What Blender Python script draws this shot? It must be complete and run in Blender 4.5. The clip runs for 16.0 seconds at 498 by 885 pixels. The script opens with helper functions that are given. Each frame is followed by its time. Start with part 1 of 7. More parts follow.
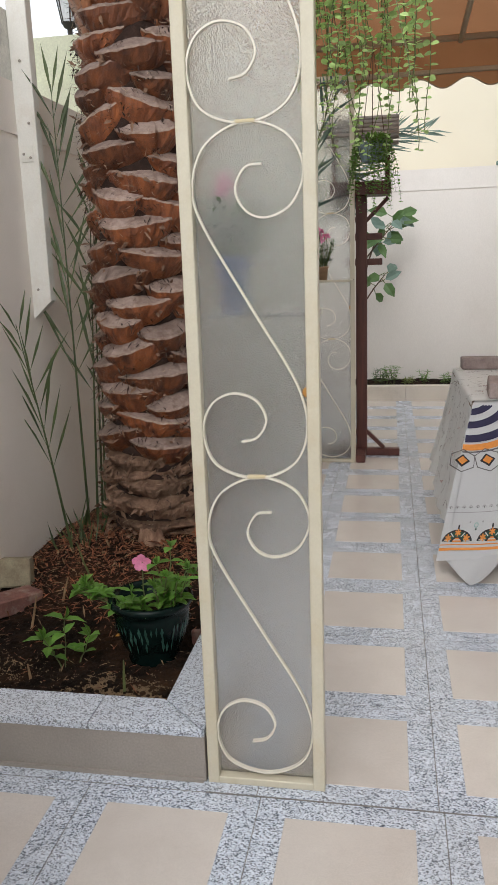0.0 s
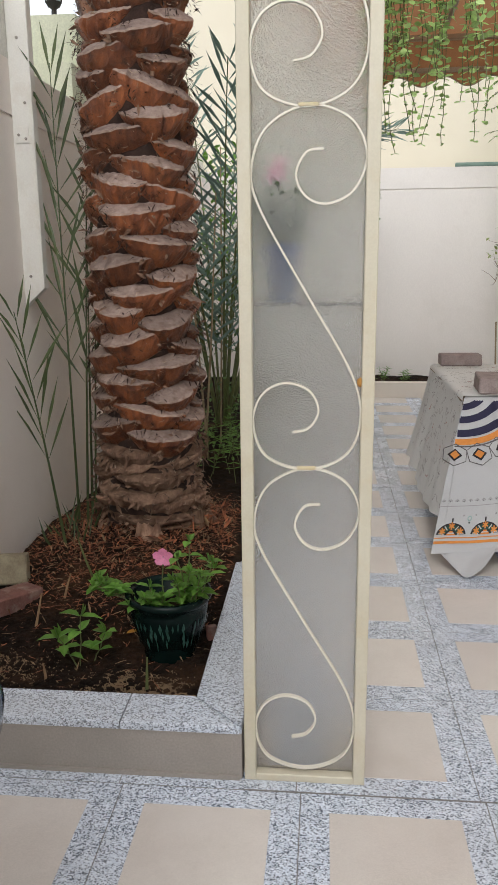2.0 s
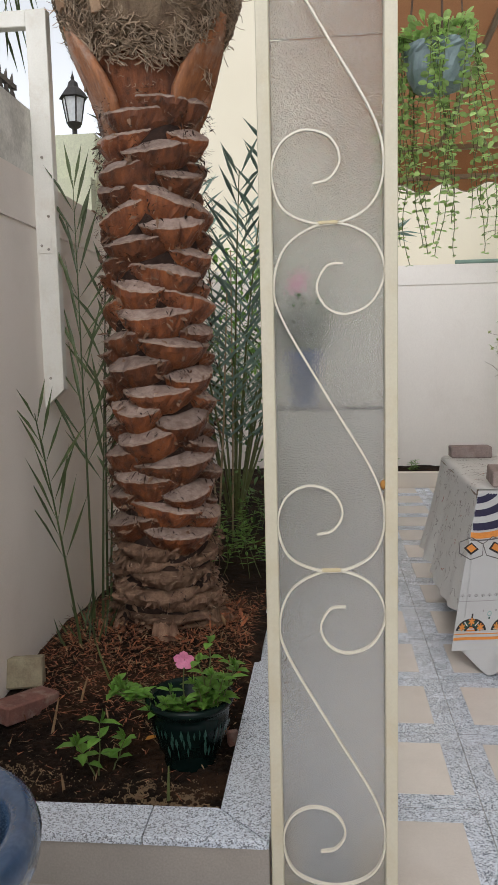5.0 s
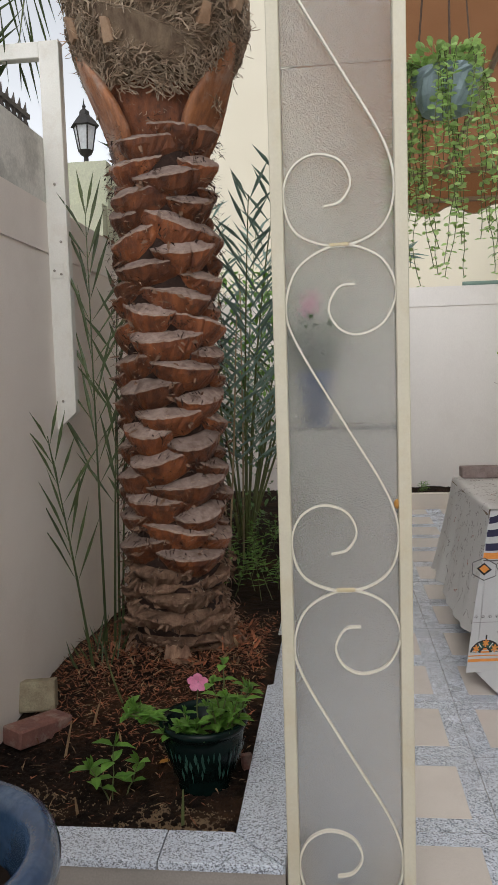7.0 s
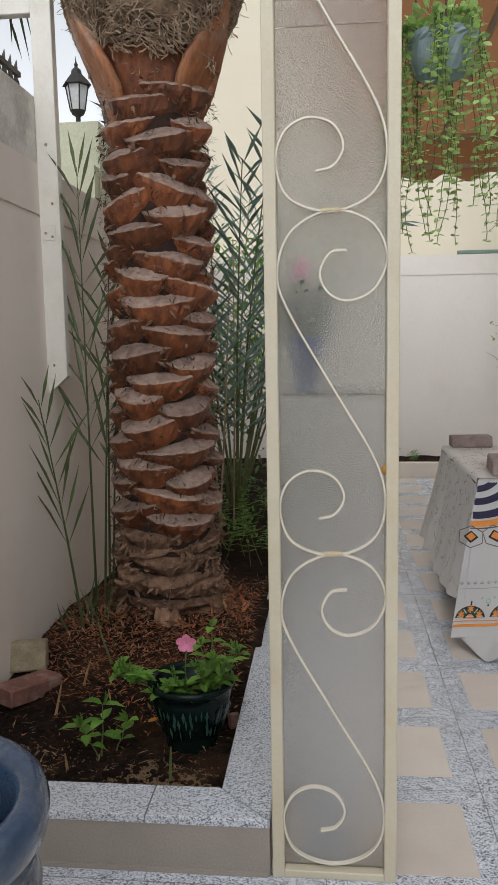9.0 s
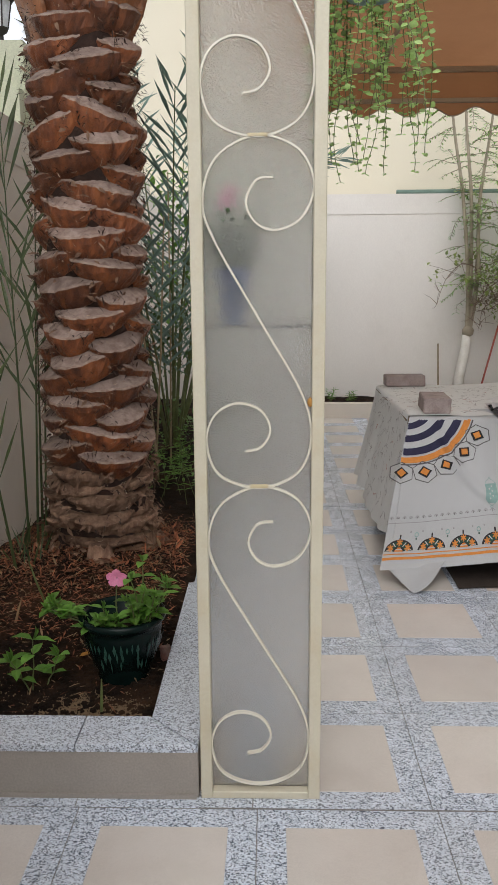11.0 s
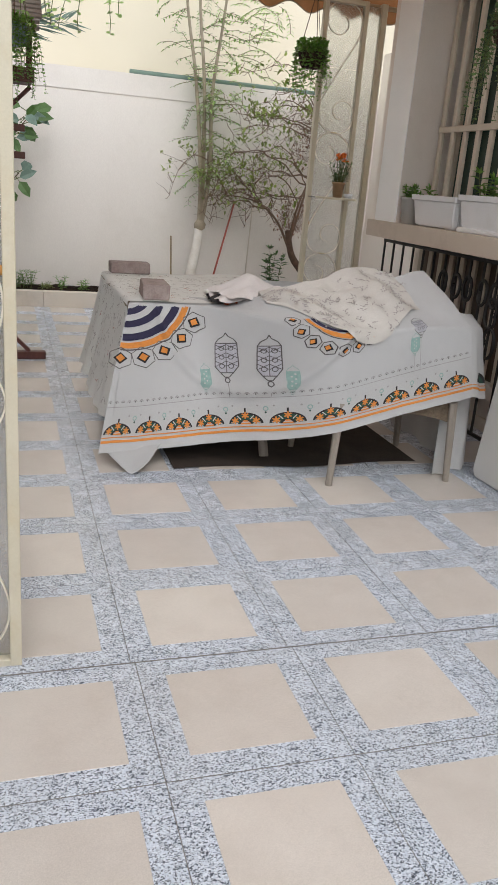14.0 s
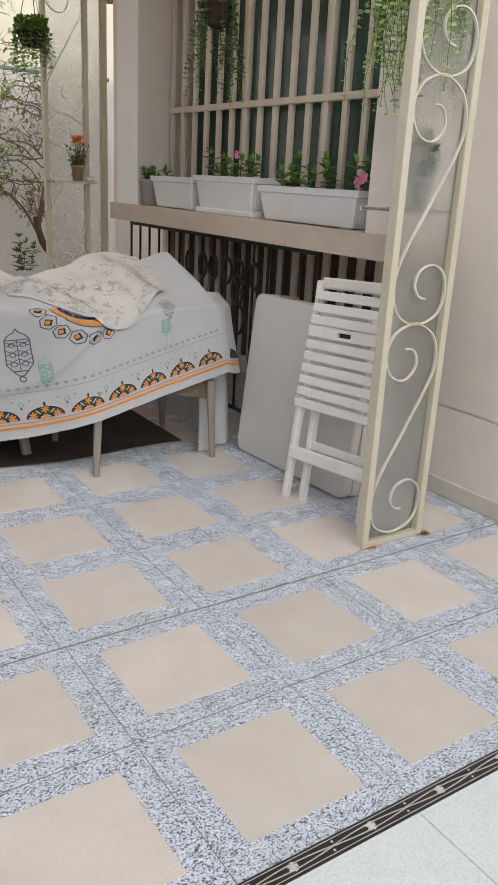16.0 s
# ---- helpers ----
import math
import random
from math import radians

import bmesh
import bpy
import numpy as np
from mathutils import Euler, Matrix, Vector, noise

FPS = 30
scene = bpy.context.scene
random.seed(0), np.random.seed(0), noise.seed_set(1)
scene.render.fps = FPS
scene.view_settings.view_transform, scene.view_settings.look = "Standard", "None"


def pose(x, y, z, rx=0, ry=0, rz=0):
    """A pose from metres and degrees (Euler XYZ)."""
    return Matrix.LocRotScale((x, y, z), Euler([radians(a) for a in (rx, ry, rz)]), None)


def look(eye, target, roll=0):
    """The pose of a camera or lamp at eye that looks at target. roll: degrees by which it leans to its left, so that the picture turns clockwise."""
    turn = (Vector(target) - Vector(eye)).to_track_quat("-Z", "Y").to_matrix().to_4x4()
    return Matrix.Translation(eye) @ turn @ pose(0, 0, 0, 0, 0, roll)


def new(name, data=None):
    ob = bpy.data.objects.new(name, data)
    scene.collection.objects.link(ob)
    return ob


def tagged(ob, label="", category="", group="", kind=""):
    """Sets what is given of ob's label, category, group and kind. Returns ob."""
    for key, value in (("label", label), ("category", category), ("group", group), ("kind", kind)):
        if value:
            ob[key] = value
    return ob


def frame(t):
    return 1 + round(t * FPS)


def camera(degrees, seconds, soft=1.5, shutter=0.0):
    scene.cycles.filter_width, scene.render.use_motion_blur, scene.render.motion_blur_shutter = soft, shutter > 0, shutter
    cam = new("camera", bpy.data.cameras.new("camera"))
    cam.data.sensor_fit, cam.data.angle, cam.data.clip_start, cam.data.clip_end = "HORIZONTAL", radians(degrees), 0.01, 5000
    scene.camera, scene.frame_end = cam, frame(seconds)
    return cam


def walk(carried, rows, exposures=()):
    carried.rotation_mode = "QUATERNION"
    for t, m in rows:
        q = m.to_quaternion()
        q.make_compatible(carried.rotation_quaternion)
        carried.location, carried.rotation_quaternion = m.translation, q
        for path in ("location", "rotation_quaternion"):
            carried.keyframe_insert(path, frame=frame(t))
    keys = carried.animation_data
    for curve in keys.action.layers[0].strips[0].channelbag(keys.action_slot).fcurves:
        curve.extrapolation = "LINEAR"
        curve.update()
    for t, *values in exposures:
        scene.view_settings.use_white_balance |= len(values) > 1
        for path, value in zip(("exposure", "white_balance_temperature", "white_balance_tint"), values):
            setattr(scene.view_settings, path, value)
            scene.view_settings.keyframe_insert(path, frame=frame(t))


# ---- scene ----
cam = camera(35.4, 16.0, 1.0)
PATH = [
    (0, (-0.123, -1.691, 1.307), (-0.479, 0.226, 0.864), -2.0),
    (0.5, (-0.207, -1.744, 1.308), (-0.567, 0.174, 0.87), -1.8),
    (1, (-0.296, -1.692, 1.297), (-0.631, 0.229, 0.854), -1.7),
    (1.5, (-0.371, -1.67, 1.294), (-0.655, 0.258, 0.847), -1.3),
    (2, (-0.394, -1.696, 1.291), (-0.582, 0.243, 0.836), -0.6),
    (2.5, (-0.403, -1.691, 1.276), (-0.561, 0.236, 0.765), -0.3),
    (3, (-0.408, -1.689, 1.275), (-0.566, 0.231, 0.74), -0.3),
    (3.5, (-0.411, -1.693, 1.276), (-0.566, 0.229, 0.747), -0.3),
    (4, (-0.415, -1.705, 1.285), (-0.578, 0.222, 0.774), -0.4),
    (4.5, (-0.433, -1.716, 1.313), (-0.625, 0.24, 0.943), -0.6),
    (5, (-0.437, -1.717, 1.329), (-0.637, 0.259, 1.097), -1.3),
    (7.5, (-0.449, -1.732, 1.32), (-0.671, 0.248, 1.147), -1.7),
    (8, (-0.449, -1.736, 1.316), (-0.651, 0.238, 1.068), -1.0),
    (10.5, (-0.412, -1.742, 1.321), (-0.609, 0.231, 1.059), -1.2),
    (11, (-0.404, -1.733, 1.293), (-0.459, 0.225, 0.892), -0.4),
    (11.5, (-0.397, -1.731, 1.263), (-0.314, 0.184, 0.693), 0.7),
    (12, (-0.386, -1.748, 1.257), (-0.21, 0.141, 0.625), 1.7),
    (12.5, (-0.367, -1.764, 1.257), (-0.084, 0.111, 0.621), 2.7),
    (13, (-0.336, -1.781, 1.257), (0.055, 0.076, 0.625), 3.4),
    (13.5, (-0.312, -1.792, 1.251), (0.194, 0.038, 0.624), 4.1),
    (14, (-0.297, -1.796, 1.249), (0.286, 0.01, 0.619), 4.7),
    (14.5, (-0.282, -1.792, 1.246), (0.399, -0.024, 0.604), 5.4),
    (15, (-0.246, -1.804, 1.255), (0.596, -0.106, 0.615), 5.4),
    (15.5, (-0.219, -1.815, 1.259), (0.748, -0.185, 0.619), 4.3),
    (16, (-0.194, -1.825, 1.263), (0.872, -0.257, 0.626), 3.0),
]
SKY, SUN, EXPOSURE = 0.33, 0.6, [(0, -0.28), (2, -0.29), (4, -0.24), (5, -0.46), (7.5, -0.6), (8.2, -0.61), (10.5, -0.54), (11, -0.46), (11.6, -0.28), (12, -0.2), (13, -0.22), (16, -0.24)]
walk(cam, [(t, look(eye, target, roll)) for t, eye, target, roll in PATH], EXPOSURE)

# ---- world, sun, exposure ----
world = bpy.data.worlds.new("overcast_sky")
scene.world = world
world.use_nodes = True
wn = world.node_tree
wn.nodes.clear()
sky = wn.nodes.new("ShaderNodeTexSky")
sky.sky_type = "NISHITA"
sky.sun_disc = False
sky.sun_elevation = radians(48)
sky.sun_rotation = radians(184)
sky.air_density, sky.dust_density, sky.ozone_density = 1.0, 1.5, 1.0
hs = wn.nodes.new("ShaderNodeHueSaturation")
hs.inputs["Saturation"].default_value = 0.18
bgn = wn.nodes.new("ShaderNodeBackground")
bgn.inputs["Strength"].default_value = SKY
won = wn.nodes.new("ShaderNodeOutputWorld")
wn.links.new(sky.outputs[0], hs.inputs["Color"])
wn.links.new(hs.outputs[0], bgn.inputs["Color"])
wn.links.new(bgn.outputs[0], won.inputs["Surface"])
sun_data = bpy.data.lights.new("sun", "SUN")
sun_data.energy, sun_data.angle, sun_data.color = SUN, radians(70), (1.0, 0.965, 0.925)
sun = new("sun", sun_data)
sun.matrix_world = look((0, 0, 0), (-math.sin(radians(184)) * math.cos(radians(48)), -math.cos(radians(184)) * math.cos(radians(48)), -math.sin(radians(48))))


# ---- materials ----
def shader(name):
    m = bpy.data.materials.new(name)
    m.use_nodes = True
    nt = m.node_tree
    return m, nt, nt.nodes["Principled BSDF"]


def node(nt, kind, **kw):
    n = nt.nodes.new(kind)
    for k, v in kw.items():
        n.inputs[k.replace("_", " ")].default_value = v
    return n


def rgba(c):
    return (c[0], c[1], c[2], 1.0)


def mixed(nt, fac, a, b):
    n = nt.nodes.new("ShaderNodeMix")
    n.data_type = "RGBA"
    for sock, v in ((n.inputs["Factor"], fac), (n.inputs["A"], a), (n.inputs["B"], b)):
        if isinstance(v, bpy.types.NodeSocket):
            nt.links.new(v, sock)
        elif isinstance(v, (int, float)):
            sock.default_value = v
        else:
            sock.default_value = rgba(v)
    return n.outputs["Result"]


def ramp(nt, src, lo, hi, steps=False):
    n = nt.nodes.new("ShaderNodeMapRange")
    n.inputs["From Min"].default_value, n.inputs["From Max"].default_value = lo, hi
    nt.links.new(src, n.inputs["Value"])
    return n.outputs["Result"]


def surface(name, a, b=None, rough=0.6, scale=4.0, fine=70.0, bump=0.15, metal=0.0, vary=0.0, stain=None, stain_scale=1.3,
            stain_amount=0.4, spec=0.5, relief=0.004, stretch=None, sheen=0.0, translucent=0.0, coat=0.0, island=0.0, grainy=1.0):
    """A worn surface: two tones in patches, fine grain with relief, optional stains and a change from piece to piece."""
    m, nt, bsdf = shader(name)
    b = b or tuple(x * 0.8 for x in a)
    geo = nt.nodes.new("ShaderNodeNewGeometry")
    pos = geo.outputs["Position"]
    if stretch:
        mp = nt.nodes.new("ShaderNodeMapping")
        mp.inputs["Scale"].default_value = stretch
        nt.links.new(pos, mp.inputs["Vector"])
        pos = mp.outputs["Vector"]
    n1 = node(nt, "ShaderNodeTexNoise", Scale=scale, Detail=5.0, Roughness=0.6)
    nt.links.new(pos, n1.inputs["Vector"])
    n2 = node(nt, "ShaderNodeTexNoise", Scale=fine, Detail=4.0, Roughness=0.65)
    nt.links.new(pos, n2.inputs["Vector"])
    col = mixed(nt, ramp(nt, n1.outputs["Fac"], 0.32, 0.68), a, b)
    grain = mixed(nt, ramp(nt, n2.outputs["Fac"], 0.35, 0.7), (1 - 0.14 * grainy,) * 3, (1 + 0.06 * grainy,) * 3)
    mul = nt.nodes.new("ShaderNodeMix")
    mul.data_type, mul.blend_type = "RGBA", "MULTIPLY"
    mul.inputs["Factor"].default_value = 1.0
    nt.links.new(col, mul.inputs["A"])
    nt.links.new(grain, mul.inputs["B"])
    col = mul.outputs["Result"]
    if stain:
        n3 = node(nt, "ShaderNodeTexNoise", Scale=stain_scale, Detail=6.0, Roughness=0.7)
        nt.links.new(geo.outputs["Position"], n3.inputs["Vector"])
        f = nt.nodes.new("ShaderNodeMath")
        f.operation = "MULTIPLY"
        nt.links.new(ramp(nt, n3.outputs["Fac"], 0.5, 0.72), f.inputs[0])
        f.inputs[1].default_value = stain_amount
        col = mixed(nt, f.outputs[0], col, stain)
    if vary or island:
        hsv = nt.nodes.new("ShaderNodeHueSaturation")
        if vary:
            src = nt.nodes.new("ShaderNodeObjectInfo").outputs["Random"]
        else:
            src = geo.outputs["Random Per Island"]
        mr = nt.nodes.new("ShaderNodeMapRange")
        mr.inputs["To Min"].default_value, mr.inputs["To Max"].default_value = 1 - max(vary, island), 1 + max(vary, island)
        nt.links.new(src, mr.inputs["Value"])
        nt.links.new(mr.outputs["Result"], hsv.inputs["Value"])
        nt.links.new(col, hsv.inputs["Color"])
        col = hsv.outputs["Color"]
    nt.links.new(col, bsdf.inputs["Base Color"])
    bsdf.inputs["Metallic"].default_value = metal
    bsdf.inputs["Specular IOR Level"].default_value = spec
    if coat:
        bsdf.inputs["Coat Weight"].default_value, bsdf.inputs["Coat Roughness"].default_value = coat, 0.08
    if sheen:
        bsdf.inputs["Sheen Weight"].default_value = sheen
    rr = nt.nodes.new("ShaderNodeMapRange")
    rr.inputs["To Min"].default_value, rr.inputs["To Max"].default_value = max(0.03, rough - 0.1), min(1.0, rough + 0.1)
    nt.links.new(n1.outputs["Fac"], rr.inputs["Value"])
    nt.links.new(rr.outputs["Result"], bsdf.inputs["Roughness"])
    if bump:
        bp = nt.nodes.new("ShaderNodeBump")
        bp.inputs["Strength"].default_value, bp.inputs["Distance"].default_value = bump, relief
        nt.links.new(n2.outputs["Fac"], bp.inputs["Height"])
        nt.links.new(bp.outputs["Normal"], bsdf.inputs["Normal"])
    if translucent:
        out = nt.nodes["Material Output"]
        tr = nt.nodes.new("ShaderNodeBsdfTranslucent")
        nt.links.new(col, tr.inputs["Color"])
        mx = nt.nodes.new("ShaderNodeMixShader")
        mx.inputs[0].default_value = translucent
        nt.links.new(bsdf.outputs[0], mx.inputs[1])
        nt.links.new(tr.outputs[0], mx.inputs[2])
        nt.links.new(mx.outputs[0], out.inputs["Surface"])
    return m


def terrazzo(name, size=390.0, stretch=(0.72, 1.0, 1.0), dull=0.0):
    m, nt, bsdf = shader(name)
    geo = nt.nodes.new("ShaderNodeNewGeometry")
    wob = node(nt, "ShaderNodeTexNoise", Scale=160.0, Detail=2.0)
    nt.links.new(geo.outputs["Position"], wob.inputs["Vector"])
    add = nt.nodes.new("ShaderNodeVectorMath")
    add.operation = "MULTIPLY_ADD"
    add.inputs[1].default_value = (0.007, 0.007, 0.007)
    nt.links.new(wob.outputs["Color"], add.inputs[0])
    nt.links.new(geo.outputs["Position"], add.inputs[2])
    mp = nt.nodes.new("ShaderNodeMapping")
    mp.inputs["Scale"].default_value = stretch
    nt.links.new(add.outputs[0], mp.inputs["Vector"])
    vor = node(nt, "ShaderNodeTexVoronoi", Scale=size, Randomness=1.0)
    nt.links.new(mp.outputs[0], vor.inputs["Vector"])
    sep = nt.nodes.new("ShaderNodeSeparateColor")
    nt.links.new(vor.outputs["Color"], sep.inputs[0])
    cr = nt.nodes.new("ShaderNodeValToRGB")
    cr.color_ramp.interpolation = "CONSTANT"
    e = cr.color_ramp.elements
    e[0].position, e[0].color = 0.0, rgba((0.085, 0.098, 0.128))
    e[1].position, e[1].color = 0.18, rgba((0.22, 0.25, 0.31))
    for p, c in ((0.27, (0.48, 0.525, 0.60)), (0.46, (0.63, 0.69, 0.78)), (0.78, (0.74, 0.79, 0.865))):
        el = e.new(p)
        el.color = rgba(c)
    nt.links.new(sep.outputs[0], cr.inputs[0])
    n1 = node(nt, "ShaderNodeTexNoise", Scale=2.2, Detail=5.0)
    nt.links.new(geo.outputs["Position"], n1.inputs["Vector"])
    col = mixed(nt, ramp(nt, n1.outputs["Fac"], 0.45, 1.3), cr.outputs[0], (0.45, 0.45, 0.45))
    col = mixed(nt, dull, col, (0.40, 0.39, 0.38))
    nt.links.new(col, bsdf.inputs["Base Color"])
    rr = nt.nodes.new("ShaderNodeMapRange")
    rr.inputs["To Min"].default_value, rr.inputs["To Max"].default_value = 0.22, 0.5
    nt.links.new(n1.outputs["Fac"], rr.inputs["Value"])
    nt.links.new(rr.outputs["Result"], bsdf.inputs["Roughness"])
    return m


def frosted(name):
    """Patterned obscure glass: rough transmission with a pebbled relief and a little milkiness."""
    m, nt, bsdf = shader(name)
    geo = nt.nodes.new("ShaderNodeNewGeometry")
    n1 = node(nt, "ShaderNodeTexVoronoi", Scale=225.0, Randomness=1.0)
    nt.links.new(geo.outputs["Position"], n1.inputs["Vector"])
    n2 = node(nt, "ShaderNodeTexNoise", Scale=3.0, Detail=4.0)
    nt.links.new(geo.outputs["Position"], n2.inputs["Vector"])
    bp = nt.nodes.new("ShaderNodeBump")
    bp.inputs["Strength"].default_value, bp.inputs["Distance"].default_value = 0.55, 0.003
    nt.links.new(n1.outputs["Distance"], bp.inputs["Height"])
    bsdf.inputs["Base Color"].default_value = (0.93, 0.94, 0.93, 1)
    bsdf.inputs["Transmission Weight"].default_value = 1.0
    bsdf.inputs["Roughness"].default_value = 0.10
    bsdf.inputs["IOR"].default_value = 1.4
    nt.links.new(bp.outputs["Normal"], bsdf.inputs["Normal"])
    tr = node(nt, "ShaderNodeBsdfDiffuse", Color=(0.80, 0.80, 0.79, 1))
    tl = node(nt, "ShaderNodeBsdfTranslucent", Color=(0.88, 0.88, 0.87, 1))
    nt.links.new(bp.outputs["Normal"], tr.inputs["Normal"])
    half = nt.nodes.new("ShaderNodeMixShader")
    half.inputs[0].default_value = 0.5
    nt.links.new(tr.outputs[0], half.inputs[1])
    nt.links.new(tl.outputs[0], half.inputs[2])
    mx = nt.nodes.new("ShaderNodeMixShader")
    mr = nt.nodes.new("ShaderNodeMapRange")
    mr.inputs["To Min"].default_value, mr.inputs["To Max"].default_value = 0.10, 0.21
    nt.links.new(n2.outputs["Fac"], mr.inputs["Value"])
    nt.links.new(mr.outputs["Result"], mx.inputs[0])
    nt.links.new(bsdf.outputs[0], mx.inputs[1])
    nt.links.new(half.outputs[0], mx.inputs[2])
    nt.links.new(mx.outputs[0], nt.nodes["Material Output"].inputs["Surface"])
    return m


M_TERRAZZO = terrazzo("terrazzo_chips")
M_GRANITE = terrazzo("granite_chips", 330.0, (0.9, 1.0, 1.0), 0.10)
M_INLAY = surface("cream_tile_inlay", (0.70, 0.645, 0.59), (0.645, 0.588, 0.535), rough=0.2, scale=5.5, fine=420, bump=0.04, vary=0.06,
                  stain=(0.50, 0.44, 0.37), stain_scale=3.0, stain_amount=0.3)


def worn_polish(m, gloss, dull, scale, lo, hi):
    """Patches of intact polish between dulled ones."""
    nt = m.node_tree
    geo = nt.nodes.new("ShaderNodeNewGeometry")
    n = node(nt, "ShaderNodeTexNoise", Scale=scale, Detail=6.0, Roughness=0.65)
    nt.links.new(geo.outputs["Position"], n.inputs["Vector"])
    mr = nt.nodes.new("ShaderNodeMapRange")
    for key, v in (("From Min", lo), ("From Max", hi), ("To Min", gloss), ("To Max", dull)):
        mr.inputs[key].default_value = v
    nt.links.new(n.outputs["Fac"], mr.inputs["Value"])
    nt.links.new(mr.outputs["Result"], nt.nodes["Principled BSDF"].inputs["Roughness"])


worn_polish(M_INLAY, 0.10, 0.24, 9.0, 0.35, 0.65)
worn_polish(M_TERRAZZO, 0.14, 0.40, 9.0, 0.38, 0.65)
M_GROUT = surface("dark_joint", (0.17, 0.165, 0.16), (0.24, 0.23, 0.22), rough=0.9)
M_WHITE_TILE = surface("polished_white_tile", (0.74, 0.79, 0.80), (0.70, 0.75, 0.76), rough=0.12, scale=1.5, fine=200, bump=0.0)
M_WALL = surface("painted_plaster", (0.83, 0.765, 0.70), (0.78, 0.71, 0.64), grainy=0.35, rough=0.75, scale=1.1, fine=160, bump=0.12, relief=0.002,
                 stain=(0.60, 0.53, 0.46), stain_scale=1.6, stain_amount=0.3)
M_WALL_FAR = surface("white_boundary_plaster", (0.80, 0.76, 0.715), (0.75, 0.705, 0.66), grainy=0.35, rough=0.8, scale=0.9, fine=150, bump=0.1, relief=0.002,
                     stain=(0.60, 0.55, 0.49), stain_scale=1.2, stain_amount=0.35, stretch=(1, 1, 0.5))
M_CREAM = surface("cream_render", (0.80, 0.74, 0.60), (0.75, 0.69, 0.55), grainy=0.35, rough=0.8, scale=0.8, fine=120, bump=0.1, relief=0.002)
M_STAINED = surface("mould_stained_plaster", (0.80, 0.78, 0.72), (0.66, 0.65, 0.58), rough=0.85, scale=3.5, fine=90, bump=0.2,
                    stain=(0.20, 0.20, 0.17), stain_scale=4.0, stain_amount=0.6)
M_GREENISH = surface("pale_green_plaster", (0.72, 0.74, 0.56), (0.64, 0.66, 0.49), rough=0.8, scale=3.0, fine=120, bump=0.1)
M_CURB = surface("grey_plaster_kerb", (0.37, 0.33, 0.295), (0.31, 0.275, 0.245), rough=0.6, scale=2.0, fine=180, bump=0.1,
                 stain=(0.28, 0.25, 0.22), stain_scale=2.0)
M_FRAME = surface("cream_enamel_steel", (0.63, 0.585, 0.465), (0.575, 0.525, 0.40), grainy=0.35, rough=0.4, scale=5, fine=220, bump=0.05,
                  stain=(0.50, 0.36, 0.16), stain_scale=9.0, stain_amount=0.25)
M_SCROLL = surface("ivory_enamel_iron", (0.76, 0.72, 0.62), (0.70, 0.655, 0.55), grainy=0.35, rough=0.4, scale=8, fine=220, bump=0.05)
M_WELD = surface("yellowed_weld", (0.66, 0.57, 0.38), (0.60, 0.49, 0.28), rough=0.5, scale=30)
M_RUST = surface("orange_rust", (0.55, 0.28, 0.06), (0.40, 0.18, 0.04), rough=0.7, scale=60, fine=300, bump=0.3)
M_GLASS = frosted("pebbled_obscure_glass")
M_SOIL = surface("damp_soil", (0.030, 0.018, 0.012), (0.012, 0.008, 0.006), rough=0.95, spec=0.12, scale=14, fine=190, bump=1.0, relief=0.014,
                 stain=(0.105, 0.054, 0.028), stain_scale=4.0, stain_amount=0.7)
M_SAND = surface("pale_grit", (0.26, 0.17, 0.09), (0.16, 0.10, 0.055), rough=0.95, scale=40, fine=200, bump=0.8, relief=0.006)
M_MULCH = surface("palm_fibre_mulch", (0.36, 0.128, 0.056), (0.12, 0.045, 0.024), rough=0.9, scale=30, fine=200, bump=0.3, island=0.6)
M_STRAW = surface("dry_straw", (0.36, 0.235, 0.125), (0.17, 0.10, 0.052), rough=0.9, scale=30, fine=200, bump=0.2, island=0.45)
M_BOOT = surface("palm_boot_bark", (0.36, 0.115, 0.038), (0.105, 0.030, 0.014), rough=0.36, spec=0.5, scale=5, fine=60, bump=0.8, relief=0.008, vary=0.35, stretch=(5, 5, 0.9),
                 stain=(0.040, 0.019, 0.014), stain_scale=14.0, stain_amount=0.9)
M_CUT = surface("palm_cut_face", (0.35, 0.265, 0.225), (0.22, 0.152, 0.125), rough=0.85, scale=30, fine=260, bump=0.5, relief=0.004, vary=0.2,
                stain=(0.13, 0.07, 0.05), stain_scale=24.0, stain_amount=0.75)
M_LIP = surface("pale_cut_rim", (0.38, 0.285, 0.235), (0.21, 0.135, 0.10), rough=0.8, scale=40, fine=260, bump=0.3, vary=0.15)
M_BOOT_OLD = surface("old_palm_boot", (0.44, 0.28, 0.19), (0.18, 0.10, 0.068), rough=0.9, spec=0.15, scale=5, fine=55, bump=1.0, relief=0.01, vary=0.35, stretch=(5, 5, 0.8),
                     stain=(0.06, 0.035, 0.026), stain_scale=11.0, stain_amount=0.55)
M_ROOT = surface("weathered_root_base", (0.29, 0.18, 0.115), (0.11, 0.065, 0.043), rough=0.9, spec=0.15, scale=9, fine=60, bump=1.0, relief=0.01, vary=0.3, stretch=(6, 6, 0.8))
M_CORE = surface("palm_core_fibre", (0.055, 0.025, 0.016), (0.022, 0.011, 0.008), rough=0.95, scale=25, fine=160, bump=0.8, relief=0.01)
M_FIBRE = surface("palm_crown_fibre", (0.52, 0.41, 0.30), (0.26, 0.17, 0.11), rough=0.95, scale=12, fine=220, bump=0.7, relief=0.008, island=0.4)
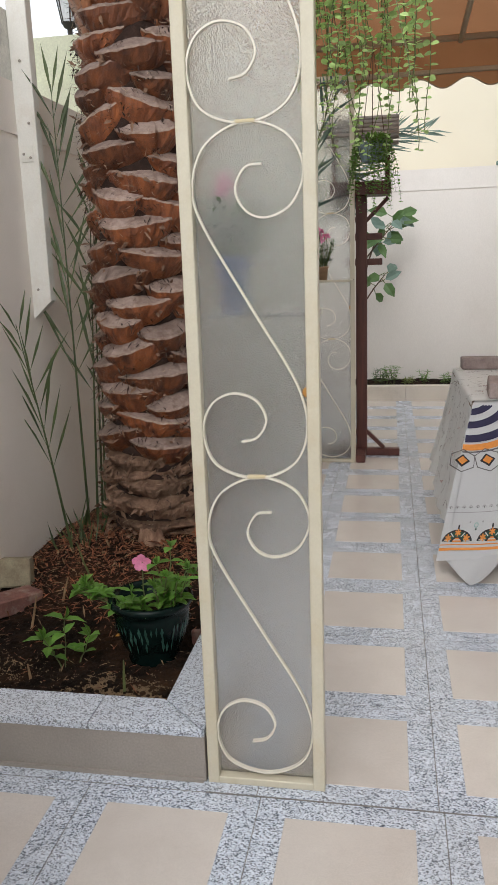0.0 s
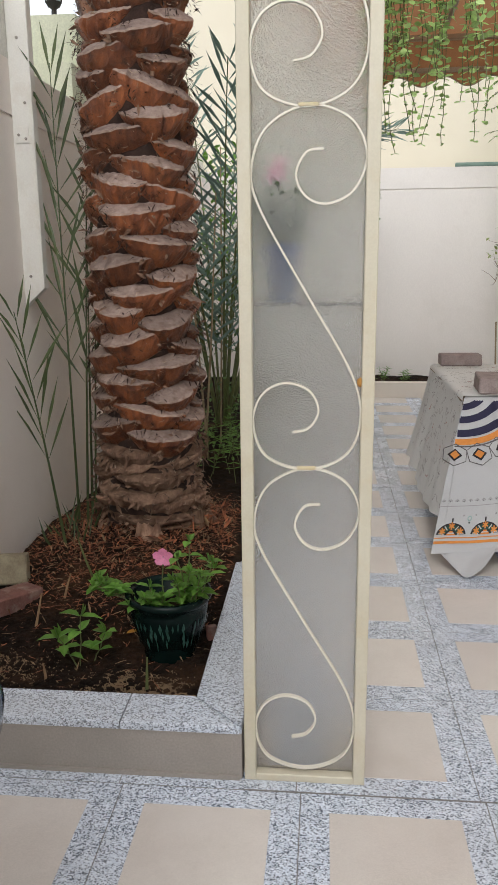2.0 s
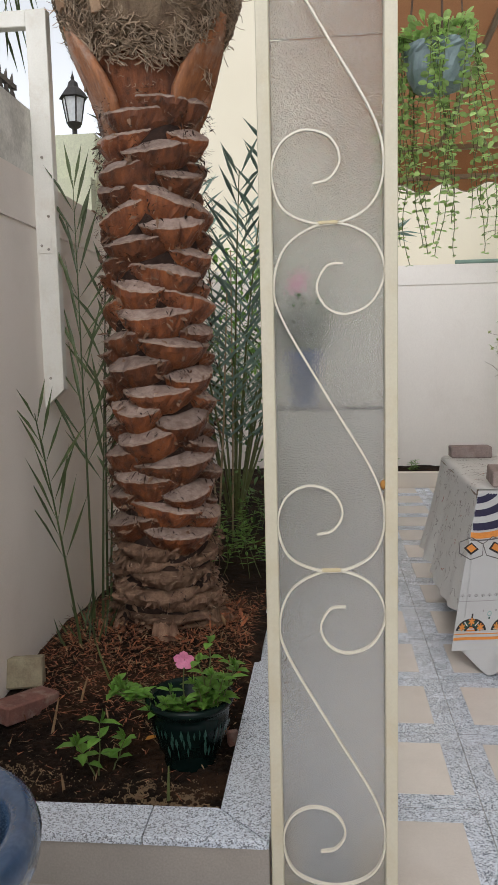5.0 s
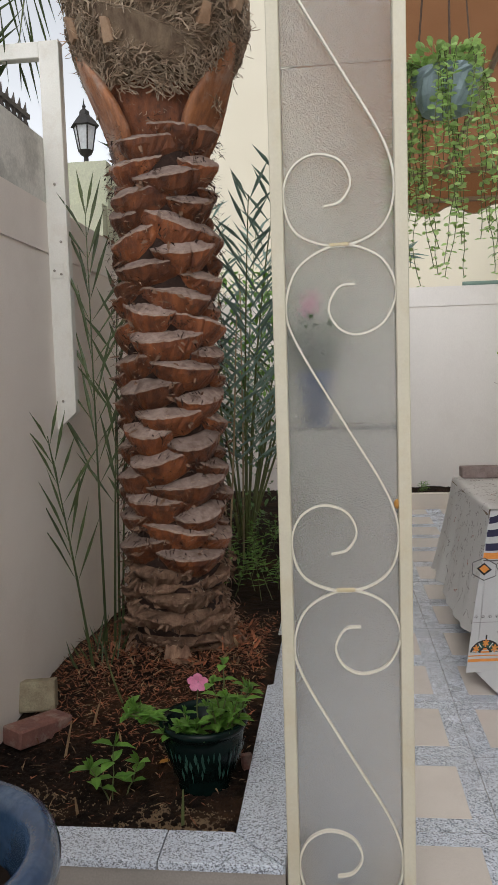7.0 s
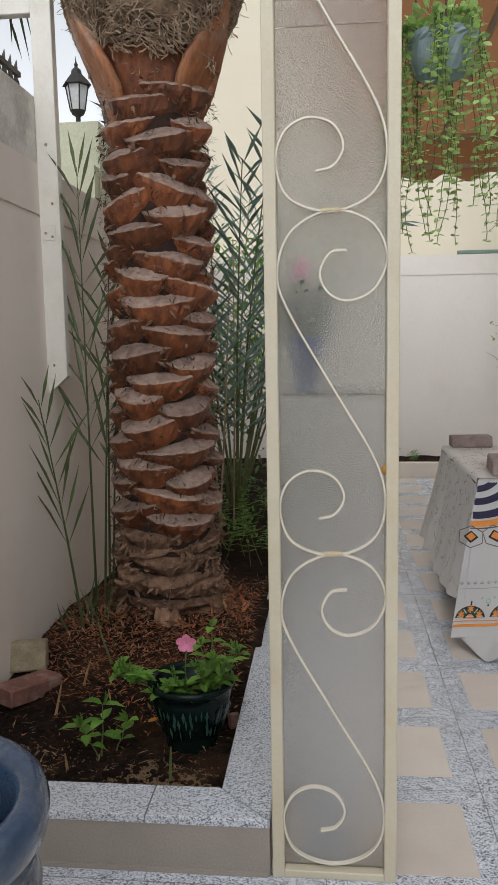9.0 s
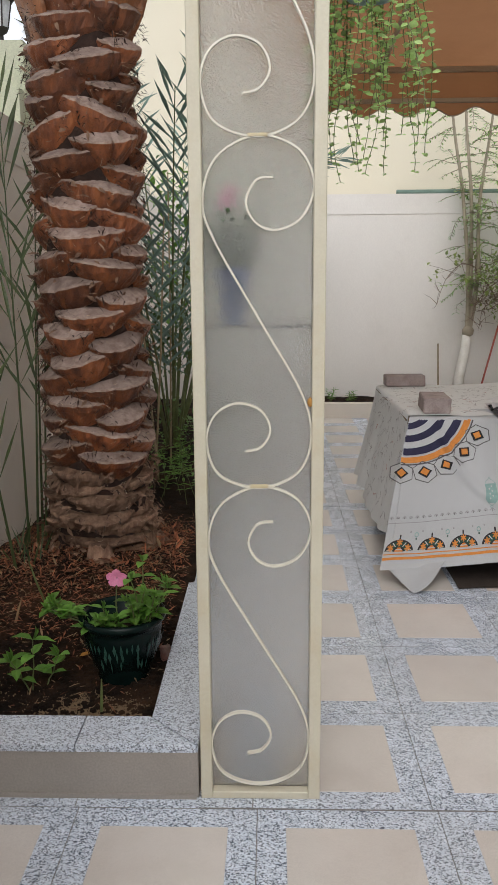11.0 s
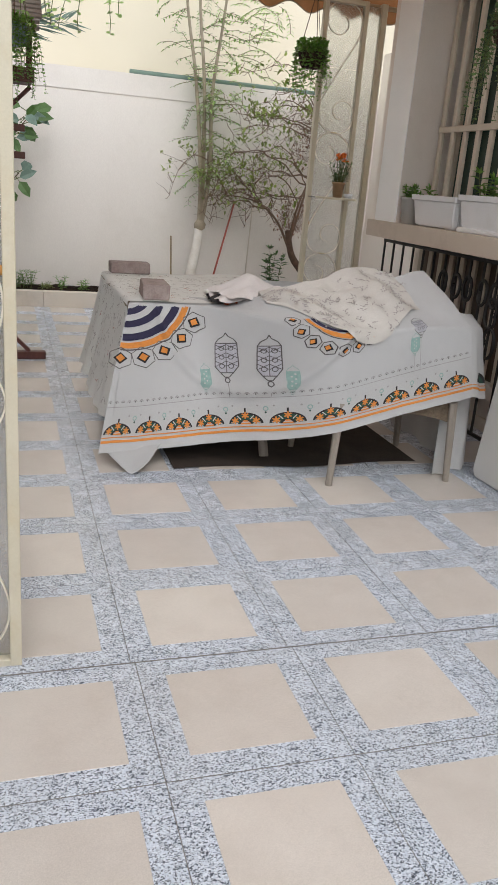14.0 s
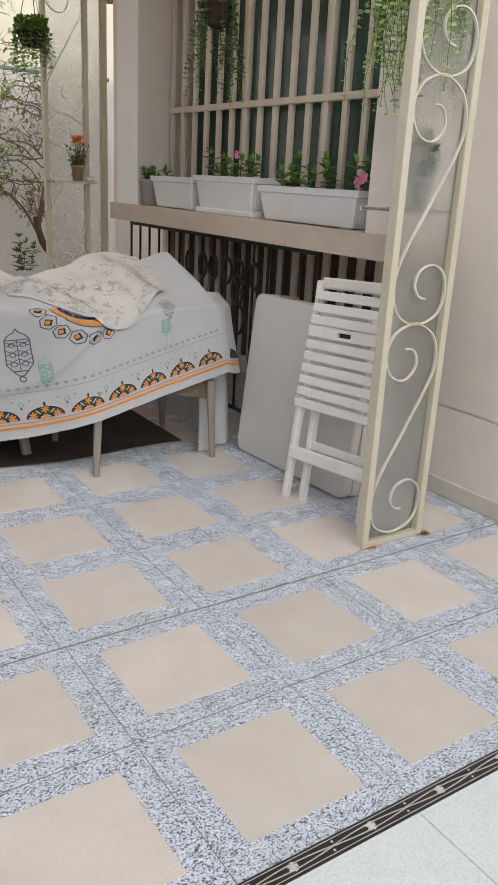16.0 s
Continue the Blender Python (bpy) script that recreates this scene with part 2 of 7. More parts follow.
M_SHEET = surface("woven_palm_sheath", (0.30, 0.215, 0.14), (0.11, 0.068, 0.043), rough=0.9, scale=9, fine=120, bump=0.8, relief=0.01, stretch=(3, 3, 0.6))
M_STUB = surface("pale_cut_stub", (0.42, 0.28, 0.18), (0.28, 0.16, 0.09), rough=0.8, scale=9, fine=120, bump=0.4)
M_PETIOLE = surface("palm_petiole_base", (0.40, 0.155, 0.058), (0.20, 0.08, 0.038), rough=0.55, scale=9, fine=90, bump=0.6, vary=0.15, stretch=(4, 4, 1),
                    stain=(0.42, 0.33, 0.27), stain_scale=7.0, stain_amount=0.8)
M_FROND = surface("date_frond", (0.098, 0.130, 0.046), (0.052, 0.080, 0.029), rough=0.45, scale=6, fine=150, bump=0.1, island=0.3, translucent=0.25)
M_FROND_BLUE = surface("blue_green_frond", (0.20, 0.29, 0.24), (0.11, 0.18, 0.145), rough=0.42, scale=6, fine=150, bump=0.1, island=0.3, translucent=0.2)
M_VINE = surface("vine_leaf", (0.52, 0.70, 0.28), (0.34, 0.52, 0.16), rough=0.4, scale=14, fine=150, bump=0.1, island=0.35, translucent=0.45)
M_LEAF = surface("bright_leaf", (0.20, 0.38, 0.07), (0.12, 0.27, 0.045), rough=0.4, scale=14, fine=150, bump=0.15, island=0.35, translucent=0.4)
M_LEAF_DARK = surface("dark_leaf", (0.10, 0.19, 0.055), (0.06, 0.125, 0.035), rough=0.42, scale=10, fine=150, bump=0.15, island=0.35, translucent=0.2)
M_LEAF_YELLOW = surface("olive_leaf", (0.30, 0.36, 0.10), (0.19, 0.26, 0.06), rough=0.45, scale=10, fine=150, bump=0.15, island=0.4, translucent=0.3)
M_LEAF_DRY = surface("dry_leaf", (0.27, 0.14, 0.09), (0.18, 0.09, 0.06), rough=0.7, scale=10, fine=150, bump=0.15, island=0.4, translucent=0.2)
M_STEM = surface("green_stem", (0.13, 0.16, 0.05), (0.09, 0.10, 0.035), rough=0.6, scale=20, fine=150, bump=0.1)
M_TWIG_PALE = surface("pale_brown_twig", (0.23, 0.155, 0.11), (0.14, 0.09, 0.06), rough=0.8, scale=20, fine=150, bump=0.3)
M_TWIG = surface("brown_twig", (0.14, 0.085, 0.055), (0.08, 0.045, 0.03), rough=0.8, scale=20, fine=150, bump=0.3)
M_TRUNK_PALE = surface("pale_bark", (0.42, 0.36, 0.27), (0.30, 0.25, 0.18), rough=0.8, scale=12, fine=120, bump=0.4)
M_LIME = surface("limewashed_bark", (0.80, 0.77, 0.72), (0.68, 0.63, 0.56), rough=0.85, scale=10, fine=120, bump=0.4)
M_CANE = surface("dry_cane", (0.34, 0.26, 0.15), (0.22, 0.17, 0.10), rough=0.7, scale=10, fine=120, bump=0.2)
M_GLAZE = surface("dark_green_glaze", (0.003, 0.008, 0.007), (0.005, 0.014, 0.012), rough=0.22, spec=0.16, scale=12, fine=120, bump=0.12)
M_GLAZE_MARK = surface("pale_green_glaze_runs", (0.045, 0.11, 0.09), (0.012, 0.035, 0.03), rough=0.2, scale=25, fine=160, bump=0.1)
M_BLUE_GLAZE = surface("slate_blue_glaze", (0.042, 0.080, 0.150), (0.024, 0.048, 0.092), rough=0.12, scale=7, fine=90, bump=0.15,
                       stain=(0.15, 0.20, 0.26), stain_scale=9.0, stain_amount=0.45, coat=0.5)
M_BLUE_POT = surface("blue_plastic", (0.022, 0.075, 0.24), (0.02, 0.06, 0.18), rough=0.4)
M_PINK = surface("pink_petal", (0.86, 0.32, 0.50), (0.80, 0.24, 0.43), rough=0.6, scale=30, fine=200, bump=0.1, translucent=0.3)
M_ORANGE = surface("orange_petal", (0.85, 0.22, 0.03), (0.75, 0.15, 0.02), rough=0.6, scale=30, fine=200, bump=0.1, translucent=0.3)
M_BRICK_RED = surface("weathered_red_brick", (0.24, 0.105, 0.08), (0.15, 0.07, 0.058), rough=0.9, scale=18, fine=140, bump=0.6, relief=0.005,
                      stain=(0.40, 0.35, 0.29), stain_scale=12, stain_amount=0.6)
M_BRICK_PALE = surface("pale_weathered_brick", (0.38, 0.33, 0.22), (0.26, 0.21, 0.14), rough=0.9, scale=18, fine=140, bump=0.6, relief=0.005,
                       stain=(0.15, 0.12, 0.08), stain_scale=14, stain_amount=0.6)
M_BRICK_GREY = surface("grey_paving_brick", (0.36, 0.29, 0.27), (0.25, 0.19, 0.18), rough=0.9, scale=16, fine=160, bump=0.5, relief=0.004,
                       stain=(0.45, 0.40, 0.37), stain_scale=10, stain_amount=0.5)
M_AWNING = surface("rust_orange_canvas", (0.46, 0.225, 0.11), (0.40, 0.19, 0.09), rough=0.85, scale=2.0, fine=260, bump=0.15, translucent=0.42)
M_AWN_BAR = surface("dull_beige_bar", (0.45, 0.36, 0.25), (0.38, 0.30, 0.20), rough=0.45, scale=5, fine=160, bump=0.05)
M_WOOD_RED = surface("red_brown_wood", (0.135, 0.042, 0.030), (0.085, 0.028, 0.022), rough=0.5, scale=5, fine=80, bump=0.25, stretch=(8, 8, 1))
M_ROOF_SLAT = surface("grey_roof_slat", (0.40, 0.36, 0.32), (0.27, 0.235, 0.205), rough=0.7, scale=8, fine=120, bump=0.3)
M_BASKET = surface("grey_blue_woven_plastic", (0.27, 0.35, 0.38), (0.21, 0.28, 0.31), rough=0.5, scale=40, fine=160, bump=0.3)
M_PLASTIC = surface("white_plastic", (0.74, 0.74, 0.75), (0.70, 0.70, 0.71), grainy=0.35, rough=0.4, scale=3, fine=220, bump=0.04, stain=(0.55, 0.52, 0.47), stain_scale=6, stain_amount=0.3)
M_GREY_PLASTIC = surface("grey_plastic", (0.42, 0.41, 0.38), (0.36, 0.35, 0.33), rough=0.5, scale=6, fine=220, bump=0.05)
M_CHAIR = surface("white_resin", (0.85, 0.83, 0.80), (0.80, 0.78, 0.74), grainy=0.35, rough=0.42, scale=4, fine=200, bump=0.05, stain=(0.52, 0.47, 0.40), stain_scale=8, stain_amount=0.25)
M_FOLD_TABLE = surface("off_white_moulded_plastic", (0.678, 0.661, 0.633), (0.633, 0.616, 0.588), grainy=0.35, rough=0.5, scale=2, fine=300, bump=0.1)
M_BLACK_IRON = surface("black_wrought_iron", (0.018, 0.016, 0.015), (0.03, 0.025, 0.022), rough=0.55, scale=20, fine=200, bump=0.3)
M_STEEL_LEG = surface("brushed_grey_leg", (0.35, 0.31, 0.27), (0.28, 0.245, 0.21), rough=0.5, scale=9, fine=200, bump=0.2)
M_WICKER = surface("tan_wicker", (0.26, 0.20, 0.14), (0.17, 0.125, 0.085), rough=0.7, scale=60, fine=180, bump=0.8, relief=0.006)
# colour of the block that stands in for deep shade under the table
M_UNDER_TABLE_SHADE = surface("under_table_shade", (0.050, 0.036, 0.026), (0.030, 0.021, 0.015), rough=0.7, scale=60, fine=180, bump=0.8, relief=0.006)
# near-black brown that paints the shade on the floor under the table
M_FLOOR_SHADE = surface("dark_floor_shade", (0.045, 0.030, 0.022), (0.028, 0.019, 0.014), rough=0.95, scale=8, fine=260, bump=0.5)
M_SPRIG = surface("faded_sprig_print", (0.33, 0.30, 0.29), (0.40, 0.37, 0.36), rough=0.9)
M_LINING = surface("plain_white_lining", (0.62, 0.62, 0.62), (0.57, 0.57, 0.57), rough=0.9, scale=3, fine=500, bump=0.15, relief=0.002)
M_CLOTH = surface("white_printed_cotton", (0.55, 0.555, 0.56), (0.51, 0.515, 0.52), rough=0.9, scale=3, fine=500, bump=0.15, relief=0.002, sheen=0.1, translucent=0.12)
# one sprig cotton in two tones: lightened for the dim tabletop, dimmed where well lit
M_CLOTH_B = surface("ivory_sprig_cotton", (0.80, 0.80, 0.78), (0.75, 0.745, 0.72), rough=0.9, scale=3, fine=500, bump=0.15, relief=0.002, sheen=0.1, translucent=0.12)
M_CLOTH_D = surface("dimmed_sprig_cotton", (0.60, 0.575, 0.54), (0.53, 0.505, 0.47), rough=0.95, scale=5, fine=400, bump=0.2, relief=0.002)
M_CLOTH_C = surface("pale_towel", (0.70, 0.665, 0.655), (0.62, 0.585, 0.575), rough=0.95, scale=5, fine=300, bump=0.3)
M_NAVY = surface("navy_print", (0.022, 0.020, 0.055), (0.03, 0.028, 0.065), rough=0.9)
M_INK = surface("grey_line_print", (0.10, 0.09, 0.095), (0.13, 0.12, 0.12), rough=0.9)
M_GREYPRINT = surface("soft_grey_print", (0.32, 0.31, 0.31), (0.36, 0.35, 0.35), rough=0.9)
M_ORANGEPRINT = surface("orange_print", (0.70, 0.27, 0.06), (0.62, 0.23, 0.05), rough=0.9)
M_REDPRINT = surface("brick_red_print", (0.42, 0.10, 0.05), (0.36, 0.08, 0.04), rough=0.9)
M_LAVENDER = surface("pale_lavender_print", (0.50, 0.50, 0.55), (0.46, 0.46, 0.51), rough=0.9)
M_TEAL = surface("teal_print", (0.30, 0.44, 0.41), (0.26, 0.40, 0.37), rough=0.9)
M_GREENPRINT = surface("dark_green_print", (0.018, 0.060, 0.045), (0.022, 0.07, 0.052), rough=0.9)
M_BLACKPRINT = surface("black_print", (0.02, 0.018, 0.02), (0.03, 0.027, 0.03), rough=0.9)
M_DOOR_BLACK = surface("black_enamel_strip", (0.020, 0.017, 0.016), (0.03, 0.026, 0.024), rough=0.35, scale=8, fine=200, bump=0.1)
M_SILVER = surface("silver_inlay", (0.78, 0.77, 0.75), (0.66, 0.64, 0.62), rough=0.35, metal=0.3, scale=20)
# the lighter green patches paint reflections into the glass colour
M_WIN_GLASS = surface("dark_window_glass", (0.040, 0.066, 0.054), (0.085, 0.150, 0.118), rough=0.11, scale=1.2, fine=60, bump=0.0, spec=0.35)
M_SHUTTER = surface("dark_brown_shutter", (0.14, 0.092, 0.060), (0.085, 0.056, 0.038), rough=0.6, scale=5, fine=120, bump=0.2, stretch=(6, 6, 1))
M_GRILLE = surface("beige_steel_bar", (0.63, 0.555, 0.45), (0.56, 0.49, 0.39), grainy=0.35, rough=0.45, scale=5, fine=180, bump=0.05)
M_SILL = surface("tan_painted_sill", (0.60, 0.51, 0.42), (0.54, 0.455, 0.37), grainy=0.35, rough=0.7, scale=2, fine=180, bump=0.1, stain=(0.36, 0.29, 0.23), stain_scale=5)
M_LEDGE = surface("beige_painted_ledge", (0.70, 0.635, 0.555), (0.64, 0.575, 0.50), grainy=0.35, rough=0.7, scale=2, fine=180, bump=0.1, stain=(0.40, 0.34, 0.28), stain_scale=5)
M_POST = surface("white_painted_steel", (0.82, 0.80, 0.74), (0.76, 0.74, 0.68), grainy=0.35, rough=0.45, scale=4, fine=160, bump=0.06, stain=(0.45, 0.33, 0.2), stain_scale=9, stain_amount=0.25)
M_WHITE = surface("fresh_white_paint", (0.90, 0.90, 0.885), (0.86, 0.86, 0.84), grainy=0.3, rough=0.5, scale=3, fine=160, bump=0.05)
M_LAMP_GLASS = surface("milky_lamp_glass", (0.80, 0.83, 0.86), (0.74, 0.77, 0.80), rough=0.2)
M_RED = surface("red_plastic_pole", (0.46, 0.10, 0.07), (0.36, 0.08, 0.055), rough=0.5)
M_GREEN_PIPE = surface("faded_green_pipe", (0.20, 0.29, 0.24), (0.15, 0.23, 0.19), rough=0.6)
M_DRY_FENCE = surface("grey_lattice_metal", (0.12, 0.10, 0.09), (0.08, 0.07, 0.06), rough=0.7)
M_YELLOWLEAF = surface("fallen_yellow_leaf", (0.55, 0.30, 0.04), (0.5, 0.22, 0.03), rough=0.6)
M_SEALANT = surface("grimy_joint_filler", (0.15, 0.14, 0.135), (0.24, 0.23, 0.22), rough=0.85, scale=14)
M_TERRACOTTA = surface("tan_clay", (0.42, 0.27, 0.15), (0.36, 0.22, 0.12), rough=0.8)


# ---- geometry helpers ----
class Geo:
    """Vertices and faces of one part, gathered in plain lists."""

    def __init__(self):
        self.v, self.f, self.mi = [], [], []

    def add(self, verts, faces, slot=0):
        n = len(self.v)
        self.v.extend(verts)
        self.f.extend([tuple(i + n for i in f) for f in faces])
        self.mi.extend([slot] * len(faces))
        return self

    def box(self, x0, x1, y0, y1, z0, z1, bev=0.0, m=None):
        b = min(bev, (x1 - x0) * 0.45, (y1 - y0) * 0.45, (z1 - z0) * 0.45)
        if b <= 0:
            vs = [Vector((x, y, z)) for x in (x0, x1) for y in (y0, y1) for z in (z0, z1)]
            fs = [(0, 1, 3, 2), (4, 6, 7, 5), (0, 4, 5, 1), (2, 3, 7, 6), (0, 2, 6, 4), (1, 5, 7, 3)]
        else:
            vs, fs, ids = [], [], {}
            for i, x in enumerate((x0, x1)):
                for j, y in enumerate((y0, y1)):
                    for k, z in enumerate((z0, z1)):
                        sx, sy, sz = (b if i == 0 else -b), (b if j == 0 else -b), (b if k == 0 else -b)
                        for ax, p in (("x", (x, y + sy, z + sz)), ("y", (x + sx, y, z + sz)), ("z", (x + sx, y + sy, z))):
                            ids[i, j, k, ax] = len(vs)
                            vs.append(Vector(p))
            for i in (0, 1):
                q = [ids[i, j, k, "x"] for j, k in ((0, 0), (1, 0), (1, 1), (0, 1))]
                fs.append(q if i else q[::-1])
                q = [ids[j, i, k, "y"] for j, k in ((0, 0), (1, 0), (1, 1), (0, 1))]
                fs.append(q[::-1] if i else q)
                q = [ids[j, k, i, "z"] for j, k in ((0, 0), (1, 0), (1, 1), (0, 1))]
                fs.append(q if i else q[::-1])
            for i in (0, 1):
                for j in (0, 1):
                    a, c = (i, j, 0), (i, j, 1)
                    q = [ids[(*a, "x")], ids[(*a, "y")], ids[(*c, "y")], ids[(*c, "x")]]
                    fs.append(q if i == j else q[::-1])
                    a, c = (i, 0, j), (i, 1, j)
                    q = [ids[(*a, "x")], ids[(*c, "x")], ids[(*c, "z")], ids[(*a, "z")]]
                    fs.append(q if i == j else q[::-1])
                    a, c = (0, i, j), (1, i, j)
                    q = [ids[(*a, "y")], ids[(*a, "z")], ids[(*c, "z")], ids[(*c, "y")]]
                    fs.append(q if i == j else q[::-1])
                    for k in (0, 1):
                        q = [ids[i, j, k, "x"], ids[i, j, k, "y"], ids[i, j, k, "z"]]
                        fs.append(q if (i + j + k) % 2 else q[::-1])
        if m is not None:
            vs = [m @ v for v in vs]
        return self.add(vs, fs)

    def tube(self, pts, r, n=6, cap=True, flat=1.0, slot=0):
        """A tube along pts; r one radius or one for each point."""
        pts = [Vector(p) for p in pts]
        rs = r if isinstance(r, (list, tuple)) else [r] * len(pts)
        vs, fs = [], []
        up = Vector((0, 0, 1))
        side = None
        for i, p in enumerate(pts):
            d = (pts[min(i + 1, len(pts) - 1)] - pts[max(i - 1, 0)])
            d = d.normalized() if d.length > 1e-9 else Vector((0, 0, 1))
            if side is None:
                side = d.cross(up)
                if side.length < 1e-3:
                    side = d.cross(Vector((0, 1, 0)))
            side = (side - d * side.dot(d)).normalized()
            other = d.cross(side)
            for k in range(n):
                a = 2 * math.pi * k / n
                vs.append(p + side * (math.cos(a) * rs[i]) + other * (math.sin(a) * rs[i] * flat))
        for i in range(len(pts) - 1):
            for k in range(n):
                fs.append((i * n + k, i * n + (k + 1) % n, (i + 1) * n + (k + 1) % n, (i + 1) * n + k))
        if cap:
            fs.append(tuple(range(n))[::-1])
            fs.append(tuple((len(pts) - 1) * n + k for k in range(n)))
        return self.add(vs, fs, slot)

    def lathe(self, prof, n=28, c=(0, 0, 0), wob=0.0, m=None):
        vs, fs = [], []
        for r, z in prof:
            for k in range(n):
                a = 2 * math.pi * k / n
                rr = r * (1 + wob * math.sin(3 * a + z * 20))
                vs.append(Vector((c[0] + rr * math.cos(a), c[1] + rr * math.sin(a), c[2] + z)))
        for i in range(len(prof) - 1):
            for k in range(n):
                fs.append((i * n + k, i * n + (k + 1) % n, (i + 1) * n + (k + 1) % n, (i + 1) * n + k))
        if m is not None:
            vs = [m @ v for v in vs]
        return self.add(vs, fs)

    def disc(self, c, r, n=24, up=1):
        vs = [Vector((c[0] + r * math.cos(2 * math.pi * k / n), c[1] + r * math.sin(2 * math.pi * k / n), c[2])) for k in range(n)]
        return self.add(vs, [tuple(range(n)) if up > 0 else tuple(range(n))[::-1]])

    def grid(self, fn, nu, nv):
        vs = [Vector(fn(i / nu, j / nv)) for i in range(nu + 1) for j in range(nv + 1)]
        fs = [(i * (nv + 1) + j, (i + 1) * (nv + 1) + j, (i + 1) * (nv + 1) + j + 1, i * (nv + 1) + j + 1) for i in range(nu) for j in range(nv)]
        return self.add(vs, fs)

    def leaf(self, base, way, up, length, width, fold=0.25, curl=0.0, wide=0.45):
        """A pointed leaf blade folded along its rib."""
        base, way = Vector(base), Vector(way).normalized()
        side = way.cross(Vector(up))
        if side.length < 1e-4:
            side = way.cross(Vector((1, 0, 0)))
        side.normalize()
        nor = side.cross(way)
        a = base + way * (length * wide * 0.55) - nor * curl * length * 0.1
        b = base + way * (length * wide * 1.35) - nor * curl * length * 0.35
        tip = base + way * length - nor * curl * length
        w = width * 0.5
        lift = nor * (fold * w)
        vs = [base, a, b, tip, a + side * w * 0.85 + lift, b + side * w * 0.8 + lift, a - side * w * 0.85 + lift, b - side * w * 0.8 + lift]
        return self.add(vs, [(0, 1, 4), (1, 2, 5, 4), (2, 3, 5), (0, 6, 1), (1, 6, 7, 2), (2, 7, 3)])

    def oval(self, base, way, up, length, width, dish=0.12):
        """A small rounded leaf, slightly dished."""
        base, way = Vector(base), Vector(way).normalized()
        side = way.cross(Vector(up))
        if side.length < 1e-4:
            side = way.cross(Vector((1, 0, 0)))
        side.normalize()
        nor = side.cross(way)
        ring = [(0.0, 0.0), (0.22, 0.36), (0.55, 0.5), (0.85, 0.32), (1.0, 0.0), (0.85, -0.32), (0.55, -0.5), (0.22, -0.36)]
        vs = [base + way * (length * a) + side * (width * b) + nor * (dish * width * abs(b) * 2) for a, b in ring] + [base + way * (length * 0.55)]
        return self.add(vs, [(8, k, (k + 1) % 8) for k in range(8)])

    def blade(self, base, way, up, length, width, droop=0.15, fold=0.3):
        """A long narrow leaflet."""
        base, way = Vector(base), Vector(way).normalized()
        side = way.cross(Vector(up))
        if side.length < 1e-4:
            side = way.cross(Vector((1, 0, 0)))
        side.normalize()
        nor = side.cross(way)
        mid = base + way * length * 0.5 - Vector((0, 0, droop * length * 0.3))
        tip = base + way * length - Vector((0, 0, droop * length))
        w = width * 0.5
        vs = [base, mid, tip, mid + side * w + nor * w * fold, mid - side * w + nor * w * fold]
        return self.add(vs, [(0, 1, 3), (1, 2, 3), (0, 4, 1), (1, 4, 2)])


def mesh_of(name, g, mats, smooth=False):
    me = bpy.data.meshes.new(name)
    me.from_pydata([tuple(v) for v in g.v], [], g.f)
    mats = mats if isinstance(mats, (list, tuple)) else [mats]
    for m in mats:
        me.materials.append(m)
    if len(mats) > 1:
        me.polygons.foreach_set("material_index", g.mi)
    if smooth:
        me.polygons.foreach_set("use_smooth", [True] * len(me.polygons))
    me.update()
    return me


def part(name, g, mats, parent=None, label="", smooth=False, at=None):
    ob = new(name, mesh_of(name, g, mats, smooth) if isinstance(g, Geo) else g)
    if parent is not None:
        ob.parent = parent
    if at is not None:
        ob.matrix_local = at
    return tagged(ob, label)


def thing(name, at, label, category, group="", kind=""):
    ob = new(name)
    ob.empty_display_size = 0.05
    ob.matrix_world = at if isinstance(at, Matrix) else Matrix.Translation(at)
    return tagged(ob, label, category, group, kind)


def solid(name, g, mats, label, category="", kind="", group="", smooth=False):
    return tagged(part(name, g, mats, None, "", smooth), label, category, group, kind)


def smooth_line(pts, steps=6):
    """A Catmull-Rom line through points."""
    pts = [Vector(p) for p in pts]
    out = []
    for i in range(len(pts) - 1):
        p0, p1, p2, p3 = pts[max(i - 1, 0)], pts[i], pts[i + 1], pts[min(i + 2, len(pts) - 1)]
        for k in range(steps):
            t = k / steps
            out.append(0.5 * ((2 * p1) + (p2 - p0) * t + (2 * p0 - 5 * p1 + 4 * p2 - p3) * t * t + (3 * p1 - p0 - 3 * p2 + p3) * t ** 3))
    out.append(pts[-1])
    return out


def rnd(a, b):
    return random.uniform(a, b)


def fuzz(s=1.0):
    return Vector((rnd(-1, 1), rnd(-1, 1), rnd(-1, 1))) * s


# ---- the setting ----
T = 0.45
FAR, EAST, WEST, SOUTH = 6.35, 2.30, -1.60, -0.948

g = Geo().box(-60, 60, -60, 60, -0.08, -0.03)
solid("ground", g, M_SOIL, "bare ground round the courtyard", "ground", "structure")
floor = solid("floor", Geo().box(-1.85, 3.6, SOUTH, 5.84, -0.03, -0.0016), M_GROUT, "courtyard floor of terrazzo tiles with cream centres", "floor", "structure")


def wall(name, label, boxes, mat=None, category="wall"):
    g = Geo()
    for b in boxes:
        g.box(*b)
    return solid(name, g, mat or M_WALL, label, category, "structure")


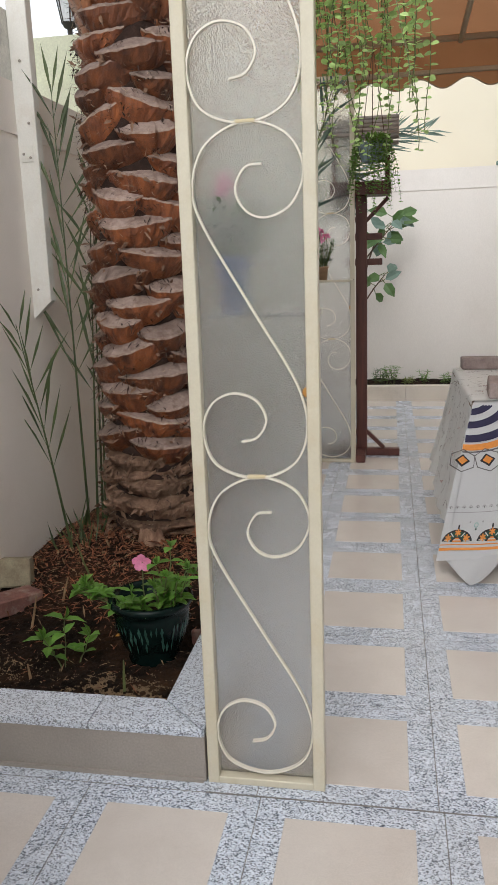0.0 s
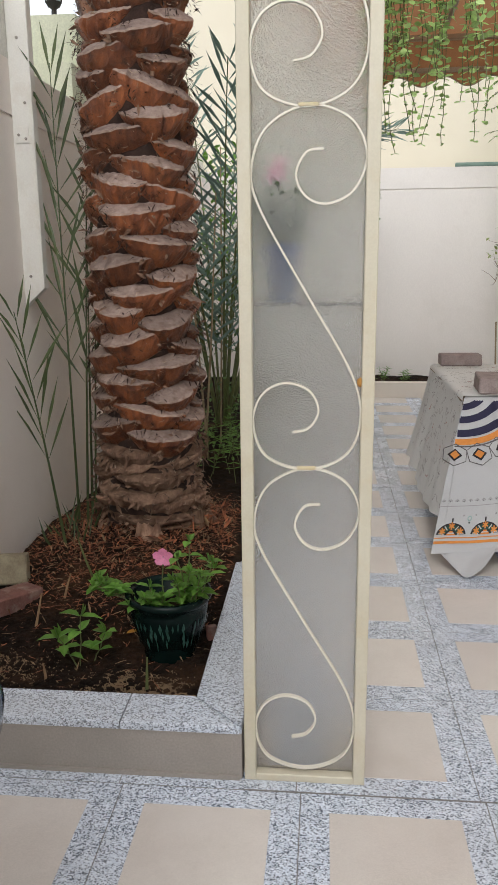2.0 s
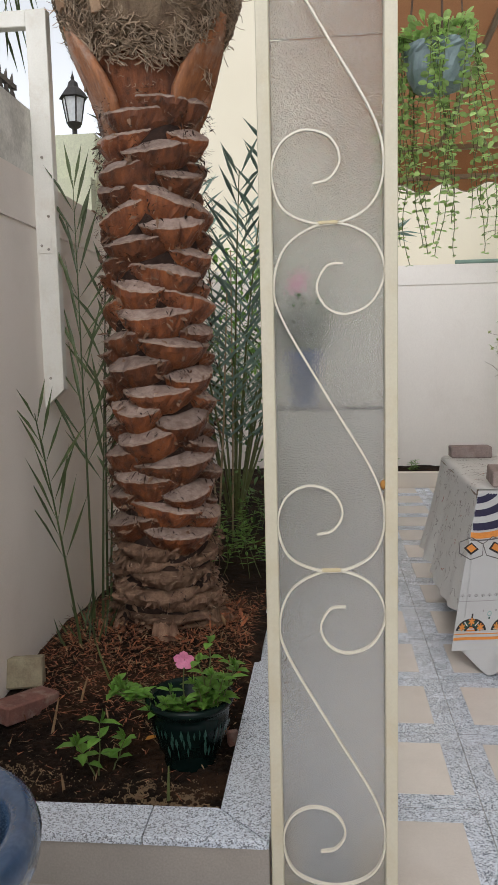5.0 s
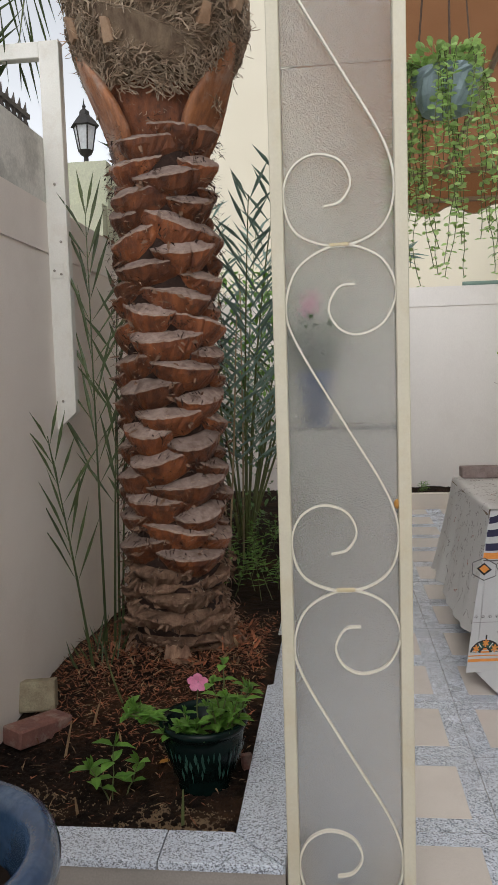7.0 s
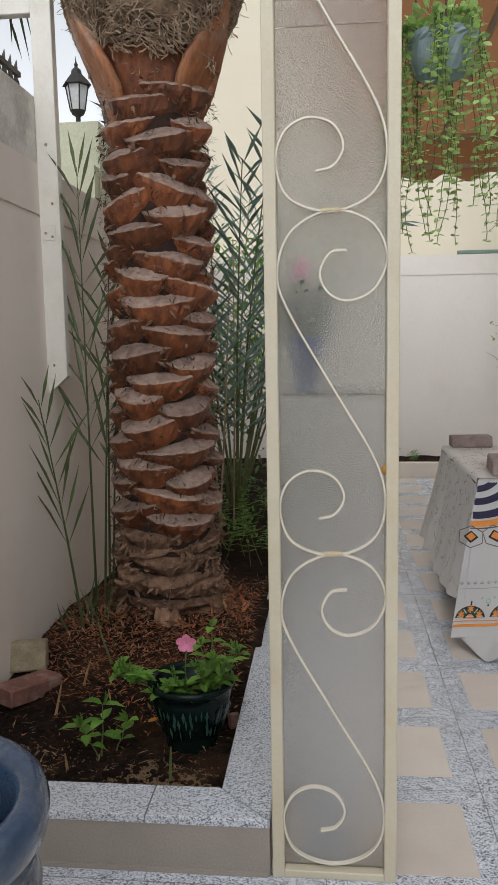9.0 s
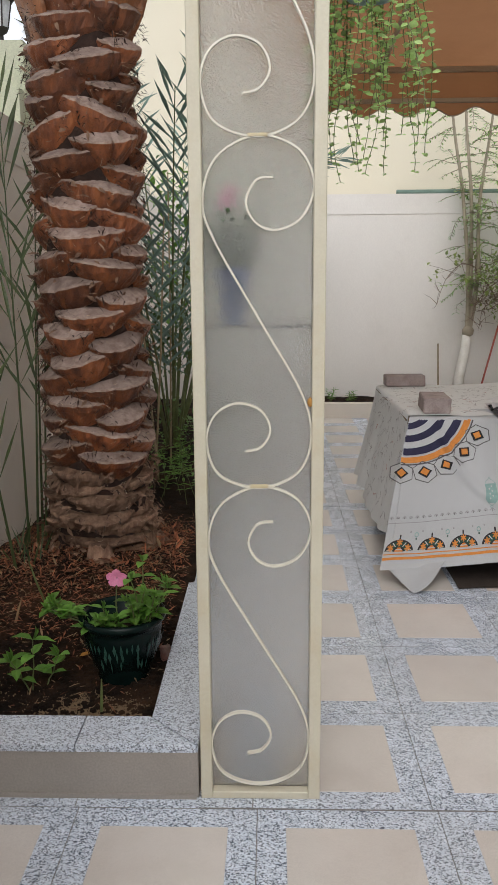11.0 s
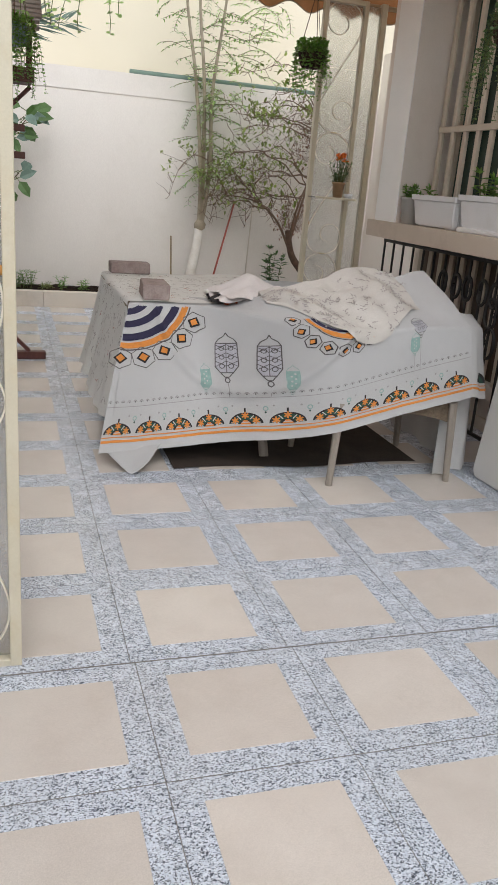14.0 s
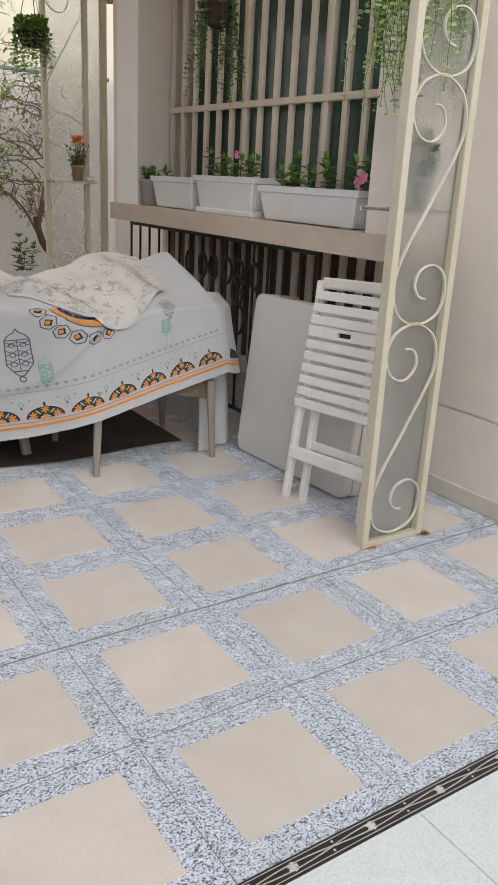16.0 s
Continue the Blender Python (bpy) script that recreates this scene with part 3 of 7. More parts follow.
# west boundary wall with its groove and the mouldy upper course
wall("wall_west", "plain grey-beige plastered boundary wall beside the planting bed", [
    (WEST - 0.2, WEST, SOUTH - 0.06, FAR, -0.03, 1.832), (WEST - 0.2, WEST - 0.010, SOUTH - 0.06, FAR, 1.832, 1.846), (WEST - 0.2, WEST, SOUTH - 0.06, FAR, 1.846, 2.045)])
wall("wall_west_top", "mould-stained top course of the boundary wall", [(WEST - 0.2, WEST - 0.003, SOUTH - 0.06, 1.50, 2.045, 2.305), (WEST - 0.2, WEST - 0.003, 2.52, FAR, 2.045, 2.28)], M_STAINED)
wall("wall_pier", "pale green plastered pier on the boundary wall", [(WEST - 0.42, WEST + 0.012, 2.28, 2.50, 2.045, 2.44), (WEST - 0.34, WEST + 0.004, 2.20, 2.28, 2.045, 2.21)], M_GREENISH)
# north boundary wall: body, groove, upper band, coping
wall("wall_north", "white plastered boundary wall behind the far planting bed", [
    (WEST - 0.2, 3.6, FAR, FAR + 0.2, -0.03, 1.936), (WEST - 0.2, 3.6, FAR + 0.010, FAR + 0.2, 1.936, 1.952), (WEST - 0.2, 3.6, FAR, FAR + 0.2, 1.952, 2.145)], M_WALL_FAR)
wall("neighbour_house_wall", "tall cream rendered wall of the house next door", [(-2.2, 9.0, FAR + 0.55, FAR + 0.9, -0.03, 7.5)], M_CREAM)
# east: house wall, return beyond the bay
wall("wall_east", "beige plastered house wall with a low dado line", [
    (EAST, EAST + 0.2, SOUTH - 0.06, 2.86, 0.07, 0.386), (EAST + 0.008, EAST + 0.2, SOUTH - 0.06, 2.86, 0.386, 0.396), (EAST, EAST + 0.2, SOUTH - 0.06, 2.86, 0.396, 3.4)])
wall("wall_east_return", "plain house wall beyond the bay", [(EAST, 3.6, 2.86, 3.0, -0.03, 3.4), (3.45, 3.6, 3.0, FAR, -0.03, 2.6)])
g = Geo().box(EAST - 0.014, EAST, SOUTH - 0.06, 2.86, 0.0, 0.078, 0.004)
solid("baseboard", g, M_LEDGE, "plastered skirting along the house wall", "skirting", "structure")
# the bay window: jambs, head, ledge
BX = 1.87
for name, b in (("wall_bay_head", (BX, EAST, 0.53, 2.49, 2.75, 3.4)),):
    wall(name, "beige plastered bay round the barred window", [b])


def prism(pts, z0, z1):
    """An upright block over the outline pts."""
    n = len(pts)
    vs = [Vector((*p, z0)) for p in pts] + [Vector((*p, z1)) for p in pts]
    return Geo().add(vs, [tuple(range(n))[::-1], tuple(range(n, 2 * n))] + [(k, (k + 1) % n, n + (k + 1) % n, n + k) for k in range(n)])


solid("wall_bay_jamb", prism([(BX, 2.49), (2.14, 2.59), (EAST, 2.60), (EAST, 2.82), (BX, 2.82)], 1.095, 3.4), M_WALL, "plastered reveal of the window bay", "wall", "structure")
solid("pilaster", Geo().box(BX - 0.006, BX, 2.488, 2.76, 1.095, 3.4), M_WHITE, "white painted pilaster at the end of the bay", "pilaster", "structure")
solid("wall_bay_jamb", prism([(BX, 0.345), (EAST, 0.57), (EAST, 0.60), (BX, 0.50)], 1.095, 3.4), M_WALL, "splayed plastered end of the window bay", "wall", "structure")
solid("window_sill", prism([(BX - 0.021, 0.325), (EAST, 0.555), (EAST, 2.83), (BX - 0.021, 2.83)], 1.0, 1.095), M_SILL, "deep tan sill slab under the barred window", "sill", "structure")
win = thing("window_1", (2.12, 0.53, 1.095), "barred house window with dark reflective panes", "window", kind="structure")
part("window_pane", Geo().box(0.10, 0.11, 0.0, 2.07, 0.0, 1.655), M_WIN_GLASS, win, "dark green reflecting glass")
for y in (0.0, 0.66, 1.34, 1.97):
    part("window_frame", Geo().box(0.075, 0.115, y, y + 0.06, 0.0, 1.655, 0.004), M_GRILLE, win)
bar_geo = mesh_of("grille_bar", Geo().box(-0.011, 0.011, -0.017, 0.017, 0.0, 1.655, 0.003), M_GRILLE)
nb = 16
for i in range(nb):
    part("grille_bar", bar_geo, None, win, at=Matrix.Translation((0.0, 0.055 + i * 0.1305, 0)))
for z in (0.510, 1.2):
    part("grille_rail", Geo().box(-0.018, 0.012, 0.0, 2.03, z, z + 0.032, 0.003), M_GRILLE, win)
# lower window under the sill
win2 = thing("window_2", (EAST - 0.10, 0.45, 0.0), "low barred opening under the window sill", "window", kind="structure")
part("window_pane", Geo().box(0.06, 0.07, 0.0, 2.38, 0.30, 1.0), M_SHUTTER, win2, "dark brown shutter behind the bars")
part("window_frame", Geo().box(0.0, 0.09, 0.0, 2.38, 0.22, 0.30, 0.004), M_WALL, win2)
slat_geo = mesh_of("grille_slat", Geo().box(-0.008, 0.012, -0.022, 0.022, 0.30, 0.995, 0.003), M_GRILLE)
for i in range(19):
    part("grille_slat", slat_geo, None, win2, at=Matrix.Translation((0.0, 0.06 + i * 0.123, 0)))
# the open terrace behind the camera
wall("wall_south", "plain white plastered wall at the terrace's end", [(WEST - 1.0, 5.0, -7.2, -7.0, -0.03, 2.4)], M_WALL_FAR)
wall("wall_terrace_west", "plain plastered wall along the terrace", [(WEST - 0.2, WEST, -7.0, SOUTH - 0.06, -0.03, 2.0)])
wall("wall_terrace_east", "plain plastered house wall along the terrace", [(EAST, EAST + 0.2, -7.0, SOUTH - 0.06, -0.03, 3.2)])
indoor = solid("terrace_floor", Geo().box(WEST, EAST, -7.0, SOUTH, -0.03, -0.004), M_GROUT, "polished white tiled terrace floor", "floor", "structure")
big = mesh_of("white_tile", Geo().box(0.0008, 0.5992, 0.0008, 0.5992, -0.004, 0.003, 0.0006), M_WHITE_TILE)
for i in range(-3, 4):
    for j in range(10):
        part("white_tile", big, None, indoor, at=Matrix.Translation((0.29 + 0.6 * i, SOUTH - 0.6 * (j + 1), 0)))

# door sill: black strip with silver flower inlay
sill = thing("threshold", (-1.8, SOUTH, 0.0), "black threshold strip with a silver flower and rope pattern", "threshold", kind="structure")
part("strip", Geo().box(0, 4.1, 0.0, 0.046, -0.01, 0.0035, 0.001), M_DOOR_BLACK, sill)
for y in (0.0065, 0.040):
    part("edge_line", Geo().box(0, 4.1, y - 0.0007, y + 0.0007, 0.0035, 0.0042), M_SILVER, sill)
gf = Geo()
for k in range(5):
    a = k * math.pi * 0.4
    gf.box(0.0028, 0.0118, -0.0040, 0.0040, 0, 0.0014, 0.0012, Matrix.Rotation(a, 4, "Z"))
gf.box(-0.003, 0.003, -0.003, 0.003, 0, 0.0018, 0.001)
flower_me = mesh_of("flower", gf, M_SILVER)
rope = Geo()
PIT = 0.202
for i in range(20):
    x = 0.05 + i * PIT
    for k in range(40):
        u = (k + 0.5) / 40
        for s in (-1, 1):
            yy = 0.0232 + s * (0.0066 * math.sin(math.pi * u) + 0.0006)
            ang = s * 0.10 * math.cos(math.pi * u) + 0.35
            rope.box(-0.0022, 0.0022, -0.0015, 0.0015, 0, 0.0012, 0.0006, Matrix.Translation((x + PIT * u, yy, 0.0035)) @ Matrix.Rotation(ang, 4, "Z"))
    for s in (-1, 1):
        rope.box(-0.0026, 0.0026, -0.0026, 0.0026, 0, 0.0014, 0.001, Matrix.Translation((x + s * 0.004, 0.0232 + s * 0.0098, 0.0035)))
part("rope_inlay", rope, M_SILVER, sill)
for i in range(19):
    part("flower", flower_me, None, sill, at=Matrix.Translation((0.05 + (i + 0.5) * PIT, 0.0232, 0.0035)))

# ---- the planting bed ----
bed = thing("planter_kerb", (WEST, 0.035, 0.0), "low plastered kerb with a terrazzo top round the planting bed", "planter kerb", kind="structure")
kx = -0.588 - WEST
part("kerb_body", Geo().box(0, kx, 0.004, 0.12, 0, 0.131, 0.002).box(kx - 0.12, kx - 0.004, 0.12, 5.72, 0, 0.131), M_CURB, bed)
part("kerb_skirting", Geo().box(0, kx - 0.006, -0.002, 0.004, 0, 0.012), M_CURB, bed)


def slab(pts, z0=0.131, z1=0.152):
    """A kerb slab with the outline pts."""
    g, n = Geo(), len(pts)
    e = 0.0015
    cx, cy = sum(p[0] for p in pts) / n, sum(p[1] for p in pts) / n
    lo = [Vector((p[0], p[1], z0)) for p in pts]
    md = [Vector((p[0], p[1], z1 - e)) for p in pts]
    hi = [Vector((p[0] - math.copysign(e, p[0] - cx), p[1] - math.copysign(e, p[1] - cy), z1)) for p in pts]
    fs = [tuple(range(2 * n, 3 * n)), tuple(range(n))[::-1]]
    for k in range(n):
        q = (k + 1) % n
        fs += [(k, q, n + q, n + k), (n + k, n + q, 2 * n + q, 2 * n + k)]
    return g.add(lo + md + hi, fs)


J = 0.003
jx = -0.899 - WEST
part("kerb_slab", slab([(0, 0), (jx - J, 0), (jx - J, 0.135), (0, 0.135)]), M_GRANITE, bed)
part("kerb_slab", slab([(jx, 0), (kx - 2 * J, 0), (kx - 0.135 - 2 * J, 0.135), (jx, 0.135)]), M_GRANITE, bed)
part("kerb_slab", slab([(kx, 0), (kx, 0.62), (kx - 0.135, 0.62), (kx - 0.135, 0.135)]), M_GRANITE, bed)
for i in range(8):
    y0 = 0.62 + J + i * 0.64
    part("kerb_slab", slab([(kx - 0.135, y0), (kx, y0), (kx, min(y0 + 0.64 - J, 5.71)), (kx - 0.135, min(y0 + 0.64 - J, 5.71))]), M_GRANITE, bed)
bed2 = thing("far_planter_kerb", (-0.585, 5.75, 0.0), "low beige tiled kerb of the far planting bed", "planter kerb", kind="structure")
for i in range(7):
    part("kerb_tile", Geo().box(i * 0.6 + 0.001, i * 0.6 + 0.599, 0, 0.10, 0, 0.143, 0.002), M_LEDGE, bed2)

PALM = Vector((-1.122, 1.47, 0.0))


def soil_height(x, y):
    d = math.hypot((x - PALM.x) * 0.9, (y - PALM.y + 0.05) * 0.85)
    return (0.105 + 0.15 * max(0.0, 1 - d / 0.75) ** 1.3 + 0.012 * noise.noise((x * 7, y * 7, 0.3)) + 0.007 * noise.noise((x * 23, y * 23, 1.7))
            + 0.004 * noise.noise((x * 60, y * 60, 3.7)))


def soil_near(u, v):
    x, y = WEST + u * (-0.70 - WEST), 0.14 + v * 2.6
    return (x, y, soil_height(x, y))


def soil_rest(u, v):
    x, y = WEST + u * (-0.70 - WEST), 2.74 + v * 3.6
    return (x, y, soil_height(x, y))


soil = solid("soil", Geo().grid(soil_near, 90, 240).grid(soil_rest, 40, 90), M_SOIL, "dark damp garden soil with mulch in the bed", "soil", "structure", smooth=True)
g = Geo().grid(lambda u, v: (-0.72 + u * 4.2, 5.84 + v * 0.52, 0.125 + 0.02 * noise.noise((u * 40, v * 8, 0))), 120, 14)
solid("far_soil", g, M_SOIL, "dark soil in the far planting bed", "soil", "structure", smooth=True)
g = Geo()
for i in range(6500):
    c = random.choice(((-0.93, 0.275, 0.055), (-0.93, 0.275, 0.055), (-1.36, 0.36, 0.06), (-0.80, 0.25, 0.03)))
    x, y = random.gauss(c[0], c[2] * 1.3), random.gauss(c[1], c[2] * 0.7)
    if not (WEST + 0.02 < x < -0.74 and y > 0.18):
        continue
    q = rnd(0.0006, 0.0018)
    g.box(-q, q, -q, q, -q, q, 0, Matrix.Translation((x, y, soil_height(x, y) + q * 0.6)) @ Matrix.Rotation(rnd(0, 6), 4, "Z"))
solid("grit_patch", g, M_SAND, "pale sandy grit scattered on the soil", "grit", "stuff")
# mulch: chopped palm fibre round the trunk
g, g2 = Geo(), Geo()
for i in range(9000):
    a, r = rnd(0, 6.283), abs(random.gauss(0.34, 0.17))
    x, y = PALM.x + r * math.cos(a), PALM.y - 0.12 + 1.15 * r * math.sin(a)
    if not (WEST + 0.02 < x < -0.75) or y < 0.2:
        continue
    z = soil_height(x, y) + rnd(0.0, 0.012)
    w = Vector((rnd(-1, 1), rnd(-1, 1), rnd(-0.25, 0.35))).normalized()
    (g if random.random() < 0.8 else g2).blade((x, y, z), w, (0, 0, 1), rnd(0.012, 0.055), rnd(0.002, 0.008), rnd(-0.1, 0.2))
for i in range(1300):
    x, y = rnd(WEST + 0.02, -0.74), rnd(0.19, 2.0)
    w = Vector((rnd(-1, 1), rnd(-1, 1), rnd(-0.1, 0.25))).normalized()
    (g if random.random() < 0.5 else g2).blade((x, y, soil_height(x, y) + 0.003), w, (0, 0, 1), rnd(0.015, 0.05), rnd(0.002, 0.006), 0.05)
for i in range(260):
    a, r = rnd(0, 6.283), abs(random.gauss(0.29, 0.06))
    x, y = PALM.x + r * math.cos(a), PALM.y + r * math.sin(a)
    if WEST + 0.03 < x < -0.75:
        w = Vector((rnd(-1, 1), rnd(-1, 1), rnd(0.0, 0.9))).normalized()
        (g if random.random() < 0.75 else g2).leaf((x, y, soil_height(x, y) + rnd(0, 0.02)), w, (rnd(-1, 1), rnd(-1, 1), 1), rnd(0.025, 0.07), rnd(0.006, 0.018), 0.5, rnd(-0.2, 0.4))
solid("mulch", g, M_MULCH, "reddish-brown palm fibre mulch round the trunk", "mulch", "stuff")
solid("straw_litter", g2, M_STRAW, "dry straw-coloured fibres strewn on the soil", "litter", "stuff")
g = Geo()
for i in range(4200):
    x, y = rnd(WEST + 0.03, -0.74), rnd(0.19, 1.3)
    s = rnd(0.0015, 0.010)
    g.box(-s, s, -s, s, -s * 0.6, s * 0.6, s * 0.4, Matrix.Translation((x, y, soil_height(x, y) + 0.002)) @ Matrix.Rotation(rnd(0, 6), 4, "Z"))
solid("soil_clods", g, M_SOIL, "small clods and pebbles on the soil", "clods", "stuff")

# ---- the date palm ----
palm = thing("date_palm", PALM + Vector((0, 0, 0.12)), "date palm trunk with cut brown leaf bases", "palm tree")


def trunk_r(z):
    """Radius of the core at a height over the soil."""
    return 0.178 + 0.02 * max(0, 1 - z / 0.5) - 0.008 * min(1, z / 2)


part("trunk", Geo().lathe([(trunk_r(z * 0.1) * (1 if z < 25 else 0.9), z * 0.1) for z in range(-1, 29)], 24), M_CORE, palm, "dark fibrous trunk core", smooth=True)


def boot(seed, old=False):
    """One cut leaf base: a wide crescent belly, a lip that sags off-centre, and the slanting cut face above it."""
    r0 = random.Random(seed)
    g = Geo()
    half = r0.uniform(1.15, 1.35) if old else r0.uniform(0.92, 1.16)
    lip_r, belly, sag = r0.uniform(0.050, 0.066), r0.uniform(0.074, 0.092), r0.uniform(0.030, 0.046)
    skew, tilt = r0.choice((-1, 1)) * r0.uniform(0.15, 0.7), r0.uniform(-0.034, 0.034)
    if old:
        lip_r, belly, sag = r0.uniform(0.036, 0.058), r0.uniform(0.045, 0.06), r0.uniform(0.006, 0.020)
    top = r0.uniform(0.004, 0.012)
    ns, rows = 26, []
    notches = [(r0.uniform(-0.7, 0.7), r0.uniform(0.008, 0.016), r0.uniform(0.03, 0.06)) for k in range(4 if old else 2)]
    for i in range(ns + 1):
        s = -1 + 2 * i / ns
        c = max(-1.0, min(1.0, s - skew * (1 - s * s)))
        env = max(0.0, 1 - s * s) ** 0.8
        bow = max(0.0, 1 - c * c)
        a = s * half
        jag = r0.uniform(-0.003, 0.003) * (3.0 if old else 1)
        crack = sum(q * math.exp(-((s - p) / w) ** 2) for p, q, w in notches)
        zl = top - sag * bow + tilt * s + jag
        zt = top + tilt * s + 0.004 * math.sin(s * 4 + seed) + r0.uniform(-0.002, 0.002)
        out = 0.004 + lip_r * (0.35 * env + 0.65 * bow) + jag * 0.8 - crack * env
        low = zl - belly * (0.16 + 0.84 * env)
        rough = r0.uniform(-0.0045, 0.0045)
        prof = [(0.150, low - 0.010), (0.166 + out * 0.26, low), (0.174 + out * 0.64 + rough, zl - belly * 0.60 * env - 0.004 + jag), (0.178 + out * 0.90 - rough, zl - belly * 0.26 * env - 0.003),
                (0.180 + out, zl - 0.004), (0.180 + out * 0.94, zl + 0.004),
                (0.180 + out * 0.60, zl + (zt - zl) * 0.50 + r0.uniform(-0.003, 0.003) * env), (0.180 + out * 0.12, zt + 0.002), (0.154, zt + 0.012)]
        rows.append([Vector((rr * math.cos(a), rr * math.sin(a), z)) for rr, z in prof])
    m = len(rows[0])
    for i in range(ns):
        for j in range(m - 1):
            g.f.append((i * m + j, (i + 1) * m + j, (i + 1) * m + j + 1, i * m + j + 1))
            g.mi.append(2 if j == 4 else (1 if j > 4 else 0))
    g.v.extend(p for r in rows for p in r)
    return g


BOOTS = [mesh_of("leaf_base", boot(s), [M_BOOT, M_CUT, M_LIP], False) for s in range(16)]
OLD = [mesh_of("leaf_base", boot(50 + s, True), [M_BOOT_OLD, M_BOOT_OLD, M_BOOT_OLD], False) for s in range(10)]
fib, flake = Geo(), Geo()
count = 95
for i in range(count):
    z = 0.10 + i * 0.0222
    a = i * radians(137.5) + rnd(-0.10, 0.10)
    k = trunk_r(z) / 0.178
    aged = z < 0.47 + rnd(-0.04, 0.06)
    me = random.choice(OLD if aged else BOOTS)
    sc = k * rnd(0.97, 1.05)
    mtx = Matrix.Translation((0, 0, z + rnd(-0.008, 0.008))) @ Matrix.Rotation(a, 4, "Z") @ Matrix.Rotation(rnd(-0.11, 0.11), 4, "X") @ Matrix.Diagonal((sc, sc, rnd(0.92, 1.12), 1))
    part("leaf_base", me, None, palm, at=mtx)
    # ragged fibres, laid thick and dark to paint gap shade as well
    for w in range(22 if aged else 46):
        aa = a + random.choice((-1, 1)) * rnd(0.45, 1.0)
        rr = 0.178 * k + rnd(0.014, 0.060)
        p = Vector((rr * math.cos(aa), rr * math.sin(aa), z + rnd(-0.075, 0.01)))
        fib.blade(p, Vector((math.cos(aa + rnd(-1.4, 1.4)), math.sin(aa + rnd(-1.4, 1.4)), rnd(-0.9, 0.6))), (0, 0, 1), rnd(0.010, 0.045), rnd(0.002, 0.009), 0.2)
    for w in range(16 if aged else 3):
        aa = a + rnd(-0.9, 0.9)
        rr = 0.178 * k + rnd(0.03, 0.055)
        p = Vector((rr * math.cos(aa), rr * math.sin(aa), z + rnd(-0.06, 0.01)))
        flake.blade(p, Vector((math.cos(aa) * 0.5 - math.sin(aa) * rnd(-1.3, 1.3), math.sin(aa) * 0.5 + math.cos(aa) * rnd(-1.3, 1.3), rnd(-0.8, 0.5))), (math.cos(aa), math.sin(aa), 0.4), rnd(0.02, 0.06), rnd(0.008, 0.022), 0.15)
tuft = Geo()
for i in range(1500):
    a, z = rnd(0, 6.283), rnd(0.12, 2.25)
    r = trunk_r(z) + rnd(0.02, 0.058)
    p = Vector((r * math.cos(a), r * math.sin(a), z))
    w = Vector((math.cos(a) * 0.4 + rnd(-1, 1), math.sin(a) * 0.4 + rnd(-1, 1), rnd(-0.8, 0.5)))
    tuft.tube([p, p + w.normalized() * rnd(0.006, 0.016), p + (w + fuzz(0.7)).normalized() * rnd(0.016, 0.034)], [0.0012, 0.001, 0.0005], 3, False)
tagged(part("lip_fibre", tuft, M_FIBRE, palm, "pale loose fibres on the leaf bases"), kind="stuff")
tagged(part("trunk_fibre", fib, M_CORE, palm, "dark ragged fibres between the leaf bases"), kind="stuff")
tagged(part("bark_flake", flake, M_BOOT_OLD, palm, "loose grey-brown flakes of old leaf bases"), kind="stuff")
# root collar of broken old bases
for q in range(15):
    a = q * 2 * math.pi / 15 + rnd(-0.16, 0.16)
    r = rnd(0.175, 0.215)
    g = Geo()
    n = 7
    vs = []
    h, lean = rnd(0.03, 0.15), rnd(-0.25, 0.25)
    for j, (rr, zz, ww) in enumerate(((r + 0.05, -0.02, 0.048), (r + 0.056, h * 0.55, 0.046), (r + 0.036, h, 0.036), (r - 0.05, h * 0.85 + 0.01, 0.030))):
        for i in range(n):
            s = -1 + 2 * i / (n - 1)
            b = a + s * ww / 0.2 + lean * zz
            bulge = 0.02 * (1 - s * s)
            vs.append(Vector(((rr + bulge) * math.cos(b), (rr + bulge) * math.sin(b), zz + rnd(-0.02, 0.02))))
    fs = [(j * n + i, j * n + i + 1, (j + 1) * n + i + 1, (j + 1) * n + i) for j in range(3) for i in range(n - 1)]
    part("root_base", g.add(vs, fs), random.choice((M_ROOT, M_ROOT, M_BOOT_OLD)), palm)
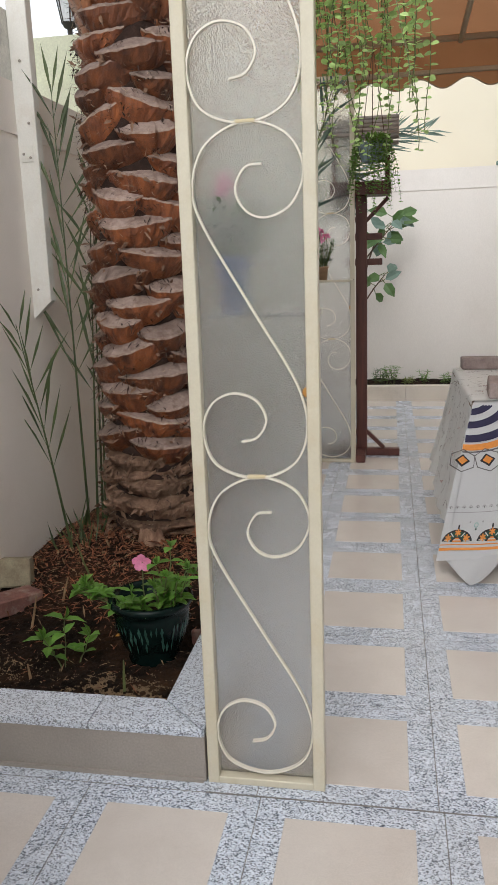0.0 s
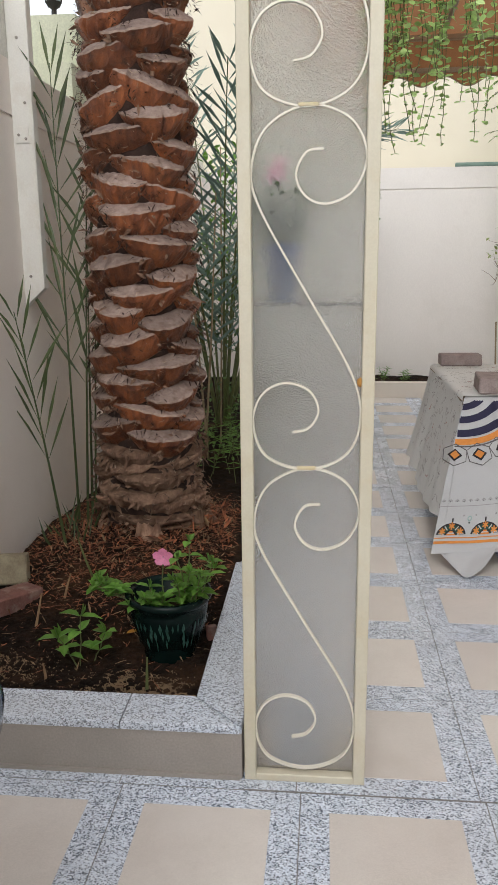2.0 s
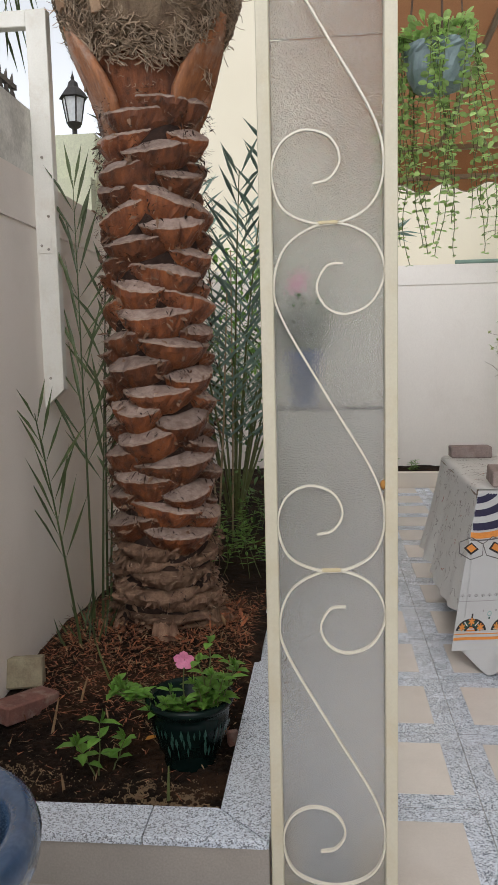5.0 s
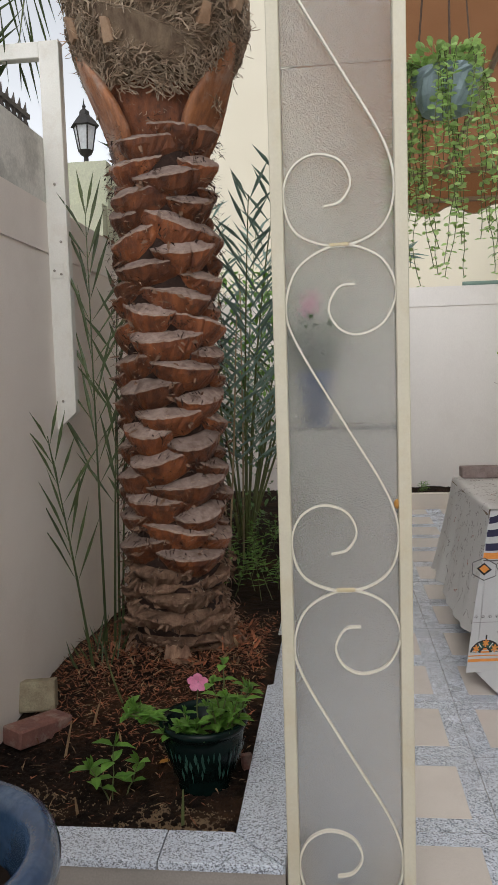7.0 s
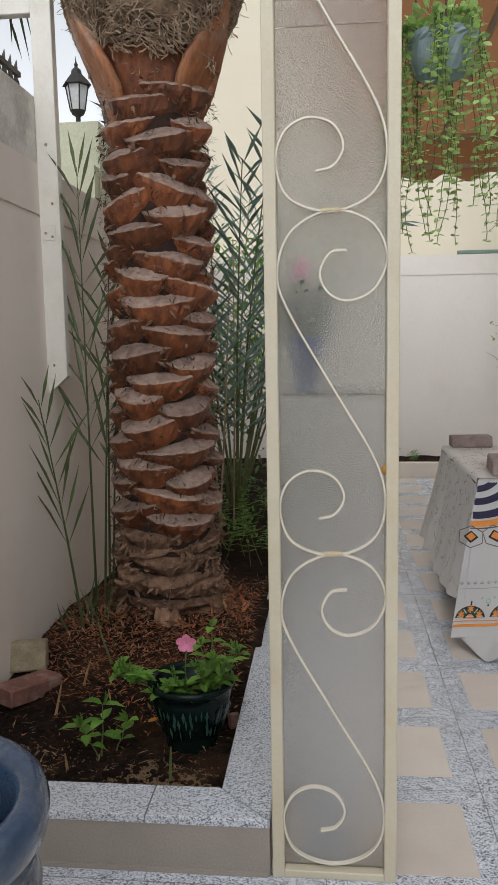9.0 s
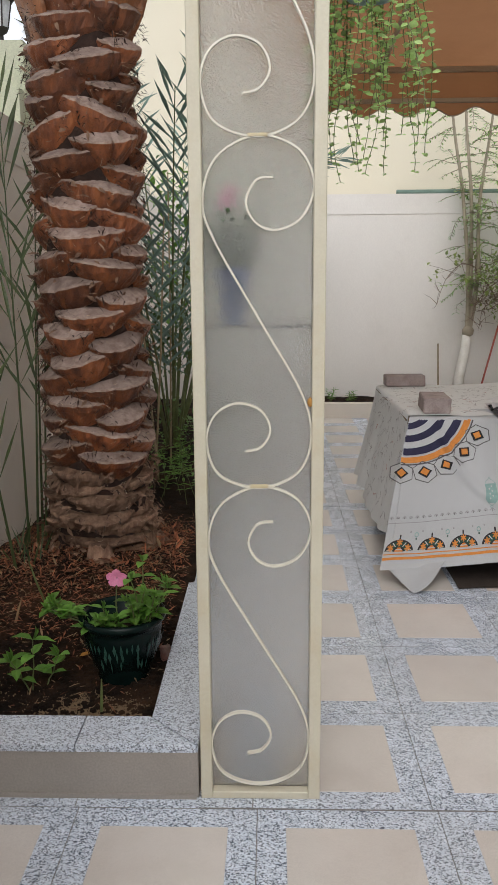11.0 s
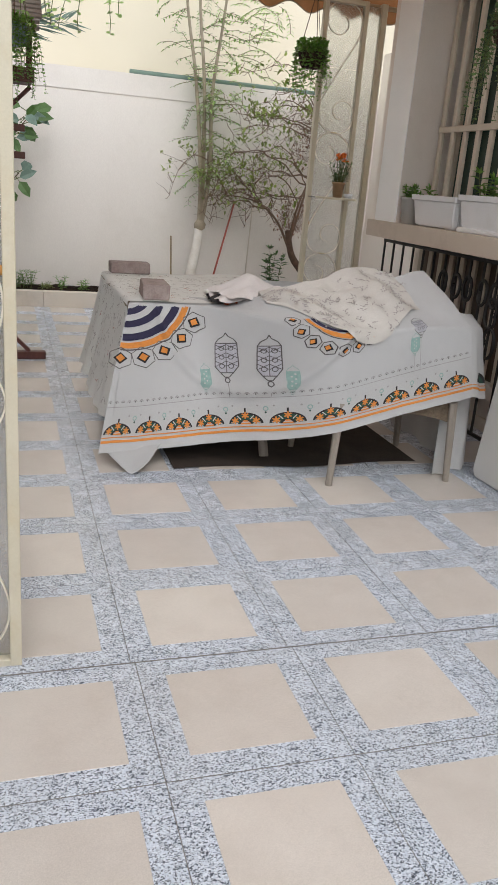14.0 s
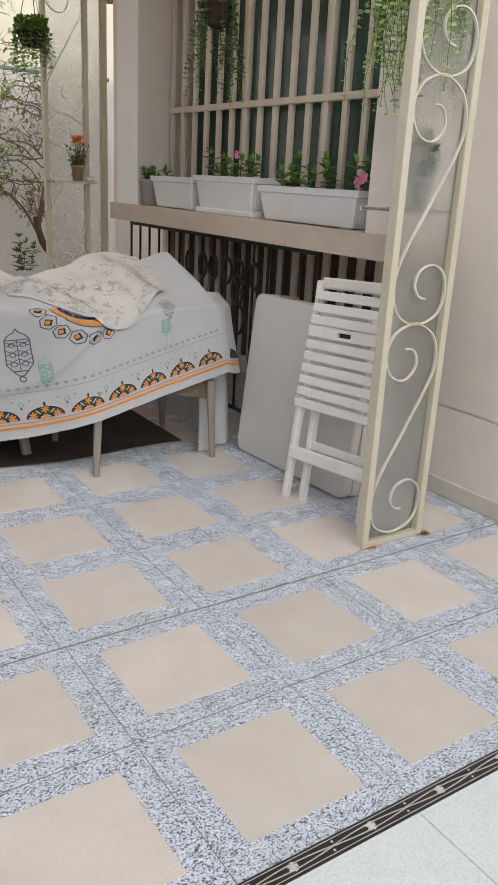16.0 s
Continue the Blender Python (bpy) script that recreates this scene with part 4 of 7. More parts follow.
# the crown: broad petiole shields round a ball of matted fibre
for a, lift in ((-0.26, 0.0), (0.75, 0.0), (1.6, 0.0), (2.4, 0.0), (3.58, -0.03)):
    g = Geo()
    line = [(0.158, 2.03 + lift, 0.03), (0.166, 2.08 + lift, 0.085), (0.180, 2.13 + lift, 0.135), (0.200, 2.20 + lift, 0.155), (0.235, 2.28 + lift, 0.140), (0.275, 2.36 + lift, 0.105), (0.305, 2.43 + lift, 0.066), (0.318, 2.48 + lift, 0.030)]
    n, vs = 9, []
    for r, z, w in line:
        for i in range(n):
            s = -1 + 2 * i / (n - 1)
            q = r + 0.012 * (1 - s * s) - 0.06 * w * abs(s) + rnd(-0.003, 0.003)
            c = Vector((q * math.cos(a), q * math.sin(a), z + rnd(-0.004, 0.004)))
            vs.append(c + Vector((-math.sin(a), math.cos(a), 0)) * (s * w))
        for i in range(n):
            s = 1 - 2 * i / (n - 1)
            c = Vector(((r - 0.04) * math.cos(a), (r - 0.04) * math.sin(a), z))
            vs.append(c + Vector((-math.sin(a), math.cos(a), 0)) * (s * w * 0.9))
    m = 2 * n
    fs = [(j * m + i, j * m + (i + 1) % m, (j + 1) * m + (i + 1) % m, (j + 1) * m + i) for j in range(len(line) - 1) for i in range(m)]
    part("petiole_base", g.add(vs, fs), M_PETIOLE, palm, smooth=True)
g = Geo().lathe([(0.17, 2.12), (0.192, 2.20), (0.204, 2.26), (0.222, 2.31), (0.245, 2.35), (0.2, 2.42)], 48, wob=0.03)
g.v = [v + fuzz(0.004) for v in g.v]
part("crown_collar", g, M_BOOT, palm, "red-brown collar under the crown fibre", smooth=True)
g = Geo().lathe([(0.19, 2.30), (0.235, 2.325), (0.272, 2.37), (0.305, 2.44), (0.330, 2.52), (0.345, 2.64), (0.35, 2.80), (0.34, 2.98), (0.2, 3.1)], 72, wob=0.03)
for i in range(len(g.v)):
    v = g.v[i]
    g.v[i] = v + fuzz(0.008) + Vector((v.x, v.y, 0)) * 0.10 * noise.noise(v * 7)
part("crown_fibre", g, M_SHEET, palm, "matted grey-brown fibre under the crown", smooth=False)


def mat_r(z):
    return 0.235 + 0.115 * min(1.0, max(0.0, (z - 2.31) / 0.26)) ** 0.75


g = Geo()
for i in range(4200):
    a, z = rnd(0, 6.283), rnd(2.29, 2.95) if i % 3 else rnd(2.29, 2.55)
    off = rnd(0.0, 0.016)
    q = []
    turn = 3.0 * noise.noise((math.cos(a) * 2.2, math.sin(a) * 2.2, z * 4.5)) + rnd(-0.35, 0.35)
    for k in range(6):
        r = mat_r(z) * (1 + 0.10 * noise.noise(Vector((mat_r(z) * math.cos(a), mat_r(z) * math.sin(a), z)) * 7)) + off + 0.004 * math.sin(k * 1.7)
        q.append((r * math.cos(a), r * math.sin(a), z))
        turn += rnd(-0.75, 0.75)
        st = rnd(0.010, 0.022)
        a += st * math.cos(turn) / r
        z += st * math.sin(turn) * 0.8
    g.tube(q, rnd(0.0012, 0.0036), 3, False)
for i in range(260):
    a, z = rnd(0, 6.283), rnd(2.36, 2.8)
    r = mat_r(z)
    p = Vector((r * math.cos(a), r * math.sin(a), z))
    w = Vector((math.cos(a), math.sin(a), rnd(-1.0, 0.6)))
    q = [p]
    for k in range(4):
        w = (w + fuzz(0.6)).normalized()
        q.append(q[-1] + w * rnd(0.008, 0.022))
    g.tube(q, rnd(0.0010, 0.0020), 3, False)
# cut frond stubs and a torn woven sheath among the fibre
for a, z, w, h in ((-1.95, 2.47, 0.045, 0.085), (-0.85, 2.52, 0.050, 0.075), (-1.30, 2.66, 0.05, 0.08), (-2.55, 2.53, 0.045, 0.09), (-0.35, 2.62, 0.05, 0.08)):
    r = mat_r(z) + 0.012
    o, t = Vector((math.cos(a), math.sin(a), 0)), Vector((-math.sin(a), math.cos(a), 0))
    c = o * r + Vector((0, 0, z))
    q = [c + t * (sx * w * 0.5) + o * dz + Vector((0, 0, sz * h * 0.5)) for sx, sz, dz in ((-1, -1, 0.0), (1, -0.9, 0.0), (0.75, 0.8, 0.028), (-0.6, 1, 0.028))]
    part("frond_stub", Geo().add(q + [p - o * 0.05 for p in q], [(0, 1, 2, 3), (7, 6, 5, 4), (0, 4, 5, 1), (1, 5, 6, 2), (2, 6, 7, 3), (3, 7, 4, 0)]), M_STUB, palm, "pale cut frond stub")


def sheath(u, v):
    a = -2.05 + 1.35 * u
    z = 2.50 - 0.15 * u + (v - 0.5) * (0.13 - 0.05 * u) + 0.010 * noise.noise((u * 9, v * 4, 0.0))
    r = mat_r(z) + 0.008 + 0.010 * math.sin(u * 3.1)
    return (r * math.cos(a), r * math.sin(a), z)


part("sheath_flap", Geo().grid(sheath, 40, 8), M_SHEET, palm, "torn woven leaf sheath", smooth=True)
for k in range(130):
    v0, u0 = random.random(), rnd(0, 0.35)
    ln = rnd(0.3, 0.65)
    g.tube([Vector(sheath(min(1, u0 + ln * j / 6), min(1, max(0, v0 + 0.02 * math.sin(j + k))))) * 1.004 for j in range(7)], rnd(0.0010, 0.0020), 3, False)
tagged(part("crown_strand", g, M_FIBRE, palm, "loose curling fibre strands"), kind="stuff")


def frond(g, gs, base, lean, length, leaflets, blade_len, blade_w, arch=0.6, twist=0.0, start=0.18, side_angle=50, stem_r=0.008, face=None):
    """A feather leaf: curved stalk in gs, leaflets in g."""
    n = 14
    if isinstance(base, list):
        fine = smooth_line(base, 14)
        pts = [fine[round(i * (len(fine) - 1) / n)] for i in range(n + 1)]
    else:
        base, lean = Vector(base), Vector(lean).normalized()
        pts, w, p = [], lean.copy(), base.copy()
        for i in range(n + 1):
            pts.append(p.copy())
            w = (w + Vector((lean.x, lean.y, -0.35)).normalized() * arch / n).normalized()
            p = p + w * (length / n)
    gs.tube(pts, [stem_r * (1 - 0.75 * i / n) for i in range(n + 1)], 5)
    for i in range(leaflets):
        u = start + (1 - start) * (i + 0.5) / leaflets
        f = u * n
        k = min(int(f), n - 1)
        p = pts[k].lerp(pts[k + 1], f - k)
        d = (pts[k + 1] - pts[k]).normalized()
        side = d.cross(Vector(face) if face else Vector((math.sin(twist), 0.2, 1))).normalized()
        nor = side.cross(d)
        for s in (-1, 1):
            ang = radians(side_angle * (1 - 0.45 * u) + rnd(-14, 14))
            w = d * math.cos(ang) + side * (s * math.sin(ang)) + nor * rnd(0.05, 0.4)
            g.blade(p, w, nor, blade_len * (0.55 + 0.6 * math.sin(math.pi * min(1, u * 0.9 + 0.08))) * rnd(0.8, 1.1), blade_w * rnd(0.8, 1.1), rnd(0.02, 0.2))


# hanging tips of the palm's own leaves beside the crown
g, gs = Geo(), Geo()
for a, n in ((2.75, 12), (3.0, 9)):
    frond(g, gs, (0.5 * math.cos(a), 0.5 * math.sin(a) - 0.1, 3.45), (math.cos(a) * 0.15, math.sin(a) * 0.15 - 0.12, -1), 0.95, n, 0.30, 0.014, 0.1)
part("frond_blade", g, M_FROND, palm, "drooping green leaflets")
part("frond_stalk", gs, M_STEM, palm)

# ---- the scroll screens ----
SCROLL = [(0.033, 0.735), (-0.004, 0.729), (-0.026, 0.684), (-0.005, 0.640), (0.040, 0.624), (0.096, 0.650), (0.123, 0.720), (0.088, 0.793), (0.0, 0.822), (-0.088, 0.780),
          (-0.121, 0.697), (-0.102, 0.612), (0.0, 0.432), (0.100, 0.258), (0.121, 0.150), (0.088, 0.070), (0.0, 0.036), (-0.092, 0.066), (-0.122, 0.142), (-0.104, 0.207),
          (-0.054, 0.237), (0.003, 0.222), (0.027, 0.175), (0.005, 0.134), (-0.032, 0.124)]


def screen(x, y, z, side, label, flip=1):
    """A tall steel frame with obscure glass and three S scrolls; side: +1 or -1, where its glass shelf sticks out along y."""
    top = 2.40
    s = thing("glass_screen", (x, y, z), label, "screen", "scroll screens of the awning")
    for a in (-0.151, 0.122):
        part("upright", Geo().box(a, a + 0.029, -0.012, 0.03, 0, top, 0.002), M_FRAME, s)
    part("bottom_rail", Geo().box(-0.122, 0.122, -0.012, 0.03, 0, 0.02, 0.002), M_FRAME, s)
    part("top_rail", Geo().box(-0.122, 0.122, -0.012, 0.03, top - 0.03, top, 0.002), M_FRAME, s)
    for z0, z1 in ((0.02, 1.996), (2.0, top - 0.03)):
        part("glass_pane", Geo().box(-0.122, 0.122, 0.014, 0.019, z0, z1), M_GLASS, s, "pebbled obscure glass")
    for i in range(3):
        dz = i * 0.783
        pts = [Vector((flip * p[0], 0.0, p[1] + dz)) for p in SCROLL]
        line = [p for p in smooth_line(pts, 6) if p.z < top - 0.01]
        g = Geo()
        n = len(line)
        vs = []
        for k, p in enumerate(line):
            d = (line[min(k + 1, n - 1)] - line[max(k - 1, 0)]).normalized()
            nrm = Vector((-d.z, 0, d.x)) * 0.0021
            for q, e in ((nrm, -0.0055), (nrm, 0.0055), (-nrm, 0.0055), (-nrm, -0.0055)):
                vs.append(p + q + Vector((0, e, 0)))
        fs = [(k * 4 + j, k * 4 + (j + 1) % 4, (k + 1) * 4 + (j + 1) % 4, (k + 1) * 4 + j) for k in range(n - 1) for j in range(4)] + [(0, 1, 2, 3), ((n - 1) * 4 + 3, (n - 1) * 4 + 2, (n - 1) * 4 + 1, (n - 1) * 4)]
        part("scroll", g.add(vs, fs), M_SCROLL, s, "cream painted wrought scroll")
    for dz in (0.826, 1.609):
        part("weld", Geo().box(-0.022, 0.022, -0.0068, 0.0068, dz - 0.0075, dz + 0.0005, 0.002), M_WELD, s, "yellowed weld joint")
    part("rust_blob", Geo().lathe([(0.001, -0.011), (0.006, -0.006), (0.0075, 0.0), (0.006, 0.007), (0.001, 0.012)], 8, (flip * 0.119, -0.002, 1.022)), M_RUST, s, "orange rust blister", smooth=True)
    lo, hi = (0.031, 0.17) if side > 0 else (-0.15, -0.013)
    shelf = part("shelf", Geo().box(-0.145, 0.145, lo, hi, 1.190, 1.198, 0.002), M_GLASS, s, "glass shelf")
    part("shelf_rail", Geo().box(-0.145, 0.145, hi if side > 0 else lo - 0.008, (hi + 0.008) if side > 0 else lo, 1.186, 1.2, 0.002), M_FRAME, shelf)
    return s


screen(-0.431, 0.050, 0.0, 1, "cream scroll-work screen with obscure glass beside the palm bed")
screen(-0.500, 3.400, 0.0, -1, "cream scroll-work screen with obscure glass beside the bird table")
screen(1.776, 0.090, 0.0, 1, "cream scroll-work screen with obscure glass beside the folded chair", -1)
screen(1.795, 3.400, 0.0, -1, "cream scroll-work screen with obscure glass near the bay window", -1)
s = thing("side_panel", (1.952, 3.40, 0.0), "narrow cream-framed glass panel beside the scroll screen", "screen")
part("upright", Geo().box(0.085, 0.125, -0.012, 0.03, 0, 2.40, 0.002), M_FRAME, s)
part("glass_pane", Geo().box(0.0, 0.085, 0.010, 0.015, 0.02, 2.38), M_GLASS, s)
part("bottom_rail", Geo().box(0.0, 0.085, -0.012, 0.03, 0, 0.02, 0.002), M_FRAME, s)

# ---- the awning ----
awn = thing("awning", (-0.62, 0.0, 2.40), "rust-orange canvas awning with a scalloped valance", "awning")
AW = 2.90


def canvas(u, v, dz=0.0):
    y = 0.95 + 2.51 * v
    return (u * AW, y, 0.40 - 0.0621 * y - 0.016 * math.sin(math.pi * v) * (1 + 0.4 * math.sin(u * 9)) + dz)


g = Geo().grid(lambda u, v: canvas(u, v), 28, 20)
part("canvas", g, M_AWNING, awn, smooth=True)
part("front_bar", Geo().box(0, AW, 3.44, 3.48, 0.155, 0.185, 0.004), M_AWN_BAR, awn)
part("lower_bar", Geo().box(0, AW, 3.445, 3.475, -0.022, 0.004, 0.003), M_AWN_BAR, awn)
part("back_bar", Geo().box(0, AW, 0.93, 0.97, 0.325, 0.36, 0.004), M_AWN_BAR, awn)
part("hanger_bar", Geo().box(0, AW, 0.12, 0.16, 0.352, 0.378, 0.004), M_AWN_BAR, awn)
for x in (0.0, 0.87, 1.76, AW - 0.04):
    part("arm", Geo().tube([(x + 0.02, 0.02, 0.365), (x + 0.02, 3.45, 0.150)], 0.016, 8), M_AWN_BAR, awn)
g = Geo().grid(lambda u, v: (u * AW, 3.487 + 0.003 * math.sin(u * 60), 0.17 - v * 0.19), 60, 4)
part("valance", g, M_AWNING, awn)


def scallop(u, v, y):
    low = -0.040 - 0.054 * (0.5 - 0.5 * math.cos(2 * math.pi * (u * AW + 0.18) / 0.28))
    return (u * AW, y + 0.006 * math.sin(u * 75) * v, -0.012 + (low + 0.012) * v)


scal = part("scalloped_edge", Geo().grid(lambda u, v: scallop(u, v, 3.490), 240, 3), M_AWNING, awn)
part("edge_binding", Geo().tube([scallop(i / 240, 1, 3.490) for i in range(241)], 0.004, 4), M_AWN_BAR, scal, "dark scalloped binding")

# ---- steel post and lantern on the boundary wall ----
post = thing("steel_post", (WEST, 1.42, 1.117), "white painted steel channel fixed to the boundary wall", "post")
chan = part("channel", prism([(0.0, 0.0), (0.083, 0.0), (0.083, 0.045), (0.0, 0.045)], 0.0, 1.563), M_POST, post)
for v in chan.data.vertices:
    if v.co.z < 0.01 and v.co.x > 0.05:
        v.co.z = 0.074
part("flange", Geo().box(0.080, 0.0865, -0.012, 0.0, 0.078, 1.563, 0.002), M_POST, chan)
part("top_bar", Geo().box(-1.4, -0.0, 0.0, 0.045, 1.500, 1.563, 0.003), M_POST, post)
part("hinge_plate", Geo().box(0.012, 0.062, -0.005, -0.001, 0.625, 0.685, 0.001), M_POST, chan)
for y, z in ((0.022, 0.655), (0.05, 0.64), (0.03, 0.12), (0.04, 1.0), (0.055, 0.77)):
    part("bolt", Geo().lathe([(0.006, 0.0), (0.005, 0.004), (0.001, 0.0055)], 8, m=Matrix.Translation((y, -0.004, z)) @ Matrix.Rotation(radians(90), 4, "X")), M_STEEL_LEG, chan)
lamp = thing("lantern", (-1.725, 2.39, 2.44), "black lantern with milky panes on the pier", "lantern")
part("stem", Geo().lathe([(0.035, 0.0), (0.035, 0.012), (0.014, 0.02), (0.013, 0.055), (0.03, 0.065), (0.04, 0.085)], 12), M_BLACK_IRON, lamp, smooth=True)
panes = part("panes", Geo().lathe([(0.036, 0.085), (0.058, 0.205)], 6), M_LAMP_GLASS, lamp, "milky glass panes")
for k in range(6):
    a = k * math.pi / 3
    part("rib", Geo().tube([(0.038 * math.cos(a), 0.038 * math.sin(a), 0.083), (0.060 * math.cos(a), 0.060 * math.sin(a), 0.207)], 0.004, 4), M_BLACK_IRON, panes)
part("roof", Geo().lathe([(0.06, 0.205), (0.078, 0.208), (0.068, 0.222), (0.040, 0.255), (0.03, 0.262), (0.026, 0.285), (0.008, 0.300), (0.011, 0.312), (0.004, 0.325), (0.001, 0.352)], 6), M_BLACK_IRON, lamp)
fence = thing("wall_top_lattice", (WEST - 0.10, -0.9, 2.305), "dark rusty metal lattice along the wall top", "lattice")
part("rail", Geo().box(0, 0.02, 0, 2.4, 0.0, 0.02).box(0, 0.02, 0, 2.4, 0.10, 0.12), M_DRY_FENCE, fence)
for i in range(40):
    part("spike", Geo().tube([(0.01, 0.03 + i * 0.060, 0.0), (0.01, 0.03 + i * 0.060, 0.13), (0.01, 0.03 + i * 0.060 + 0.015, 0.165)], [0.005, 0.009, 0.001], 4), M_DRY_FENCE, fence)
    part("ring", Geo().tube([(0.0, 0.06 + i * 0.060 + 0.026 * math.cos(q * 0.6283), 0.06 + 0.038 * math.sin(q * 0.6283)) for q in range(11)], 0.005, 4, False), M_DRY_FENCE, fence)
solid("wall_top_pipe", Geo().tube([(0.85, FAR + 0.04, 2.165), (3.4, FAR + 0.04, 2.165)], 0.022, 8), M_GREEN_PIPE, "faded green pipe lying on the boundary wall", "pipe", smooth=True)


# ---- things in the palm bed ----
pot = thing("flower_pot", (-0.858, 0.490, 0.098), "dark green glazed pot with a pink periwinkle", "flower pot")
pot.scale = (1.12, 1.12, 1.0)
Z = 1.27
part("body", Geo().lathe([(r, z * Z) for r, z in [(0.0, 0.0), (0.068, 0.0), (0.072, 0.012), (0.066, 0.02), (0.085, 0.05), (0.102, 0.10), (0.107, 0.132), (0.104, 0.142), (0.112, 0.148), (0.119, 0.158), (0.118, 0.168), (0.108, 0.170), (0.100, 0.160), (0.098, 0.10), (0.0, 0.10)]], 40), M_GLAZE, pot, smooth=True)
g = Geo()
for k in range(44):
    a = k * 2 * math.pi / 44
    for z0, z1, odds in ((0.052, 0.084, 0.35), (0.072, 0.108, 0.75), (0.096, 0.126, 0.9)):
        if random.random() < odds:
            b = a + rnd(-0.03, 0.03)
            z0, z1 = z0 + rnd(-0.008, 0.004), z1 + rnd(-0.006, 0.003)
            r0, r1 = 0.0865 + (z0 - 0.05) * 0.34 + 0.0035, 0.0865 + (z1 - 0.05) * 0.30 + 0.0035
            w = rnd(0.020, 0.048)
            g.add([Vector((r0 * math.cos(b), r0 * math.sin(b), z0 * Z)), Vector(((r0 + r1) / 2 * math.cos(b + w), (r0 + r1) / 2 * math.sin(b + w), (z0 + z1) / 2 * Z)),
                   Vector((r1 * math.cos(b), r1 * math.sin(b), z1 * Z)), Vector(((r0 + r1) / 2 * math.cos(b - w), (r0 + r1) / 2 * math.sin(b - w), (z0 + z1) / 2 * Z))], [(0, 1, 2, 3)])
part("glaze_pattern", g, M_GLAZE_MARK, pot, "band of pale green glaze dashes")
part("potting_soil", Geo().disc((0, 0, 0.160), 0.101, 24), M_SOIL, pot)


def leafy(gl, gs, base, height, lean, pairs, leaf_len, leaf_w, stem_r=0.0025, spread=1.0, top=True):
    """A leafy stem with leaves in pairs."""
    base = Vector(base)
    way = Vector((lean[0], lean[1], 1.0))
    pts = [base + way.normalized() * (height * i / 4) + Vector((0, 0, 0)) + fuzz(0.003) for i in range(5)]
    gs.tube(pts, [stem_r, stem_r, stem_r * 0.9, stem_r * 0.8, stem_r * 0.5], 4)
    for i in range(pairs):
        u = 0.15 + 0.85 * (i + 1) / pairs
        f = u * 4
        k = min(int(f), 3)
        p = pts[k].lerp(pts[k + 1], f - k)
        a = i * 1.57 + rnd(-0.4, 0.4)
        for s in (0, math.pi):
            w = Vector((math.cos(a + s), math.sin(a + s), rnd(0.0, 0.7))) * spread
            gl.leaf(p, w, (0, 0, 1), leaf_len * rnd(0.7, 1.15), leaf_w * rnd(0.8, 1.15), 0.3, rnd(0.05, 0.35))
    if top:
        for k in range(3):
            gl.leaf(pts[-1], Vector((rnd(-0.6, 0.6), rnd(-0.6, 0.6), 1)), (1, 0, 0), leaf_len * 0.7, leaf_w * 0.7, 0.3, 0.1)


gl, gs = Geo(), Geo()
for i in range(15):
    leafy(gl, gs, (rnd(0.03, 0.085), rnd(-0.06, 0.03), 0.165), rnd(0.07, 0.20), (rnd(-0.35, 0.6), rnd(-0.5, 0.2)), random.choice((3, 4)), 0.040, 0.028)
for i in range(12):
    leafy(gl, gs, (rnd(-0.09, 0.02), rnd(-0.08, -0.02), 0.17), rnd(0.03, 0.08), (rnd(-1.2, 0.4), rnd(-0.9, 0.1)), 3, 0.036, 0.026)
for i in range(8):
    leafy(gl, gs, (-0.10, rnd(-0.05, 0.02), 0.20), rnd(0.05, 0.11), (rnd(-2.2, -1.0), rnd(-0.9, 0.2)), 4, 0.036, 0.025)
part("foliage", gl, M_LEAF, pot, "bright green pointed leaves")
part("stem_mass", gs, M_STEM, pot)
g = Geo()
fc = Vector((0.0, -0.05, 0.345))
for k in range(5):
    a = k * 1.2566 + 0.3
    w = Vector((math.cos(a), -0.35, math.sin(a)))
    g.leaf(fc, w, (0, -1, 0.1), 0.030, 0.028, 0.1, 0.1, 0.6)
part("blossom", g, M_PINK, pot, "pink five-petalled blossom")
part("blossom_stalk", Geo().tube([(-0.005, -0.02, 0.15), (-0.01, -0.03, 0.25), fc], 0.002, 4), M_STEM, pot)


def brick(name, m, size, mat, label, seed):
    r0 = random.Random(seed)
    g = Geo().box(-size[0] / 2, size[0] / 2, -size[1] / 2, size[1] / 2, 0, size[2], 0.005)
    g.v = [v + Vector((r0.uniform(-1, 1), r0.uniform(-1, 1), r0.uniform(-0.4, 0.4))) * 0.0022 for v in g.v]
    ob = solid(name, g, mat, label, "brick")
    ob.matrix_world = m
    return ob


brick("brick", pose(-1.475, 0.735, soil_height(-1.475, 0.735) + 0.004, 0, 5, 58), (0.215, 0.10, 0.062), M_BRICK_RED, "weathered red brick lying on the soil", 1)
brick("brick", pose(-1.555, 0.955, soil_height(-1.555, 0.955) + 0.045, 78, 0, 12), (0.14, 0.11, 0.06), M_BRICK_PALE, "pale weathered half brick leaning on the wall", 2)
brick("brick_piece", pose(-0.745, 0.60, 0.105, 70, 0, 20), (0.035, 0.075, 0.02), M_BRICK_RED, "orange brick chip beside the pot", 3)

gl, gs = Geo(), Geo()
sp = thing("seedling", (-1.10, 0.39, soil_height(-1.10, 0.39)), "small bright green seedling in the soil", "plant")
for lean, h in (((0.05, 0), 0.165), ((-0.45, -0.1), 0.12), ((0.4, 0.2), 0.10)):
    leafy(gl, gs, (rnd(-0.02, 0.02), rnd(-0.02, 0.02), 0), h, lean, 3, 0.060, 0.038)
part("foliage", gl, M_LEAF, sp)
part("stem_mass", gs, M_STEM, sp)
